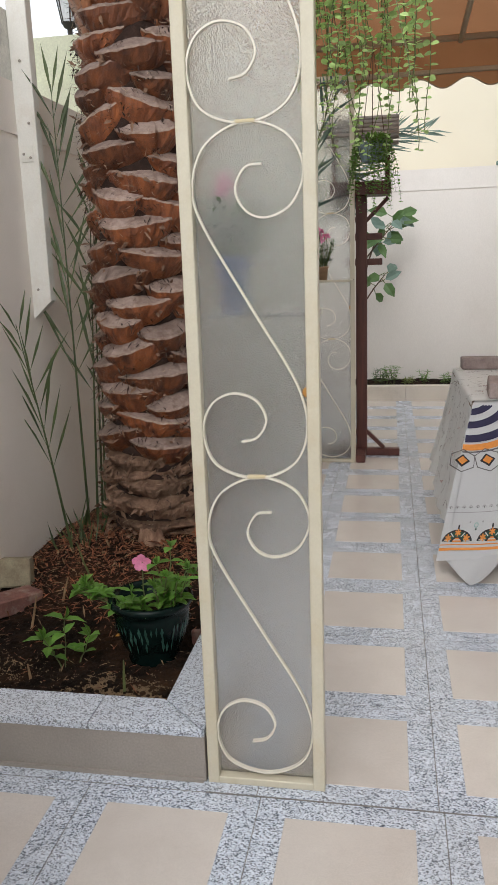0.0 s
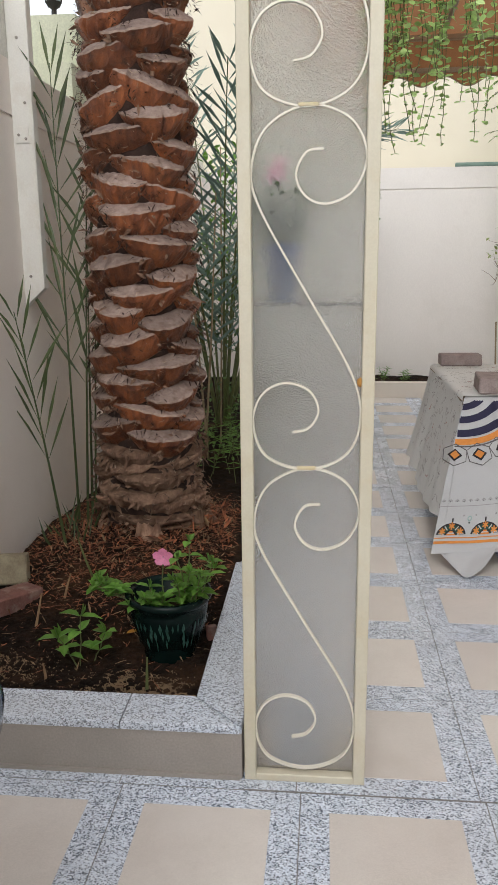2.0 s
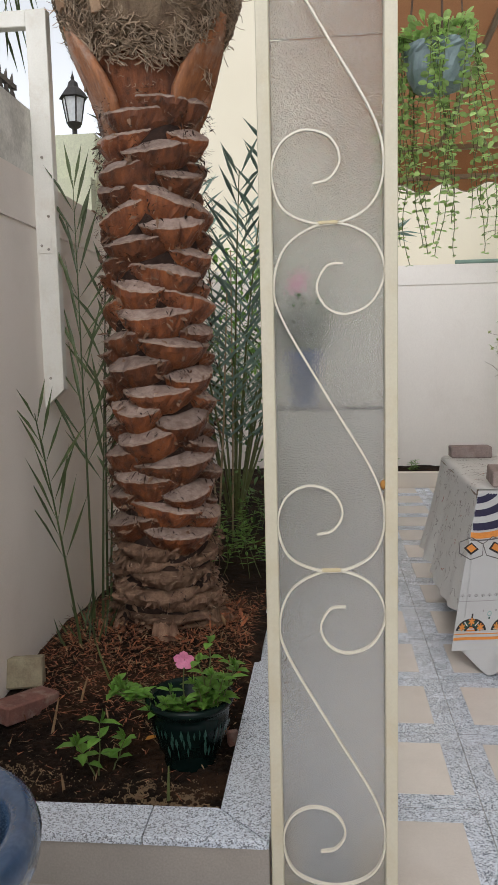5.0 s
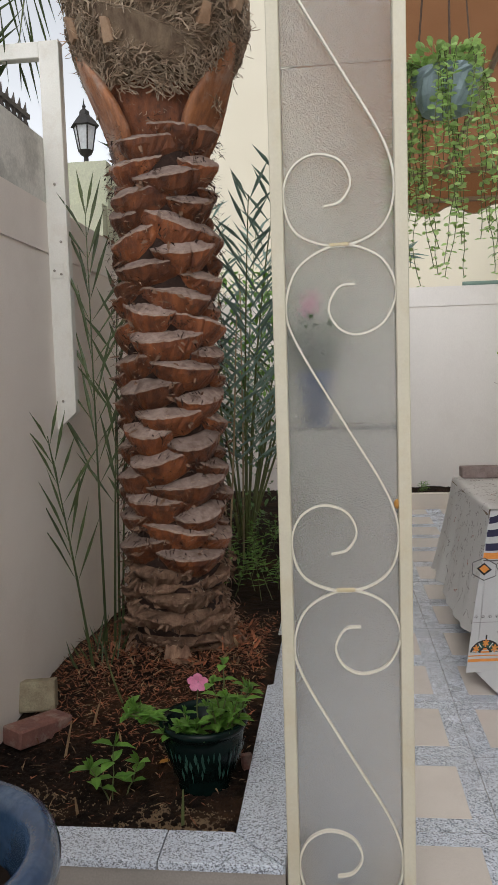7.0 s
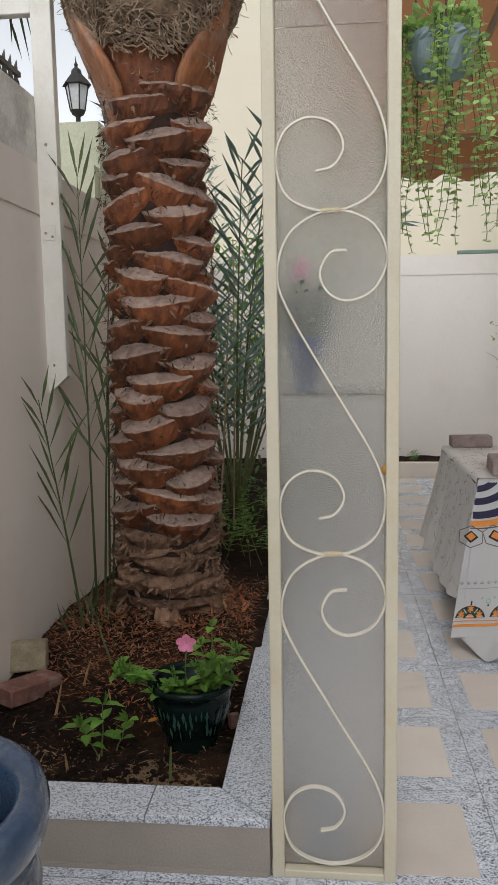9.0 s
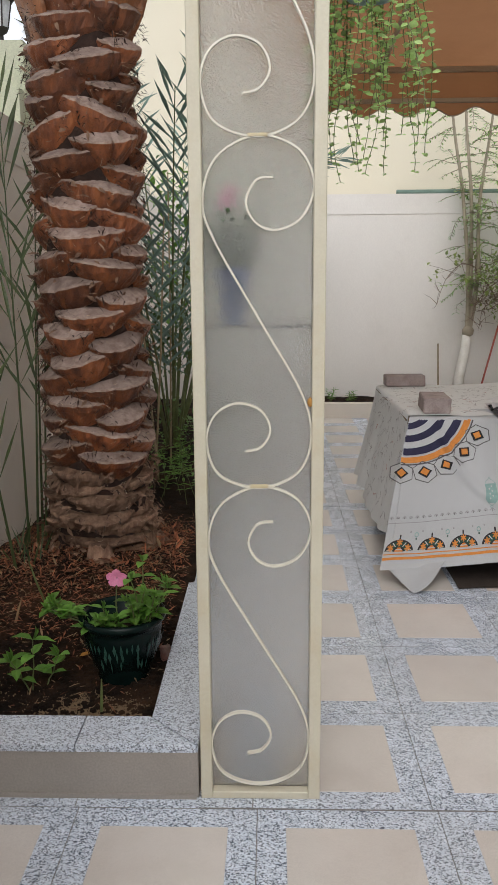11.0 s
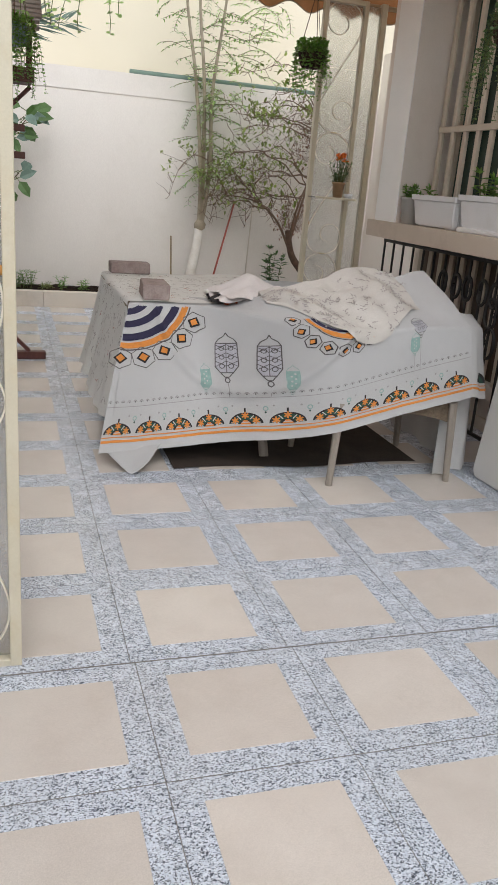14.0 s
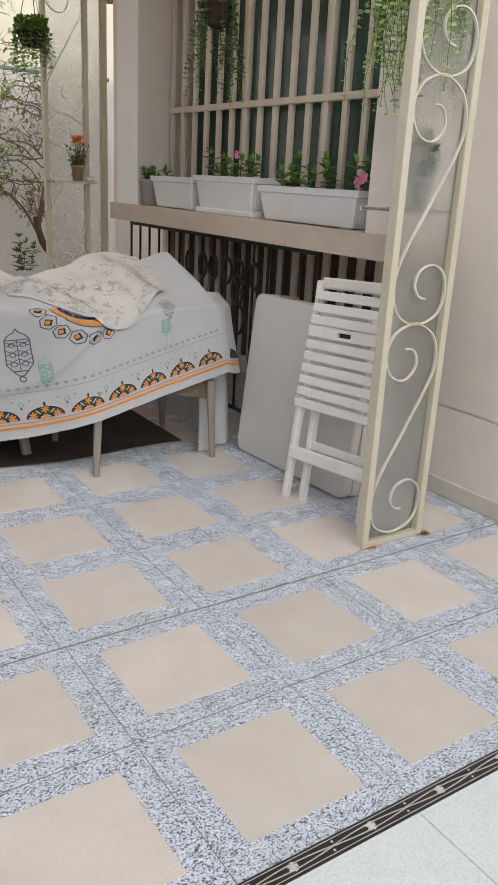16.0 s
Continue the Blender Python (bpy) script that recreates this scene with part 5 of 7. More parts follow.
solid("fallen_leaf", Geo().leaf((-1.02, 0.575, soil_height(-1.02, 0.575) + 0.012), (1, 0.5, 0.25), (0, 0, 1), 0.05, 0.028, 0.2, 0.2), M_YELLOWLEAF, "fallen yellow leaf on the soil", "leaf")
for i, (x, y, lx, ly, n) in enumerate(((-0.885, 0.275, 0.04, 0, 0.11), (-1.19, 0.30, -0.1, 0, 0.06), (-1.23, 0.93, -0.25, -0.15, 0.17), (-1.30, 0.80, 0.3, 0, 0.10), (-1.34, 0.62, 0.2, 0.1, 0.12))):
    z = soil_height(x, y) - 0.004
    solid("dry_stalk", Geo().tube([(x, y, z), (x + lx * n * 0.5, y + ly * n, z + n * 0.55), (x + lx * n, y + ly * n, z + n)], [0.005, 0.004, 0.002], 5), M_STEM if i in (0, 2) else M_STRAW,
          "thin cut stalk standing in the soil", "stalk", group="cut stalks")

# young palm shoots beside the wall
shoot = thing("palm_shoot", (-1.47, 1.30, 0.15), "slender young date palm shoots beside the wall", "palm shoot")
for base, lean, ln, n, bl in (((0.03, 0.14, 0.02), (0.004, -0.02, 1), 1.85, 14, 0.40), ((0.06, 0.16, 0.02), (0.035, 0.03, 1), 1.55, 8, 0.34), ((0.05, -0.10, 0.0), (-0.085, -0.10, 1), 0.98, 8, 0.30),
                              ((0.09, 0.18, 0.0), (0.045, 0.0, 1), 1.25, 2, 0.16), ((0.07, 0.20, 0.0), (0.0, 0.1, 1), 1.5, 3, 0.2)):
    gl, gs = Geo(), Geo()
    frond(gl, gs, base, lean, ln, n, bl, 0.0150, 0.10, start=0.36, side_angle=31, stem_r=0.0065)
    st = part("stalk", gs, M_FROND, shoot)
    tagged(part("leaflet_mass", gl, M_FROND, st), kind="stuff")
g = Geo()
for i in range(26):
    a = rnd(0, 6.283)
    g.blade((rnd(-0.06, 0.14), rnd(-0.1, 0.22), -0.02), Vector((math.cos(a) * 0.5, math.sin(a) * 0.5, 1)), (0, 1, 0), rnd(0.08, 0.28), rnd(0.006, 0.013), 0.02)
tagged(part("basal_blade_mass", g, M_FROND, shoot), kind="stuff")

# bushy young palm and undergrowth behind the trunk
bush = thing("young_date_palm", (-1.08, 3.55, 0.11), "young blue-green date palm behind the trunk", "palm tree")
for i in range(12):
    a = i * 2.4 + 0.3
    up = rnd(1.5, 2.8)
    gl, gs = Geo(), Geo()
    dx = math.cos(a) * (0.24 if math.cos(a) > 0 else 0.35)
    frond(gl, gs, (0.04 * math.cos(a), 0.06 * math.sin(a), 0.1), (dx, math.sin(a) * 0.6, up), rnd(2.0, 3.1), 21, 0.38, 0.021, rnd(0.3, 0.8), start=0.2, side_angle=55, stem_r=0.010)
    st = part("stalk", gs, M_STEM, bush)
    tagged(part("leaflet_mass", gl, M_FROND_BLUE if i % 4 else M_FROND, st), kind="stuff")
for line in ([(0.05, 0.1, 0.2), (0.35, 0.45, 1.35), (0.75, 0.8, 1.95), (1.22, 1.0, 2.12)], [(0.06, 0.0, 0.2), (0.42, 0.1, 1.2), (0.72, 0.25, 1.85), (0.98, 0.4, 2.05)], [(0.06, 0.0, 0.2), (0.35, -0.02, 1.2), (0.55, 0.1, 1.75), (0.66, 0.15, 1.6)]):
    gl, gs = Geo(), Geo()
    frond(gl, gs, line, None, 0, 17, 0.30, 0.017, start=0.42, side_angle=46, stem_r=0.009, face=(0.25, -1, 0.35))
    st = part("stalk", gs, M_STEM, bush)
    tagged(part("leaflet_mass", gl, M_FROND_BLUE, st), kind="stuff")
canes = thing("cane_clump", (-0.98, 3.0, 0.1), "thin dry canes with small green leaves", "canes")
for i in range(3):
    x, y = rnd(-0.15, 0.16), rnd(-0.2, 0.9)
    h = rnd(0.9, 2.0)
    tip = (x + rnd(-0.15, 0.12), y + rnd(-0.1, 0.2), h)
    part("cane", Geo().tube([(x, y, 0), ((x + tip[0]) / 2 + rnd(-0.02, 0.02), (y + tip[1]) / 2, h / 2), tip], [0.007, 0.006, 0.004], 6), M_CANE, canes)
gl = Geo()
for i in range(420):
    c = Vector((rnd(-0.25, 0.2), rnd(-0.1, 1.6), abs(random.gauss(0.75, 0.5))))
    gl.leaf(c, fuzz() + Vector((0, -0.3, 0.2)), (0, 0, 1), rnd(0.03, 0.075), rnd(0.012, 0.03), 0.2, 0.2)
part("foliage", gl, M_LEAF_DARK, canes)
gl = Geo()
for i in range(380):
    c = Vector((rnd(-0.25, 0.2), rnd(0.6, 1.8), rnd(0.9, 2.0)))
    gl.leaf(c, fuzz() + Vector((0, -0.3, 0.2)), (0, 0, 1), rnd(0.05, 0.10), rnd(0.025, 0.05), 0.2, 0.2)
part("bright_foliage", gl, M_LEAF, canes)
under = thing("undergrowth", (-0.95, 2.5, 0.1), "low green weeds under the young palm", "weeds")
gl, gs = Geo(), Geo()
for i in range(42):
    leafy(gl, gs, (rnd(-0.3, 0.2), rnd(-0.35, 1.6), 0.0), rnd(0.08, 0.34), (rnd(-0.5, 0.5), rnd(-0.5, 0.5)), 5, 0.05, 0.02)
part("foliage", gl, M_LEAF, under)
part("stem_mass", gs, M_STEM, under)

# large glazed pot on the courtyard floor
big_pot = thing("tall_glazed_pot", (-1.012, -0.872, 0.0), "tall slate-blue glazed pot with a thick rim", "flower pot")
part("body", Geo().lathe([(r * 1.04, z * 0.95) for r, z in [(0.0, 0.0), (0.12, 0.0), (0.13, 0.03), (0.150, 0.20), (0.172, 0.42), (0.186, 0.58), (0.190, 0.640), (0.182, 0.672), (0.176, 0.684), (0.184, 0.690), (0.166, 0.705), (0.176, 0.72)]], 48), M_BLUE_GLAZE, big_pot, smooth=True)
part("rim", Geo().lathe([(r * 1.04, z * 0.95) for r, z in [(0.172, 0.712), (0.190, 0.716), (0.202, 0.732), (0.205, 0.758), (0.200, 0.778), (0.188, 0.788), (0.170, 0.784), (0.160, 0.765), (0.156, 0.70), (0.150, 0.6)]], 48), M_BLUE_GLAZE, big_pot, "thick rolled rim", smooth=True)
part("potting_soil", Geo().disc((0, 0, 0.66), 0.154, 24), M_SOIL, big_pot)


# ---- hanging baskets ----
def hanging(x, y, z, r, h, hook, strands, reach, label, leaf=0.020, mat=None, bm=None, crown=1.0, n_top=150):
    """A hanging basket: bowl with a ribbed wall, three chains, trailing strands of small paired leaves."""
    o = thing("hanging_plant", (x, y, z), label, "hanging plant", "hanging baskets")
    g = Geo()
    n = 36
    prof = [(0.45, -h), (0.72, -h * 0.93), (0.90, -h * 0.6), (0.98, -h * 0.2), (1.03, -0.012), (1.06, -0.006), (1.06, 0.004), (0.97, 0.004), (0.92, -h * 0.3)]
    vs = []
    for j, (q, zz) in enumerate(prof):
        for k in range(n):
            a = 2 * math.pi * k / n
            rr = r * q * (1 + (0.022 if (k + j) % 2 else -0.012))
            vs.append(Vector((rr * math.cos(a), rr * math.sin(a), zz)))
    g.add(vs, [(j * n + k, j * n + (k + 1) % n, (j + 1) * n + (k + 1) % n, (j + 1) * n + k) for j in range(len(prof) - 1) for k in range(n)])
    g.disc((0, 0, -h), r * 0.45, n, -1)
    part("basket", g, bm or M_BASKET, o, "woven-pattern basket")
    for k in range(3):
        a = k * 2.094 + 0.5
        part("chain", Geo().tube([(r * math.cos(a), r * math.sin(a), 0), (0, 0, hook - z)], 0.0026, 4), M_TWIG, o)
    gl, gs = Geo(), Geo()
    for i in range(strands):
        a = rnd(0, 6.283)
        p = Vector((r * 0.85 * math.cos(a), r * 0.85 * math.sin(a), 0.012))
        pts = [p, p + Vector((math.cos(a) * r * 0.35, math.sin(a) * r * 0.35, rnd(0.0, 0.02)))]
        length = reach * rnd(0.42, 1.0)
        step = leaf * 1.1
        w = Vector((math.cos(a) * 0.12, math.sin(a) * 0.12, -1))
        for k in range(int(length / step)):
            w = (w + fuzz(0.20) + Vector((0, 0, -0.25))).normalized()
            pts.append(pts[-1] + w * step)
        gs.tube(pts, 0.0011, 3, False)
        for k in range(1, len(pts)):
            b = k * 1.4 + rnd(-0.4, 0.4)
            taper = 1.0 if k < len(pts) * 0.75 else 0.7
            for s in (0, math.pi):
                gl.oval(pts[k], Vector((math.cos(b + s), math.sin(b + s), rnd(-0.5, 0.25))), fuzz(0.8) + Vector((0, 0, 1)), leaf * rnd(0.75, 1.15) * taper, leaf * rnd(0.6, 0.85) * taper)
    for i in range(int(n_top * crown)):
        a, q = rnd(0, 6.283), math.sqrt(random.random())
        p = Vector((r * q * math.cos(a), r * q * math.sin(a), rnd(-0.005, 0.05) * crown))
        gl.oval(p, Vector((math.cos(a) * q, math.sin(a) * q, rnd(0.0, 0.9))) + fuzz(0.4), fuzz(0.7) + Vector((0, 0, 1)), leaf * rnd(0.9, 1.4), leaf * rnd(0.7, 1.0))
    part("foliage", gl, mat or M_VINE, o, "small round trailing leaves")
    tagged(part("stem_mass", gs, M_STEM, o), kind="stuff")
    return o


hanging(-0.182, 0.145, 1.985, 0.074, 0.088, 2.76, 34, 0.50, "hanging basket with long trailing round-leaved vine by the palm screen", 0.0195, n_top=230)
hanging(-0.235, 3.28, 1.985, 0.085, 0.11, 2.52, 46, 0.42, "hanging basket with trailing vine before the bird table", 0.020, M_LEAF)
hanging(1.575, 3.36, 2.055, 0.085, 0.09, 2.42, 40, 0.30, "hanging basket with dark trailing plant by the shrub", 0.024, M_LEAF, M_CORE, 1.5, 260)
hanging(1.78, 1.50, 1.985, 0.062, 0.09, 2.70, 34, 0.46, "hanging basket with dark trailing vine before the window", 0.018, M_LEAF_DARK, M_CORE, 1.3)
hanging(1.78, 0.215, 2.05, 0.10, 0.12, 2.70, 80, 0.62, "hanging basket with pale green vine by the folded chair", 0.022)

# ---- bird table ----
bt = thing("bird_table", (-0.315, 3.62, 0.0), "red-brown wooden bird table on a post with cross feet", "bird table")
part("post", Geo().box(-0.036, 0.036, -0.036, 0.036, 0.0, 1.72, 0.004), M_WOOD_RED, bt)
part("foot", Geo().box(-0.24, 0.255, -0.03, 0.03, 0.0, 0.05, 0.004), M_WOOD_RED, bt)
part("foot", Geo().box(-0.03, 0.03, -0.24, 0.24, 0.002, 0.052, 0.004), M_WOOD_RED, bt)
for s in (-1, 1):
    part("brace", Geo().box(-0.012, 0.012, -0.02, 0.02, -0.09, 0.09, 0.003, pose(s * 0.085, 0, 0.115, 0, -s * 45, 0)), M_WOOD_RED, bt)
    part("brace", Geo().box(-0.012, 0.012, -0.02, 0.02, -0.10, 0.10, 0.003, pose(s * 0.10, 0, 1.63, 0, s * 45, 0)), M_WOOD_RED, bt)
for z in (1.28, 1.44):
    part("peg", Geo().box(-0.10, 0.135, -0.018, 0.018, z, z + 0.042, 0.003), M_WOOD_RED, bt)
plat = part("platform", Geo().box(-0.18, 0.18, -0.17, 0.17, 1.72, 1.75, 0.004), M_WOOD_RED, bt)
part("platform_edge", Geo().box(-0.19, 0.19, -0.185, -0.17, 1.71, 1.79, 0.003), M_WOOD_RED, plat)
for x in (-0.165, 0.165):
    for y in (-0.14, 0.14):
        part("corner_post", Geo().box(x - 0.014, x + 0.014, y - 0.014, y + 0.014, 1.75, 2.08, 0.002), M_WOOD_RED, bt)
for i in range(5):
    part("roof_slat", Geo().box(-0.235, 0.235, -0.017, 0.017, 0, 0.014, 0.002, pose(0, -0.205 + i * 0.045, 2.055 + i * 0.03, 35, 0, 0)), M_ROOF_SLAT, bt)
    part("roof_slat", Geo().box(-0.235, 0.235, -0.017, 0.017, 0, 0.014, 0.002, pose(0, 0.205 - i * 0.045, 2.055 + i * 0.03, -35, 0, 0)), M_ROOF_SLAT, bt)
rp = thing("rubber_plant", (-0.405, 6.08, 0.12), "rubber plant with large glossy leaves in the far bed", "plant")
part("stem", Geo().tube([(0.0, 0, -0.01), (0.0, -0.02, 0.6), (0.04, -0.05, 1.10), (0.16, -0.06, 1.45)], [0.016, 0.014, 0.010, 0.005], 6), M_TWIG, rp)
for i in range(26):
    low = i >= 19
    u = (i / 18) if not low else (i - 19) / 6
    z = (1.33 + 0.26 * u) if not low else (0.93 + 0.14 * u)
    a = i * 2.4
    reach = Vector((math.cos(a) + 0.2, math.sin(a) * 0.5 - 0.2, rnd(-0.7, 0.6)))
    p = Vector(((0.14 + 0.17 * u) if not low else (0.12 + 0.10 * u), -0.05, z))
    if i in (0, 19):
        part("branch", Geo().tube([(0.02, -0.03, z - 0.15), p, p + Vector((0.17 if not low else 0.1, 0, 0.2 if not low else 0.12))], [0.008, 0.007, 0.004], 5), M_TWIG, rp)
    q = p + reach.normalized() * rnd(0.03, 0.10)
    st = part("leaf_stalk", Geo().tube([p, q], 0.004, 4), M_STEM, rp)
    part("leaf", Geo().leaf(q, reach + fuzz(0.3), (0, -1, 0.35), rnd(0.13, 0.19), rnd(0.085, 0.115), 0.25, 0.25, 0.5), M_FROND_BLUE if i % 3 == 0 else M_LEAF_DARK, st)


def shelf_pot(x, y, z, pr, ph, body, flower, label, tall=0.13, stems=20, heads=7):
    o = thing("potted_flower", (x, y, z), label, "flower pot")
    part("pot", Geo().lathe([(0.0, 0.0), (pr * 0.72, 0.0), (pr * 0.95, ph * 0.85), (pr * 1.05, ph * 0.87), (pr * 1.05, ph), (pr * 0.92, ph), (pr * 0.85, ph * 0.8), (0, ph * 0.8)], 20), body, o, smooth=True)
    gl, gs, gf = Geo(), Geo(), Geo()
    for i in range(stems):
        a = rnd(0, 6.283)
        leafy(gl, gs, (pr * 0.4 * math.cos(a), pr * 0.4 * math.sin(a), ph * 0.8), rnd(0.05, tall), (math.cos(a) * 0.4, math.sin(a) * 0.4), 4, 0.045, 0.012)
    for i in range(heads):
        c = Vector((rnd(-0.03, 0.03), rnd(-0.03, 0.03), ph + tall * rnd(0.8, 1.15)))
        gs.tube([(0, 0, ph * 0.8), (c.x * 0.6, c.y * 0.6, ph + tall * 0.5), c], 0.0018, 4)
        for k in range(7):
            gf.leaf(c, fuzz() + Vector((0, 0, 0.5)), (0, 1, 0), 0.026, 0.016, 0.2, 0.1)
    part("foliage", gl, M_LEAF_DARK, o)
    tagged(part("stem_mass", gs, M_STEM, o), kind="stuff")
    part("blossom", gf, flower, o)


shelf_pot(-0.490, 0.158, 1.198, 0.040, 0.13, M_BLUE_POT, M_PINK, "blue pot with pink flowers on the glass shelf", 0.16, 46, 3)
shelf_pot(-0.545, 3.31, 1.198, 0.036, 0.085, M_TERRACOTTA, M_PINK, "tan pot with pink artificial flowers on the glass shelf", 0.19)
shelf_pot(1.83, 3.31, 1.198, 0.042, 0.10, M_TERRACOTTA, M_ORANGE, "tan pot with orange tulips on the glass shelf", 0.15)
shelf_pot(1.79, 0.17, 1.198, 0.042, 0.10, M_GREY_PLASTIC, M_LEAF_DARK, "grey pot with a dark green plant on the glass shelf", 0.12)
solid("glass_dish", Geo().lathe([(0.0, 0.0), (0.022, 0.0), (0.03, 0.03), (0.026, 0.03), (0.02, 0.006)], 16, (1.905, 3.30, 1.198)), M_LAMP_GLASS, "small glass dish on the shelf", "dish", smooth=True)

# ---- table under cloths ----
tab = thing("dining_table", (0.59, 2.39, 0.0), "slope-legged dining table hidden under cloths", "table")
part("tabletop", Geo().box(-0.36, 0.42, -0.54, 0.56, 0.640, 0.670, 0.006), M_WICKER, tab)
for x, y, dx, dy in ((-0.30, -0.42, 0.0, -0.04), (0.28, -0.46, 0.0, -0.36), (-0.31, 0.28, -0.04, -0.10), (0.34, 0.36, 0.02, 0.0)):
    part("leg", Geo().tube([(x + dx, y + dy, 0.0), (x, y, 0.64)], 0.024, 8), M_STEEL_LEG, tab)


def wicker_chair(m, label, back=True):
    c = thing("wicker_chair" if back else "shade_stool", m, label, "chair" if back else "stool", "wicker seats at the table")
    part("seat", Geo().box(-0.29, 0.29, -0.222, 0.27, 0.36, 0.42, 0.015), M_WICKER, c)
    part("apron", Geo().grid(lambda u, v: (-0.29 + 0.58 * u, -0.228, 0.37 - v * (0.045 + 0.05 * (2 * u - 1) ** 2)), 12, 2), M_WICKER, c)
    if back:
        part("backrest", Geo().grid(lambda u, v: (-0.28 + 0.56 * u, 0.25 + 0.06 * v - 0.03 * (2 * u - 1) ** 2, 0.42 + v * (0.42 - 0.04 * (2 * u - 1) ** 2)), 12, 8), M_WICKER, c)
    else:
        part("shade_block", Geo().box(-0.26, 0.26, -0.20, 0.25, 0.05, 0.36, 0.01), M_UNDER_TABLE_SHADE, c, "dark woven sides")
    for s in (-1, 1):
        for y in (-0.245, 0.255):
            part("leg", Geo().tube([(s * 0.275, y, 0.38), (s * 0.295, y * 1.03, 0.0)], [0.020, 0.015], 8), M_STEEL_LEG, c)
    return c


# unseen stool, added to block light and darken the space under the table
wicker_chair(pose(0.61, 2.06, 0), "dark wicker stool pushed under the table", False)
ch = wicker_chair(pose(1.346, 1.435, 0), "tan wicker chair half hidden under the printed cloth")


# a thin dark sheet paints the shade over the tiles under table and chair
solid("floor_shade", Geo().grid(lambda u, v: (0.40 + 1.22 * u, 1.43 + 1.2 * v + 0.02 * math.sin(u * 9), 0.006 + 0.002 * noise.noise((u * 9, v * 9, 0))), 40, 24).box(0.42, 1.60, 1.46, 2.60, 0.0, 0.004), M_FLOOR_SHADE, "dark brown mat lying under the table and chair", "mat")


# the printed cloth: x along the table's front, d metres up from the hem
def step(a, b, x):
    t = min(1.0, max(0.0, (x - a) / (b - a)))
    return t * t * (3 - 2 * t)


HEM = ((0.07, 0.063), (0.59, 0.101), (0.81, 0.166), (1.00, 0.244), (1.26, 0.317), (1.64, 0.405))


def hem_z(x):
    """Height of the hem along the front, eased between knots."""
    for (xa, za), (xb, zb) in zip(HEM, HEM[1:]):
        if x <= xb or (xb, zb) == HEM[-1]:
            return za + (zb - za) * (x - xa) / (xb - xa)


def eased_hem(x):
    return (hem_z(x - 0.09) + 2 * hem_z(x) + hem_z(x + 0.09)) / 4


def crest(x):
    k = step(0.52, 1.10, x)
    return 0.676 + 0.035 * step(1.1, 1.5, x), 1.835 - 0.620 * k


def cloth(x, d):
    zc, yc = crest(x)
    z0 = eased_hem(x)
    high = zc - z0
    k = step(0.52, 1.10, x)
    xe = x + 0.27 * d * max(0.0, 1 - (x - 0.07) / 0.5) - 0.10 * d * max(0.0, (x - 1.3) / 0.40)
    calm = 1 - 0.75 * step(0.75, 1.1, x)
    swag = calm * 0.016 * math.sin((x - 0.1) * 7.5 + 1.6 * d) * math.exp(-((d - 0.22) / 0.28) ** 2) + 0.003 * math.sin(x * 17 - d * 9) * max(0, 1 - d / high)
    ripple = 0.006 * noise.noise((x * 9, d * 7, 0.5)) + 0.0025 * noise.noise((x * 28, d * 24, 2.5))
    u_fold = 0.024 * math.exp(-((d - (0.205 + 1.7 * (x - 0.74) ** 2)) / 0.032) ** 2) * step(0.15, 0.35, x) * (1 - step(1.15, 1.35, x))
    if d <= high:
        lean = 0.335 * (1 - k) + 0.06 * k
        s = 1 - d / high
        y = yc - 0.006 - lean * (0.72 * s + 0.28 * s * s) - swag * 0.8 - u_fold
        return Vector((xe, y - ripple, z0 + d))
    e = d - high
    th = radians(0.5 + 22.5 * k)
    return Vector((xe, yc - 0.006 + e * math.cos(th) * 0.98, zc + e * math.sin(th) + ripple * 0.7 + 0.02 * k * math.sin(x * 16) * min(1, e * 6) + 0.004))


X0, X1, DMAX = 0.07, 1.69, 1.02


def top_d(x):
    return crest(x)[0] - hem_z(x) + 0.24 + 0.22 * step(0.76, 1.18, x)


pc = thing("printed_tablecloth", (0, 0, 0), "white cotton cloth printed with lanterns and an orange-green border", "tablecloth")
part("cloth", Geo().grid(lambda u, v: cloth(X0 + u * (X1 - X0), v * top_d(X0 + u * (X1 - X0))), 150, 70), M_CLOTH, pc, smooth=True)


# the flap that turns the corner at the chair's side
def flap(u, v):
    x = X1 + 0.105 * math.sin(u * 1.3)
    p = cloth(X1, v * 0.40)
    return Vector((p.x + 0.125 * u + 0.012 * math.sin(u * 9) * (1 - v), p.y + 0.10 * u - 0.02 * math.sin(u * 3.14), p.z - 0.035 * u * (1 - 0.5 * v)))


part("corner_flap", Geo().grid(flap, 16, 24), M_CLOTH, pc, smooth=True)


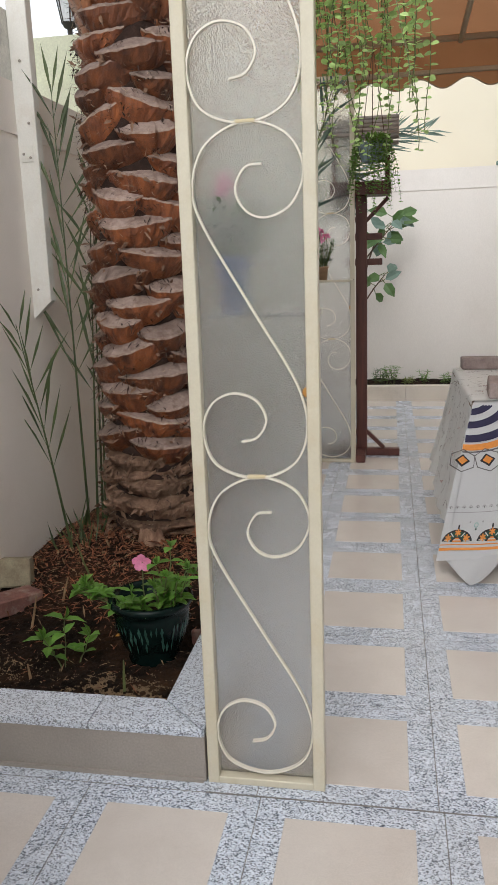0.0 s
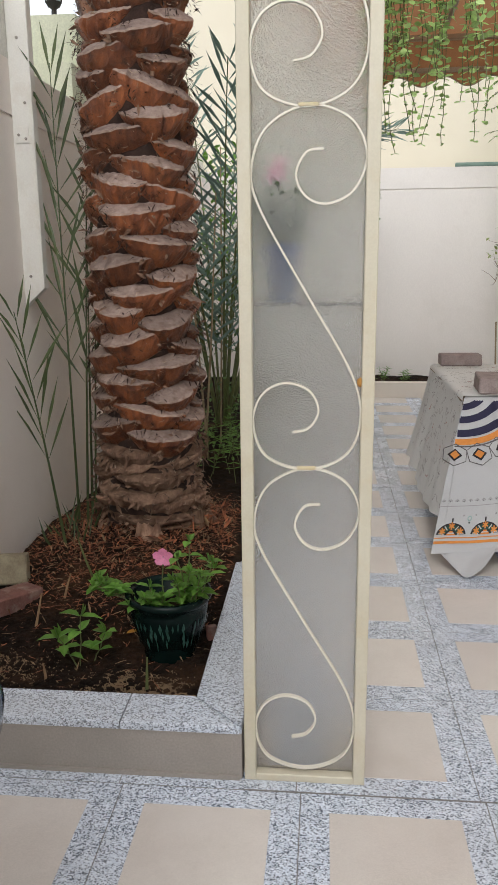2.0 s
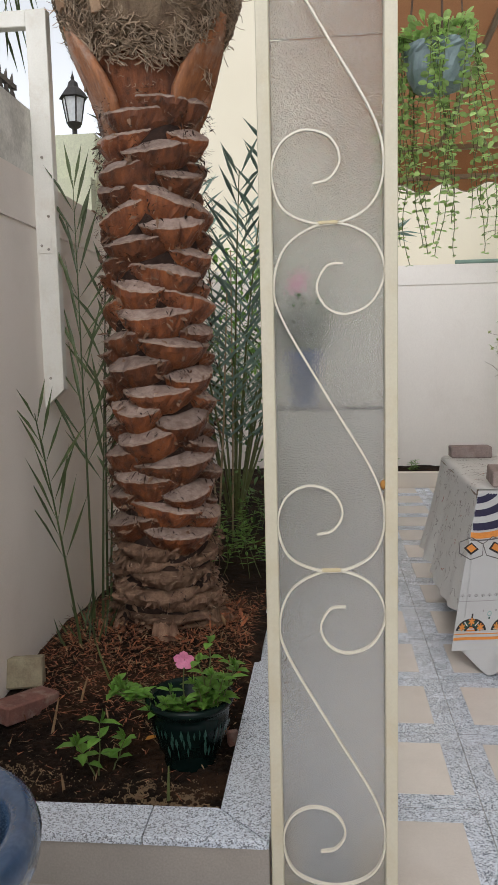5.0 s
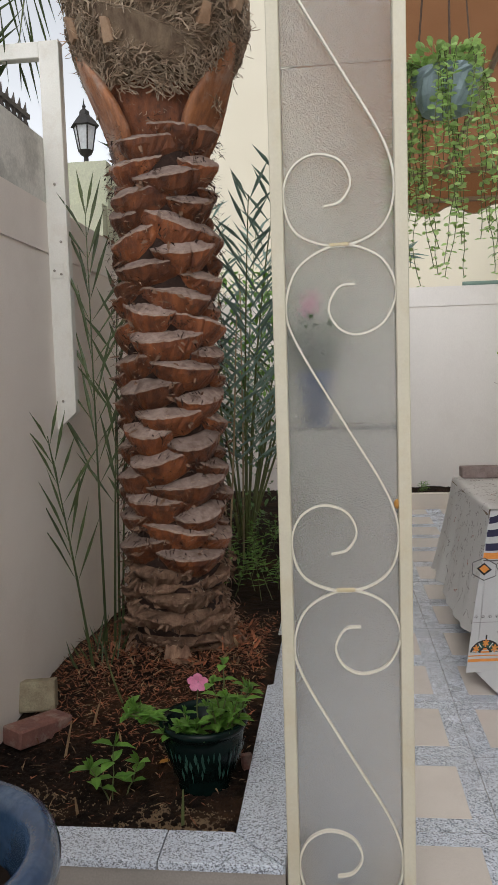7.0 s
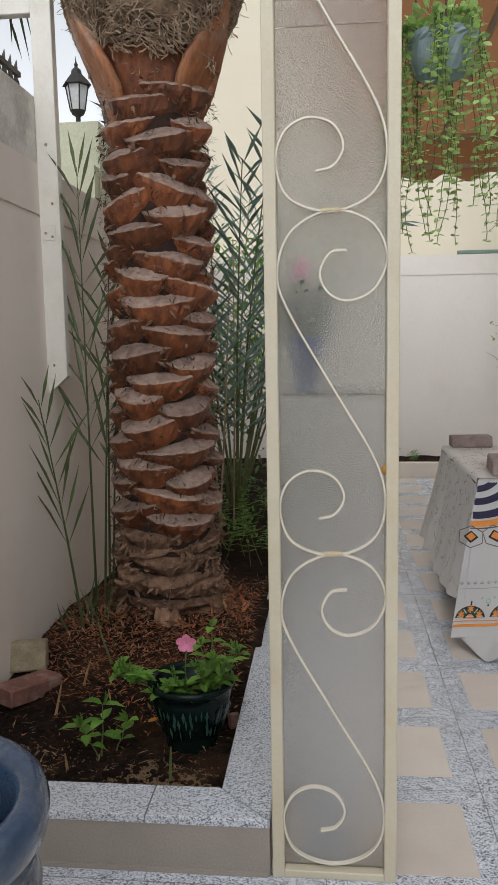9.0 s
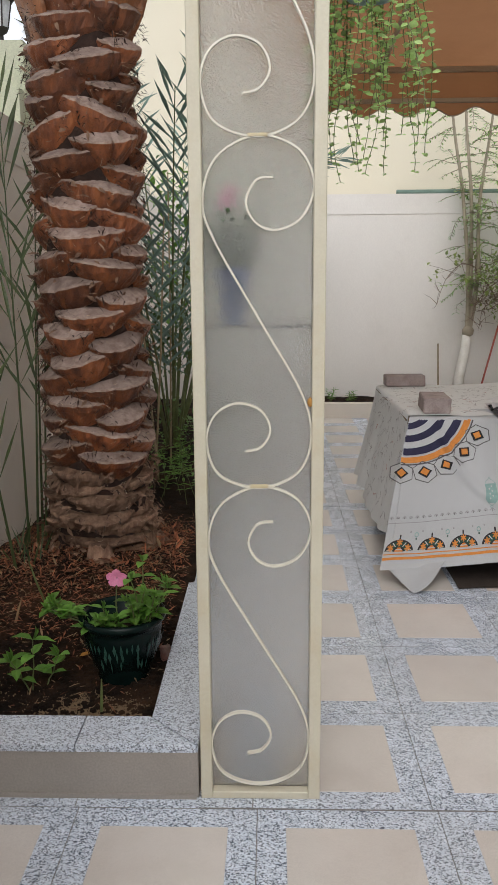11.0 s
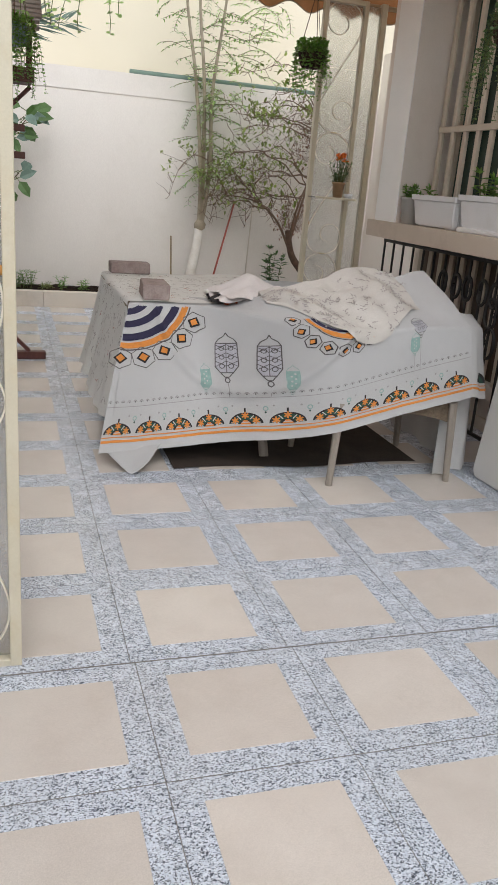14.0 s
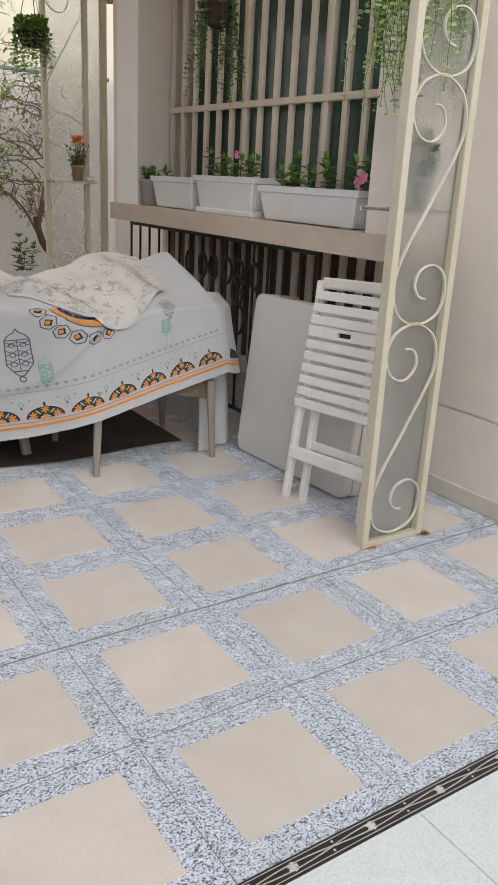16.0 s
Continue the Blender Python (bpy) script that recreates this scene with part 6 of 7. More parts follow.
class Print:
    """Flat motifs laid on the cloth, by colour; points are x along the front, d up from the hem."""

    def __init__(self, on):
        self.g, self.on = {}, on

    def lay(self, x, d, lift=0.0022):
        p = self.on(x, d)
        n = (self.on(x + 0.004, d) - p).cross(self.on(x, d + 0.004) - p).normalized()
        return p + n * lift

    def poly(self, mat, pts, lift=0.0022):
        self.g.setdefault(mat, Geo()).add([self.lay(x, d, lift) for x, d in pts], [tuple(range(len(pts)))])

    def line(self, mat, pts, w, lift=0.0026):
        for (x0, d0), (x1, d1) in zip(pts, pts[1:]):
            n = max(1, int(math.hypot(x1 - x0, d1 - d0) / 0.03))
            L = math.hypot(x1 - x0, d1 - d0) or 1
            ox, od = -(d1 - d0) / L * w / 2, (x1 - x0) / L * w / 2
            for k in range(n):
                a, b = k / n, (k + 1) / n
                ax, ad, bx, bd = x0 + (x1 - x0) * a, d0 + (d1 - d0) * a, x0 + (x1 - x0) * b, d0 + (d1 - d0) * b
                self.poly(mat, [(ax - ox, ad - od), (bx - ox, bd - od), (bx + ox, bd + od), (ax + ox, ad + od)], lift)

    def ring(self, mat, cx, cd, r0, r1, a0=0.0, a1=360.0, keep=None, sq=1.0):
        n = max(3, int((a1 - a0) / 9))
        for k in range(n):
            b0, b1 = radians(a0 + (a1 - a0) * k / n), radians(a0 + (a1 - a0) * (k + 1) / n)
            q = [(cx + r * math.cos(b), cd + sq * r * math.sin(b)) for r, b in ((r0, b0), (r1, b0), (r1, b1), (r0, b1))]
            if keep is None or all(keep(*p) for p in q):
                self.poly(mat, q)

    def dot(self, mat, x, d, r, n=8, lift=0.003):
        self.poly(mat, [(x + r * math.cos(6.283 * k / n), d + r * math.sin(6.283 * k / n)) for k in range(n)], lift)

    def lantern(self, x, d, s, mat, thin, cord, fill=None, wx=1.0, tint=None):
        body = [(-0.5, 0.62), (-0.55, -0.35), (-0.3, -0.62), (0.3, -0.62), (0.55, -0.35), (0.5, 0.62)]
        P = lambda a, b: (x + a * s * 0.80 * wx, d + b * s)
        for k in range(8 if (fill or tint) else 0):
            b0, b1 = -0.62 + 1.24 * k / 8, -0.62 + 1.24 * (k + 1) / 8
            half = lambda b: 0.3 + 0.25 * min(1, (b + 0.62) / 0.27) - 0.05 * max(0, (b + 0.35) / 0.97)
            for m in range(4):
                a0, a1 = -1 + m * 0.5, -0.5 + m * 0.5
                self.poly(fill or tint, [P(a0 * half(b0), b0), P(a1 * half(b0), b0), P(a1 * half(b1), b1), P(a0 * half(b1), b1)], 0.0014)
        self.line(mat, [P(*p) for p in body + body[:1]], thin)
        self.line(mat, [P(-0.5, 0.62), P(-0.36, 0.8), P(-0.1, 0.93), P(0, 1.08), P(0.1, 0.93), P(0.36, 0.8), P(0.5, 0.62)], thin)
        self.line(mat, [P(-0.3, -0.62), P(-0.1, -0.80), P(0.1, -0.80), P(0.3, -0.62)], thin)
        if not fill:
            for i in range(2):
                for j in range(3):
                    self.ring(mat, x + (i - 0.5) * s * 0.34, d + (j - 0.9) * s * 0.38, s * 0.075, s * 0.075 + thin * 0.8)
            for b in (-0.35, 0.0, 0.35):
                self.line(mat, [P(-0.52, b), P(0, b + 0.22), P(0.52, b)], thin * 0.7)
                self.line(mat, [P(-0.52, b + 0.22), P(0, b), P(0.52, b + 0.22)], thin * 0.7)
            self.line(mat, [P(0, -0.62), P(0, 0.62)], thin * 0.7)
        else:
            for b in (-0.3, 0.0, 0.3):
                self.dot(M_CLOTH, x - s * 0.1, d + b * s, s * 0.06)
                self.dot(M_CLOTH, x + s * 0.1, d + (b + 0.15) * s, s * 0.06)
        self.ring(mat, x, d - s * 0.92, s * 0.07, s * 0.07 + thin)
        self.line(M_GREYPRINT, [P(0, -1.0), (x + 0.004, cord)], thin * 0.8)


def border(pr, xa, xb, first=0.0):
    """Hem bands and the row of half medallions."""
    xs = [xa + (xb - xa) * i / 60 for i in range(61)]
    for d, w, mat in ((0.040, 0.010, M_ORANGEPRINT), (0.056, 0.004, M_ORANGEPRINT), (0.176, 0.0025, M_GREYPRINT)):
        pr.line(mat, [(x, d) for x in xs], w)
    x, i = xa + 0.068 + first, 0
    while x < xb - 0.06:
        c = 0.066
        pr.ring(M_GREENPRINT, x, c, 0.024, 0.054, 4, 176, None, 0.72)
        pr.ring(M_BLACKPRINT, x, c, 0.054, 0.064, 4, 176, None, 0.72)
        for a in (10, 57, 123, 170):
            pr.line(M_CLOTH, [(x + 0.030 * math.cos(radians(a)), c + 0.0216 * math.sin(radians(a))), (x + 0.056 * math.cos(radians(a)), c + 0.040 * math.sin(radians(a)))], 0.004, 0.0032)
        pr.ring(M_BLACKPRINT, x, c, 0.018, 0.026, 0, 180, None, 0.72)
        for a in (25, 90, 155):
            ax, ad = x + 0.043 * math.cos(radians(a)), c + 0.034 * math.sin(radians(a))
            for k in range(3):
                b = radians(a + 60 * (k - 1))
                pr.line(M_ORANGEPRINT, [(ax - 0.014 * math.cos(b), ad - 0.014 * math.sin(b)), (ax + 0.014 * math.cos(b), ad + 0.014 * math.sin(b))], 0.006, 0.0036)
        for dd in (0.002, 0.012):
            pr.line(M_ORANGEPRINT, [(x - 0.02 + dd, c + dd), (x + 0.02 - dd, c + dd)], 0.006, 0.0034)
        pr.line(M_BLACKPRINT, [(x, c + 0.044), (x, c + 0.064)], 0.007)
        mid = x + 0.0735
        if mid < xb - 0.02:
            pr.ring(M_TEAL, mid, 0.128, 0.006, 0.010)
            pr.dot(M_GREENPRINT, mid, 0.112, 0.004)
            pr.dot(M_GREYPRINT, mid - 0.028, 0.140, 0.004)
            pr.dot(M_GREYPRINT, mid + 0.028, 0.140, 0.004)
        x += 0.147
    x = xa + 0.012
    while x < xb - 0.01:
        pr.ring(M_GREYPRINT, x, 0.193, 0.006, 0.0095, 0, 180)
        pr.dot(M_INK, x, 0.194, 0.003)
        x += 0.031


pr = Print(cloth)
border(pr, X0 + 0.002, X1 - 0.002)
pr.lantern(0.670, 0.342, 0.102, M_INK, 0.0040, 0.18, None, 1.0, M_LAVENDER)
pr.lantern(0.818, 0.328, 0.102, M_INK, 0.0040, 0.18, None, 0.92, M_LAVENDER)
pr.lantern(0.578, 0.262, 0.058, M_TEAL, 0.002, 0.18, M_TEAL)
pr.lantern(0.890, 0.245, 0.060, M_TEAL, 0.002, 0.18, M_TEAL, 0.85)
pr.lantern(1.425, 0.375, 0.060, M_INK, 0.0025, 0.18, None, 1.25, M_LAVENDER)
pr.lantern(1.398, 0.290, 0.048, M_TEAL, 0.002, 0.18, M_TEAL, 1.1)


def on_slope(x, z):
    """From a point of the hanging front to the cloth's own coordinates."""
    d = z - hem_z(min(x, 0.6))
    return ((x - 0.308 * d) / (1 - 0.54 * d) if x < 0.57 else x), d


def medallion(cx, cd, a0, a1, keep, scale=1.0, warp=lambda x, d: (x, d), hexes=0.232):
    def arc(mat, r0, r1):
        n = int((a1 - a0) / 1.5)
        for k in range(n):
            b0, b1 = radians(a0 + (a1 - a0) * k / n), radians(a0 + (a1 - a0) * (k + 1) / n)
            q = [warp(cx + r * scale * math.cos(b), cd + r * scale * math.sin(b)) for r, b in ((r0, b0), (r1, b0), (r1, b1), (r0, b1))]
            if all(keep(*p) for p in q):
                pr.poly(mat, q)
    for r0, r1, mat in ((0.012, 0.030, M_NAVY), (0.050, 0.070, M_NAVY), (0.089, 0.110, M_NAVY), (0.130, 0.152, M_NAVY), (0.158, 0.176, M_ORANGEPRINT), (0.179, 0.183, M_INK)):
        for k in range(4):
            arc(mat, r0 + (r1 - r0) * k / 4, r0 + (r1 - r0) * (k + 1) / 4)
    a = a0 + 4
    while a <= a1:
        hx, hd = cx + hexes * scale * math.cos(radians(a)), cd + hexes * scale * math.sin(radians(a))
        if keep(*warp(hx, hd)):
            s = 0.033 * scale
            ngon = lambda r, n: [warp(hx + r * math.cos(radians(a + 360 * k / n)), hd + r * math.sin(radians(a + 360 * k / n))) for k in range(n + 1)]
            pr.line(M_INK, ngon(s, 6), 0.0038)
            pr.poly(M_BLACKPRINT, ngon(0.019 * scale, 4)[:4], 0.0030)
            pr.poly(M_ORANGEPRINT, ngon(0.0125 * scale, 4)[:4], 0.0085)
        a += 17


inside = lambda x, d: X0 < x < X1 - 0.005 and 0.02 < d < top_d(x) - 0.01
front_only = lambda x, d: X0 < x < 0.9 and 0.02 < d < crest(x)[0] - eased_hem(x) - 0.004
medallion(0.225, 0.735, -100, 30, front_only, 1.38, lambda x, z: on_slope(0.225 + (x - 0.225) * 1.25, z), 0.207)
medallion(1.09, 0.55, -170, 10, inside, 0.87)
prf = Print(lambda x, d: flap(min(1.0, max(0.0, x)), min(1.0, max(0.0, d / 0.40))))
for d, w, mat in ((0.040, 0.010, M_ORANGEPRINT), (0.056, 0.004, M_ORANGEPRINT)):
    prf.line(mat, [(i / 10, d) for i in range(11)], w)
for r0, r1, mat in ((0.0, 0.03, M_GREENPRINT), (0.03, 0.045, M_BLACKPRINT)):
    for k in range(10):
        b0, b1 = radians(18 * k), radians(18 * k + 18)
        prf.poly(mat, [(0.5 + r / 0.13 * math.cos(b), 0.068 + r * math.sin(b)) for r, b in ((r0, b0), (r1, b0), (r1, b1), (r0, b1))])
for q in (pr, prf):
    for mat, gg in q.g.items():
        tagged(part("print_" + mat.name.replace("_print", "").replace("white_printed_cotton", "white"), gg, mat, pc), kind="stuff")

# ivory sprig cloth over the tabletop and its side
sc = thing("sprig_tablecloth", (0, 0, 0), "ivory cotton cloth with small grey flower sprigs", "tablecloth")


def sprig(u, v):
    """u across from the hanging side to the chair side, v from front to back."""
    y = 1.852 + v * 1.10
    s = u * 1.40
    drop = 0.555 + 0.02 * math.sin(v * 6) - 0.05 * (1 - v) ** 2
    if s < drop:
        e = drop - s
        q = e / drop
        return Vector((0.232 - (0.10 + 0.03 * v) * q ** 1.2 + 0.016 * math.sin(v * 14 + 2 * math.sin(v * 9)) * q - 0.006 * math.sin(v * 47) * q * q, y - 0.30 * q * (1 - v) ** 2 + 0.05 * v * q, 0.680 - e))
    e = s - drop
    return Vector((0.232 + e, y, 0.686 + 0.004 * noise.noise((e * 9, y * 9, 0)) + 0.004 * noise.noise((e * 4, y * 3, 5)) + 0.012 * step(0.45, 0.8, e)))


part("cloth", Geo().grid(sprig, 80, 80), M_CLOTH_B, sc, smooth=True)
part("front_return", Geo().grid(lambda u, v: sprig((1 - v) * 0.50 / 1.40, 0) + Vector((0.02 + 0.34 * u, 0.045 + 0.004 * math.sin(u * 14 + v * 3) * v, 0)), 20, 16), M_CLOTH_B, sc, smooth=True)


def mound_cut(u, v):
    """The part thrown over the chair's back: it follows the printed cloth a finger's breadth above it."""
    x = 0.84 + u * 0.66
    high = crest(x)[0] - hem_z(x)
    lo = high + 0.16 - 0.26 * math.sin(min(1.0, u * 1.05) * math.pi) ** 1.5 * (0.55 + 0.45 * u)
    hi = top_d(x) + 0.03
    d = lo + v * (hi - lo)
    p = cloth(x, d)
    n = (cloth(x + 0.01, d) - p).cross(cloth(x, d + 0.01) - p).normalized()
    puff = 0.010 + 0.018 * math.sin(math.pi * min(1, v * 1.2)) * math.sin(math.pi * u) + 0.006 * noise.noise((x * 16, d * 14, 4.0)) + 0.006 * math.sin(x * 34 + d * 20)
    return p + n * max(0.006, puff)


# same cotton as the tabletop, darkened in colour against the stronger light here
part("thrown_part", Geo().grid(mound_cut, 70, 50), M_CLOTH_D, sc, smooth=True)
part("thrown_back", Geo().grid(lambda u, v: mound_cut(u, 1.0) + Vector((0, 0.05 * v, -0.16 * v)), 30, 6), M_CLOTH_D, sc, smooth=True)


def sprigs(on, count, seed, n_print):
    r0 = random.Random(seed)
    g = Geo()
    for i in range(count):
        u, v = r0.uniform(0.03, 0.96), r0.uniform(0.04, 0.90)
        a = r0.uniform(0, 6.283)
        p = on(u, v)
        du, dv = (on(min(1, u + 0.01), v) - p), (on(u, min(1, v + 0.01)) - p)
        if du.length < 1e-5 or dv.length < 1e-5:
            continue
        n = du.cross(dv).normalized()
        if n.z < 0 and abs(n.z) > 0.3:
            n = -n
        if n.x > 0.5:
            n = -n
        t = (du.normalized() * math.cos(a) + dv.normalized() * math.sin(a)).normalized()
        for k in range(4):
            q = p + n * 0.0042 + t * 0.010 * k
            w = (t + n.cross(t) * r0.uniform(-1.2, 1.2)).normalized()
            g.blade(q, w, n, r0.uniform(0.012, 0.020), r0.uniform(0.004, 0.008), 0.0, 0.0)
    return g


tagged(part("sprig_print", sprigs(sprig, 420, 5, 0), M_SPRIG, sc, "small grey sprig print"), kind="stuff")
tagged(part("sprig_print", sprigs(mound_cut, 150, 7, 0), M_SPRIG, sc, "small grey sprig print"), kind="stuff")
tagged(part("sprig_print", sprigs(sprig, 30, 9, 0), M_REDPRINT, sc, "red bud print"), kind="stuff")
# plain white lining cloth showing below the print
lc = thing("lining_cloth", (0, 0, 0), "plain white under-cloth trailing on the floor", "tablecloth")
part("front_corner", Geo().grid(lambda u, v: Vector((0.115 + 0.27 * u + 0.02 * math.sin(v * 5), 1.545 - 0.175 * v * math.sin(u * 3.1), 0.115 - v * (0.112 * max(0.0, 1 - abs(u - 0.38) / 0.62) + 0.0))), 20, 12), M_CLOTH, lc, smooth=True)
part("rear_fold", Geo().grid(lambda u, v: Vector((1.60 + 0.23 * u + 0.03 * v * (u - 0.3), 1.25 + 0.12 * u + 0.02 * math.sin(u * 14) - 0.02 * v, 0.47 - 0.463 * v)), 24, 20), M_LINING, lc, smooth=True)

# opaque drops added at back and side to keep light from under the table
part("back_drop", Geo().grid(lambda u, v: Vector((0.24 + 1.55 * u, 2.965 + 0.02 * math.sin(u * 40) * v, 0.672 - 0.665 * v)), 60, 8), M_LINING, lc, smooth=True)
part("side_drop", Geo().grid(lambda u, v: Vector((1.80 + 0.02 * math.sin(u * 30) * v - 0.02 * (1 - v), 1.42 + 1.54 * u, 0.60 - 0.595 * v)), 50, 8), M_LINING, lc, smooth=True)

# folded towels lying on the table
tw = thing("folded_cloth_pile", (0.865, 1.90, 0.704), "pile of folded pale cloths with red and black edges", "cloth")
for i, (w, dd, z, m, rot) in enumerate(((0.36, 0.24, 0.0, M_REDPRINT, 4), (0.46, 0.24, 0.010, M_BLACKPRINT, -5), (0.44, 0.29, 0.020, M_CLOTH_C, 2), (0.40, 0.32, 0.040, M_CLOTH_C, 12))):
    mt = Matrix.Rotation(radians(rot), 4, "Z")
    part("fold", Geo().grid(lambda u, v: mt @ Vector(((u - 0.5) * w, (v - 0.45) * dd, z + 0.020 * math.sin(math.pi * u) * math.sin(math.pi * v) + 0.020 * noise.noise((u * 5 + i, v * 5, i)) + 0.055 * (i == 3) * math.exp(-((u - 0.45) / 0.25) ** 2 - ((v - 0.6) / 0.3) ** 2) - 0.012 * (1 - min(1, min(u, 1 - u, v, 1 - v) * 12)))), 36, 22),
         m, tw, smooth=True)
brick("brick", pose(0.388, 2.895, 0.690, 0, 0, 2), (0.23, 0.11, 0.064), M_BRICK_GREY, "grey-purple paving brick weighing down the cloth", 4)
brick("brick", pose(0.380, 1.985, 0.690, 0, 0, 86), (0.23, 0.125, 0.072), M_BRICK_GREY, "grey paving brick weighing down the cloth at the table edge", 5)

# ---- folded table, folding chair, iron railing ----
ft = thing("folding_table", pose(1.842, 0.85, 0.003, 0, 6.0, 3.0), "off-white plastic folding table leaning upright on the wall", "folding table")


def rounded(w, h, r, n=6):
    pts = []
    for cx, cz, a0 in ((w / 2 - r, r, -90), (w / 2 - r, h - r, 0), (-w / 2 + r, h - r, 90), (-w / 2 + r, r, 180)):
        for k in range(n + 1):
            a = radians(a0 + 90 * k / n)
            pts.append((cx + r * math.cos(a), cz + r * math.sin(a)))
    return pts


def plate(pts, x0, x1, e=0.006):
    """A rounded plate standing in the yz plane, from x0 to x1, with softened edges."""
    g, n = Geo(), len(pts)
    my, mz = sum(p[0] for p in pts) / n, sum(p[1] for p in pts) / n
    rings = []
    for x, s in ((x0, 1 - e * 3), (x0 + e, 1.0), (x1 - e, 1.0), (x1, 1 - e * 3)):
        rings.append([Vector((x, my + (p[0] - my) * s, mz + (p[1] - mz) * s)) for p in pts])
    vs = [v for r in rings for v in r]
    fs = [tuple(range(n))[::-1], tuple(3 * n + k for k in range(n))]
    for j in range(3):
        fs += [(j * n + k, j * n + (k + 1) % n, (j + 1) * n + (k + 1) % n, (j + 1) * n + k) for k in range(n)]
    return g.add(vs, fs)


part("tabletop", plate(rounded(0.78, 0.765, 0.045), -0.012, 0.033), M_FOLD_TABLE, ft, smooth=False)
part("second_half", plate(rounded(0.78, 0.765, 0.045), 0.042, 0.08), M_FOLD_TABLE, ft)
for s in (-1, 1):
    part("edge_hinge", Geo().box(0.0, 0.07, s * 0.2 - 0.03, s * 0.2 + 0.03, 0.762, 0.775, 0.003), M_STEEL_LEG, ft)
part("foot_bar", Geo().tube([(0.055, -0.30, 0.012), (0.055, 0.30, 0.012)], 0.011, 8), M_BLACK_IRON, ft)

fc2 = thing("folding_chair", pose(1.672, 0.392, 0.004, -2.4, 7.0, 7.0), "white slatted resin folding chair, folded and leaning", "folding chair")
W = 0.205
for s in (-1, 1):
    part("side_rail", Geo().box(0.012, 0.040, s * (W - 0.022) - 0.012, s * (W - 0.022) + 0.012, 0.40, 0.915, 0.004), M_CHAIR, fc2)
    part("front_leg", Geo().box(-0.016, 0.016, -0.014, 0.014, 0, 0.44, 0.004, pose(0.028, s * (W - 0.008) + 0.012 + (0.02 if s > 0 else -0.02), 0.004, 0.0 if s < 0 else 3.0, 0, 0)), M_CHAIR, fc2)
    part("rear_leg", Geo().box(-0.016, 0.016, -0.014, 0.014, 0, 0.46, 0.004, pose(0.062, s * (W - 0.045), 0.0, 0, 1.0, 0)), M_CHAIR, fc2)
part("cross_bar", Geo().box(0.004, 0.034, -W - 0.005, W + 0.02, 0.185, 0.235, 0.005), M_CHAIR, fc2)
part("rear_cross_bar", Geo().box(0.055, 0.075, -W + 0.04, W - 0.04, 0.23, 0.265, 0.004), M_CHAIR, fc2)
nsl = 10
for i in range(nsl):
    z = 0.405 + i * 0.0485
    w = W + 0.012 - 0.0045 * i
    if i == 6:
        for b in ((-w, -0.035, z, z + 0.044), (0.035, w, z, z + 0.044)):
            part("slat", Geo().box(-0.006, 0.014, b[0], b[1], b[2], b[3], 0.003), M_CHAIR, fc2)
        part("slat", Geo().box(-0.006, 0.014, -0.035, 0.035, z, z + 0.012, 0.002), M_CHAIR, fc2)
        part("slat", Geo().box(-0.006, 0.014, -0.035, 0.035, z + 0.030, z + 0.042, 0.002), M_CHAIR, fc2)
    else:
        part("slat", Geo().box(-0.006, 0.014, -w, w, z, z + 0.035, 0.004), M_CHAIR, fc2)
# black plate behind the opening paints the darkness inside the hand slot
part("slot_shade", Geo().box(0.015, 0.017, -0.037, 0.037, 0.405 + 6 * 0.0485 + 0.010, 0.405 + 6 * 0.0485 + 0.032), M_BLACK_IRON, fc2, "dark hand slot")
part("top_rail", Geo().box(0.040, 0.065, -W + 0.01, W - 0.01, 0.885, 0.93, 0.008), M_CHAIR, fc2)

rl = thing("iron_railing", pose(2.02, 0.95, 0.02), "black wrought-iron railing with scrolls leaning under the sill", "railing")
for z in (0.06, 0.94):
    part("rail", Geo().box(-0.008, 0.008, 0.0, 1.95, z, z + 0.018, 0.002), M_BLACK_IRON, rl)
part("foot", Geo().box(-0.008, 0.008, 0.0, 0.02, -0.02, 0.06).box(-0.008, 0.008, 1.93, 1.95, -0.02, 0.06), M_BLACK_IRON, rl)
bar_me = mesh_of("bar", Geo().box(-0.006, 0.006, -0.006, 0.006, 0.07, 0.945, 0.002), M_BLACK_IRON)
for i in range(16):
    part("bar", bar_me, None, rl, at=Matrix.Translation((0, 0.01 + i * 0.1287, 0)))


def c_scroll(cy, cz, r, flip):
    pts = []
    for k in range(26):
        a = radians(-200 + 400 * k / 25)
        q = r * (0.42 + 0.58 * math.sin(math.pi * k / 25))
        pts.append((-0.012, cy + flip * q * math.cos(a) * 0.8, cz + q * 1.15 * math.sin(a)))
    return Geo().tube(pts, 0.0088, 5)


for i in range(6):
    part("scroll", c_scroll(0.50 + i * 0.1287, 0.79, 0.062, 1 if i % 2 else -1), M_BLACK_IRON, rl)
for cz, f in ((0.70, 1), (0.555, -1)):
    part("scroll", c_scroll(0.635, cz, 0.075, f), M_BLACK_IRON, rl)

# ---- window boxes on the sill ----
SILL = 1.095


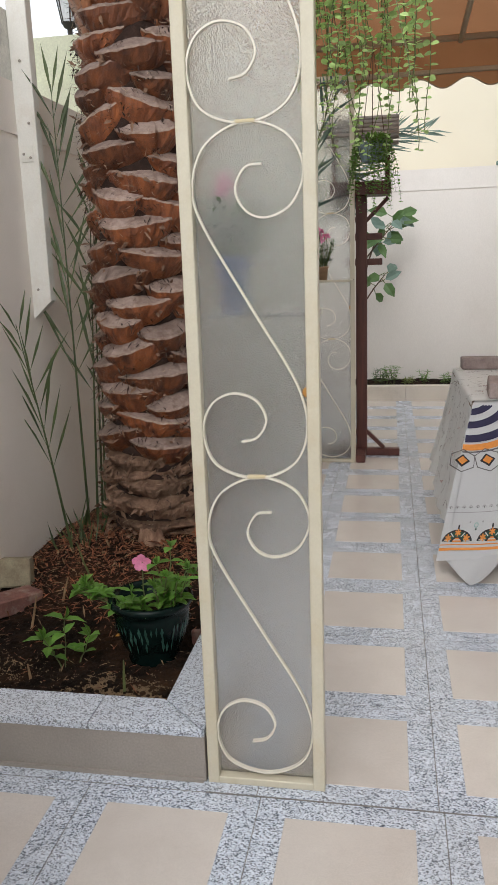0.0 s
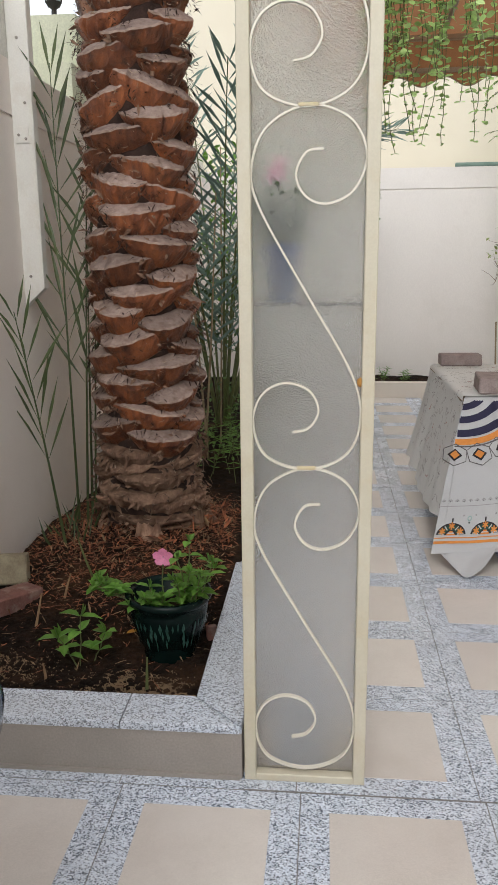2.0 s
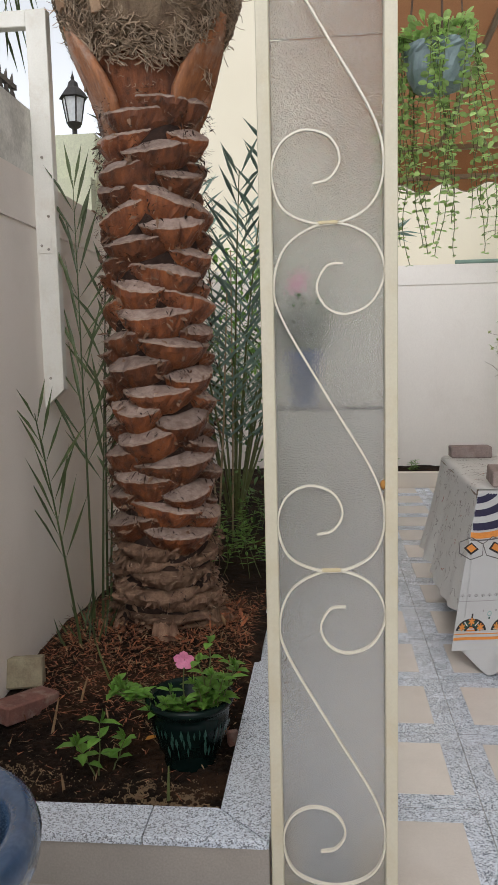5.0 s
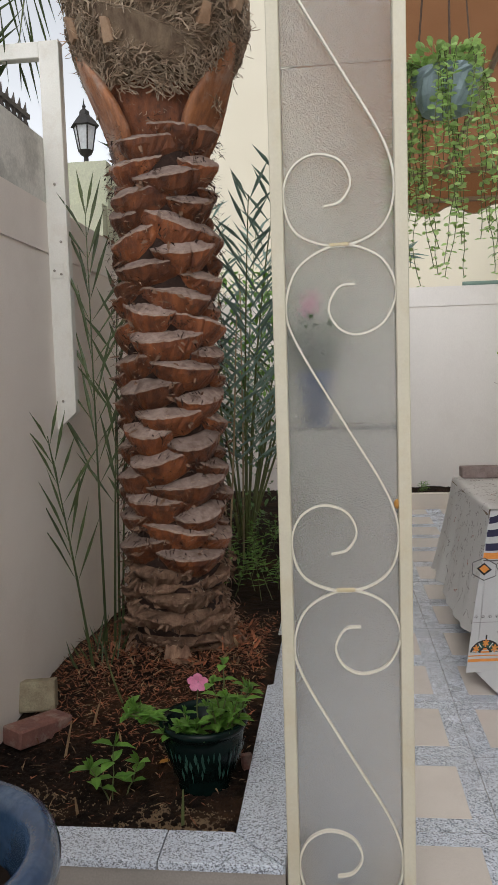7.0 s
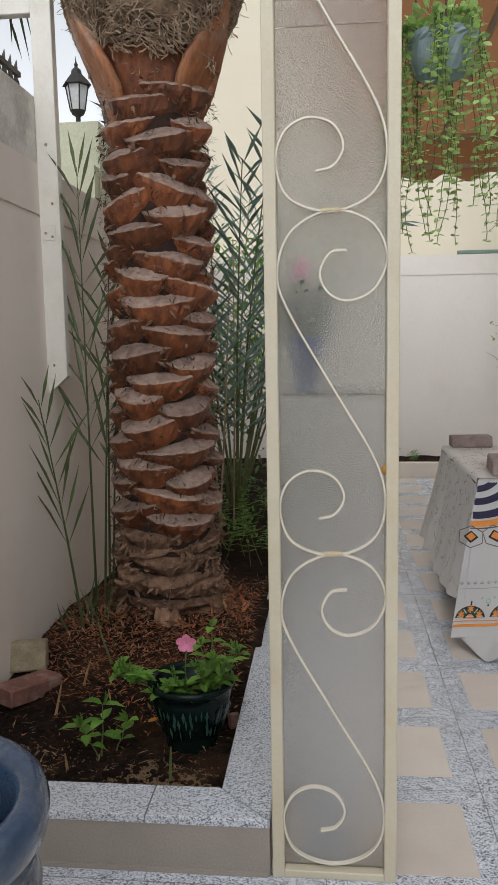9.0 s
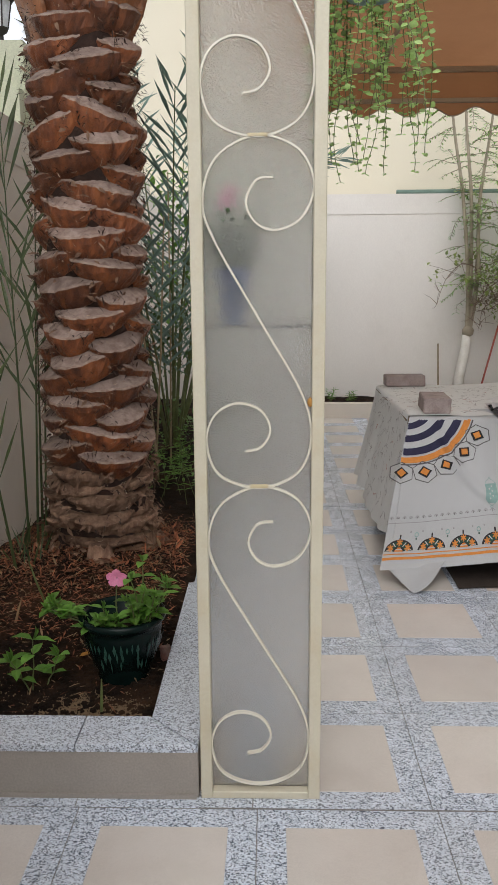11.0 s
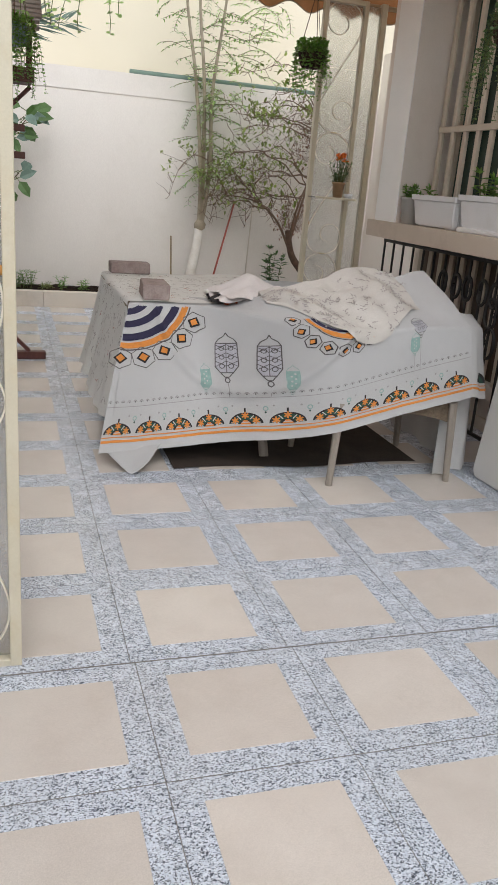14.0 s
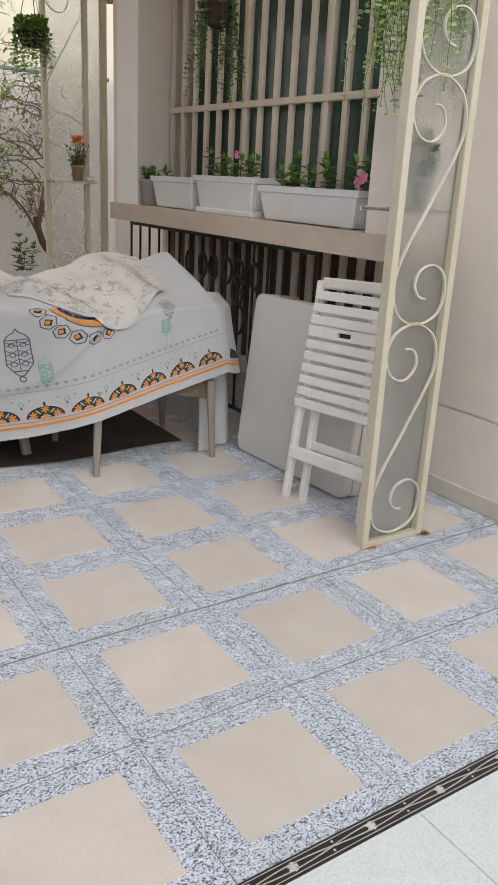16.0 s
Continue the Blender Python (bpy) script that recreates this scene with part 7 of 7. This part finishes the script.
def window_box(y0, y1, h, saucer, label, seed, blossoms=0, tall=0.10):
    r0 = random.Random(seed)
    o = thing("window_box", (1.965, (y0 + y1) / 2, SILL), label, "window box", "window boxes on the sill")
    L = (y1 - y0) / 2
    zb = 0.018 if saucer else 0.006
    g = Geo()
    n = 0
    rings = []
    for k, (sx, sl, z) in enumerate(((0.062, L - 0.045, zb), (0.066, L - 0.040, zb + 0.01), (0.080, L - 0.016, h - 0.03), (0.088, L - 0.004, h - 0.026), (0.090, L, h), (0.084, L - 0.006, h), (0.074, L - 0.02, h - 0.03), (0.07, L - 0.03, h - 0.05))):
        rings.append([Vector((sx * a, sl * b, z)) for a, b in ((-1, -0.97), (-0.9, -1), (0.9, -1), (1, -0.97), (1, 0.97), (0.9, 1), (-0.9, 1), (-1, 0.97))])
    vs = [v for r in rings for v in r]
    fs = [tuple(range(8))[::-1]] + [(j * 8 + k, j * 8 + (k + 1) % 8, (j + 1) * 8 + (k + 1) % 8, (j + 1) * 8 + k) for j in range(7) for k in range(8)]
    bx = part("box", g.add(vs, fs), M_PLASTIC, o)
    for i in range(8):
        for s in (-1, 1):
            part("rib", Geo().box(-0.05 + i * 0.013, -0.045 + i * 0.013, 0, 0.004, zb + 0.02, h - 0.04, 0.001, Matrix.Translation((0.0, s * (L - 0.031) - (0.004 if s < 0 else 0), 0))), M_PLASTIC, bx)
    for s in (-1, 1):
        part("foot", Geo().box(-0.05, 0.05, s * (L - 0.1) - 0.03, s * (L - 0.1) + 0.03, 0.0 if not saucer else 0.012, zb + 0.001, 0.002), M_PLASTIC, o)
    if saucer:
        part("saucer", Geo().box(-0.078, 0.078, -L + 0.015, L - 0.015, 0, 0.026, 0.006), M_PLASTIC, o)
    part("potting_soil", Geo().grid(lambda u, v: (-0.07 + 0.14 * u, (L - 0.03) * (2 * v - 1), h - 0.032), 2, 6), M_SOIL, o)
    gl, gs, gf = Geo(), Geo(), Geo()
    for i in range(9 if blossoms else 1):
        leafy(gl, gs, (r0.uniform(-0.04, 0.04), r0.uniform(-L + 0.06, L - 0.06), h - 0.03), r0.uniform(0.05, tall + 0.05), (r0.uniform(-0.5, 0.3), r0.uniform(-0.5, 0.5)), 4, 0.058, 0.036)
    part("foliage", gl, M_LEAF, o)
    tagged(part("stem_mass", gs, M_STEM, o), kind="stuff")
    for i in range(blossoms):
        c = Vector((-0.06, -L + 0.03 - 0.02 * i, h + 0.03 + 0.01 * i)) if blossoms > 1 else Vector((-0.03, -0.05, h + 0.10))
        for k in range(5):
            gf.leaf(c, Vector((-0.4, math.cos(k * 1.257), math.sin(k * 1.257))), (-1, 0, 0), 0.024, 0.02, 0.1, 0.1, 0.6)
    if blossoms:
        part("blossom", gf, M_PINK, o, "pink blossom")


window_box(1.870, 2.350, 0.165, False, "white plastic window box with bare soil", 1, 0, 0.01)
window_box(1.30, 1.86, 0.180, True, "white plastic window box on a saucer with leggy plants", 2, 1, 0.12)
window_box(0.575, 1.275, 0.150, False, "white plastic window box with leafy periwinkles", 3, 3, 0.11)
gp = thing("sill_pot", (1.925, 2.422, SILL), "grey plastic pot with a small leafy plant", "flower pot")
part("pot", Geo().lathe([(0.0, 0.0), (0.05, 0.0), (0.062, 0.13), (0.066, 0.135), (0.066, 0.145), (0.056, 0.145), (0.05, 0.11), (0, 0.11)], 24), M_GREY_PLASTIC, gp, smooth=True)
gl, gs = Geo(), Geo()
for i in range(12):
    leafy(gl, gs, (rnd(-0.03, 0.03), rnd(-0.03, 0.03), 0.11), rnd(0.05, 0.12), (rnd(-0.6, 0.6), rnd(-0.6, 0.6)), 4, 0.042, 0.024)
part("foliage", gl, M_LEAF, gp)
part("stem_mass", gs, M_STEM, gp)

# ---- the far planting bed ----
tr = thing("slender_tree", (1.455, 6.10, 0.12), "slender feathery tree with a limewashed trunk", "tree")
part("trunk", Geo().tube([(0, 0, 0), (0.03, 0.0, 0.25), (0.075, 0.0, 0.5), (0.09, 0.01, 0.68)], [0.062, 0.052, 0.047, 0.044], 10), M_LIME, tr, "limewashed lower trunk", smooth=True)
stems = (((0.085, 0, 0.66), (0.07, 0, 1.2), (-0.02, 0, 2.0), (-0.14, 0.02, 2.7), (-0.22, 0, 3.6)), ((0.10, 0, 0.66), (0.10, 0.03, 1.3), (0.06, 0, 2.0), (-0.02, 0, 2.7), (-0.05, 0, 3.6)),
         ((0.10, 0.01, 0.62), (0.16, 0, 1.2), (0.14, -0.02, 1.9), (0.22, 0, 2.6), (0.30, 0, 3.5)))
for s in stems:
    line = smooth_line(s, 5)
    part("stem", Geo().tube(line, [0.026 - 0.018 * i / (len(line) - 1) for i in range(len(line))], 7), M_TRUNK_PALE, tr, smooth=True)
part("knot", Geo().lathe([(0.02, -0.05), (0.055, -0.02), (0.058, 0.02), (0.03, 0.06)], 10, (0.095, 0, 0.68), 0.12), M_TRUNK_PALE, tr, smooth=True)


def spray(gl, gs, base, way, length, leaf_l, leaf_w, n):
    """A drooping side twig with small paired leaflets."""
    p, w = Vector(base), Vector(way).normalized()
    pts = [p.copy()]
    for k in range(n):
        w = (w + fuzz(0.2) + Vector((0, 0, -0.06))).normalized()
        p = p + w * (length / n)
        pts.append(p.copy())
        side = w.cross(Vector((0, 0, 1))).normalized()
        for s in (-1, 1):
            gl.leaf(p, side * s + w * 0.5 + Vector((0, 0, rnd(-0.3, 0.3))), (0, 0, 1), leaf_l * rnd(0.7, 1.2), leaf_w * rnd(0.7, 1.2), 0.2, 0.2)
    gs.tube(pts, 0.0025, 3, False)


gl, gs = Geo(), Geo()
for s in stems:
    line = smooth_line(s, 8)
    for i in range(42):
        k = random.randrange(6, len(line))
        a = rnd(0, 6.283)
        if line[k].z < 1.35 and random.random() < 0.6:
            continue
        spray(gl, gs, line[k], (math.cos(a) + 0.25, math.sin(a) * 0.6, rnd(-0.3, 0.6)), rnd(0.18, 0.48), 0.050, 0.017, random.randint(6, 11))
part("foliage", gl, M_LEAF, tr, "fine green leaflets")
part("twig_mass", gs, M_TWIG_PALE, tr)
gl, gs = Geo(), Geo()
for i in range(95):
    c = ((0.45, 2.35), (0.30, 1.85), (0.55, 2.75), (0.20, 1.25), (-0.2, 2.9))[i % 5]
    p = Vector((random.gauss(c[0], 0.14), rnd(-0.2, 0.1), random.gauss(c[1], 0.14)))
    spray(gl, gs, p, (rnd(-1, 1), rnd(-0.6, 0.3), rnd(-0.2, 0.5)), rnd(0.15, 0.35), 0.052, 0.020, 8)
part("pale_foliage", gl, M_VINE, tr, "paler leaflets")
tagged(part("pale_twig_mass", gs, M_TWIG_PALE, tr), kind="stuff")

sh = thing("bougainvillea", (2.72, 5.98, 0.12), "straggly bougainvillea with bare twigs and few pink bracts", "shrub")
part("trunk", Geo().tube(smooth_line([(0, 0, 0), (-0.06, 0, 0.25), (-0.22, -0.02, 0.45), (-0.28, 0, 0.70)], 5), [0.045 - 0.001 * i for i in range(16)], 8), M_TWIG, sh, smooth=True)
gl, gd, gt, gpk = Geo(), Geo(), Geo(), Geo()
leaders = [smooth_line(q, 6) for q in (((-0.26, 0, 0.62), (-0.20, -0.02, 0.95), (-0.06, 0, 1.35), (-0.02, 0, 1.85)), ((-0.24, 0.02, 0.60), (-0.12, 0.04, 1.05), (0.02, 0, 1.55), (0.10, 0, 2.0)), ((-0.27, 0, 0.55), (-0.42, 0, 0.80), (-0.66, -0.02, 0.96), (-0.98, 0, 1.0)))]
for q in leaders:
    gt.tube(q, [0.014 - 0.009 * k / len(q) for k in range(len(q))], 6, False)
for i in range(27):
    q = leaders[i % 3]
    p = q[random.randrange(5, len(q) - 1)].copy()
    side = -1 if i % 5 else 0.4
    span, rise = side * rnd(0.35, 1.05), rnd(0.02, 0.34)
    pts = [w + fuzz(0.022) for w in smooth_line([p, p + Vector((span * 0.22, rnd(-0.06, 0.04), rise * 0.6)), p + Vector((span * 0.5, rnd(-0.12, 0.06), rise)), p + Vector((span * 0.78, rnd(-0.16, 0.08), rise * 0.85)),
                                                    p + Vector((span, rnd(-0.2, 0.1), rise * 0.4 + rnd(-0.22, 0.18)))], 3)]
    n = len(pts)
    gt.tube(pts, [0.008 - 0.0064 * k / n for k in range(n)], 4, False)
    for k in range(3, n):
        for m in range(2 if k < 7 else 3):
            w = fuzz() + Vector((-0.25, -0.2, 0.15))
            tip = pts[k] + w.normalized() * rnd(0.06, 0.24)
            gt.tube([pts[k], pts[k].lerp(tip, 0.5) + fuzz(0.015), tip], [0.003, 0.0022, 0.001], 3, False)
            for z in range(0 if (pts[k].z < 1.0 or random.random() < 0.35) else random.randint(2, 5)):
                gl.leaf(tip + fuzz(0.03), fuzz() + Vector((0, -0.3, 0.3)), (0, 0, 1), rnd(0.035, 0.075), rnd(0.018, 0.036), 0.2, 0.2)
        if random.random() < 0.02:
            for z in range(4):
                gpk.leaf(pts[k], fuzz(), (0, 0, 1), 0.03, 0.025, 0.2, 0.1)
# two dense dry tangles near the wall of the bay
for c, rad, n in ((Vector((-0.10, -0.05, 1.58)), 0.24, 150), (Vector((-0.26, -0.05, 0.84)), 0.17, 120)):
    for i in range(n):
        p = c + fuzz(rad * 0.75)
        q = p + fuzz(rad * 0.6)
        gt.tube([p, p.lerp(q, 0.5) + fuzz(0.03), q], [0.003, 0.0024, 0.001], 3, False)
        for z in range(2):
            gd.leaf(q + fuzz(0.03), fuzz(), (0, 0, 1), rnd(0.025, 0.05), rnd(0.012, 0.024), 0.2, 0.2)
part("twig_mass", gt, M_TWIG_PALE, sh, "tangled bare brown twigs")
part("foliage", gl, M_LEAF_YELLOW, sh)
part("dry_foliage", gd, M_LEAF_DRY, sh, "dry reddish-brown leaves")
tagged(part("bract", gpk, M_PINK, sh), kind="stuff")
gl, gs = Geo(), Geo()
for i in range(7):
    leafy(gl, gs, (-0.42 + rnd(-0.06, 0.06), -0.05, 0.0), rnd(0.3, 0.55), (rnd(-0.2, 0.2), rnd(-0.2, 0)), 6, 0.085, 0.05)
part("low_foliage", gl, M_LEAF_DARK, sh)
part("low_stalk", gs, M_STEM, sh)
solid("red_pole", Geo().tube([(1.66, 6.05, 0.13), (1.95, 6.30, 1.06)], 0.0095, 8), M_RED, "thin red broom pole leaning on the wall", "pole", smooth=True)
solid("garden_cane", Geo().tube([(1.305, 6.2, 0.13), (1.285, 6.22, 0.68)], 0.008, 6), M_CANE, "thin upright garden cane", "cane")
solid("plastic_conduit", Geo().tube([(2.12, 6.33, 0.12), (2.16, 6.33, 1.2)], 0.006, 8), M_LEDGE, "thin beige conduit on the far wall", "conduit", smooth=True)
for i, (x, h, n, m) in enumerate(((-0.13, 0.19, 12, M_LEAF), (-0.24, 0.14, 7, M_LEAF_DARK), (0.20, 0.13, 5, M_LEAF), (0.05, 0.06, 6, M_LEAF_YELLOW), (0.42, 0.10, 5, M_LEAF), (1.7, 0.12, 8, M_LEAF), (1.95, 0.12, 9, M_LEAF), (2.3, 0.15, 9, M_LEAF), (1.2, 0.07, 6, M_LEAF))):
    o = thing("bedding_plant", (x, 6.02, 0.12), "small green bedding plant in the far bed", "plant", "bedding plants in the far bed")
    gl, gs = Geo(), Geo()
    for k in range(n):
        leafy(gl, gs, (rnd(-0.05, 0.05), rnd(-0.05, 0.05), 0), h * rnd(0.6, 1.1), (rnd(-0.5, 0.5), rnd(-0.5, 0.5)), 5, 0.05, 0.016)
    part("foliage", gl, m, o)
    tagged(part("stem_mass", gs, M_STEM, o), kind="stuff")

g = Geo()
for i in range(260):
    x, y = random.gauss(1.93, 0.016), random.gauss(0.072, 0.010)
    if i % 4 == 0:
        x, y = random.gauss(1.66, 0.03), random.gauss(0.072, 0.006)
    q = rnd(0.0015, 0.004)
    g.add([Vector((x + q * math.cos(k), y + q * math.sin(k), 0.0018)) for k in (0.3, 1.7, 2.9, 4.1, 5.3)], [(0, 1, 2, 3, 4)])
solid("rust_stain", g, M_RUST, "orange rust stain at the foot of the screen", "stain", "stuff")

solid("expansion_joint", Geo().box(-0.58, 2.28, -0.0030, 0.0020, -0.012, 0.0006), M_SEALANT, "dark expansion joint across the tiled floor", "joint", "structure")

# ---- floor tiles ----
g = Geo().box(0.0012, T - 0.0012, 0.0020, T - 0.0020, -0.012, 0.0, 0.0008)
tile_me = mesh_of("floor_tile", g, M_TERRAZZO)
inlay_me = mesh_of("tile_inlay", Geo().box(0.07, T - 0.07, 0.07, T - 0.07, -0.004, 0.0008, 0.0006), M_INLAY)
for j in range(-2, 13):
    for k in range(-4 if j < 1 else -2, 6 if j < 6 else 8):
        tl = part("floor_tile", tile_me, None, floor, at=Matrix.Translation((k * T + (0.012 if j < 0 else 0.0), j * T, rnd(-0.0004, 0.0004))))
        part("tile_inlay", inlay_me, None, tl)
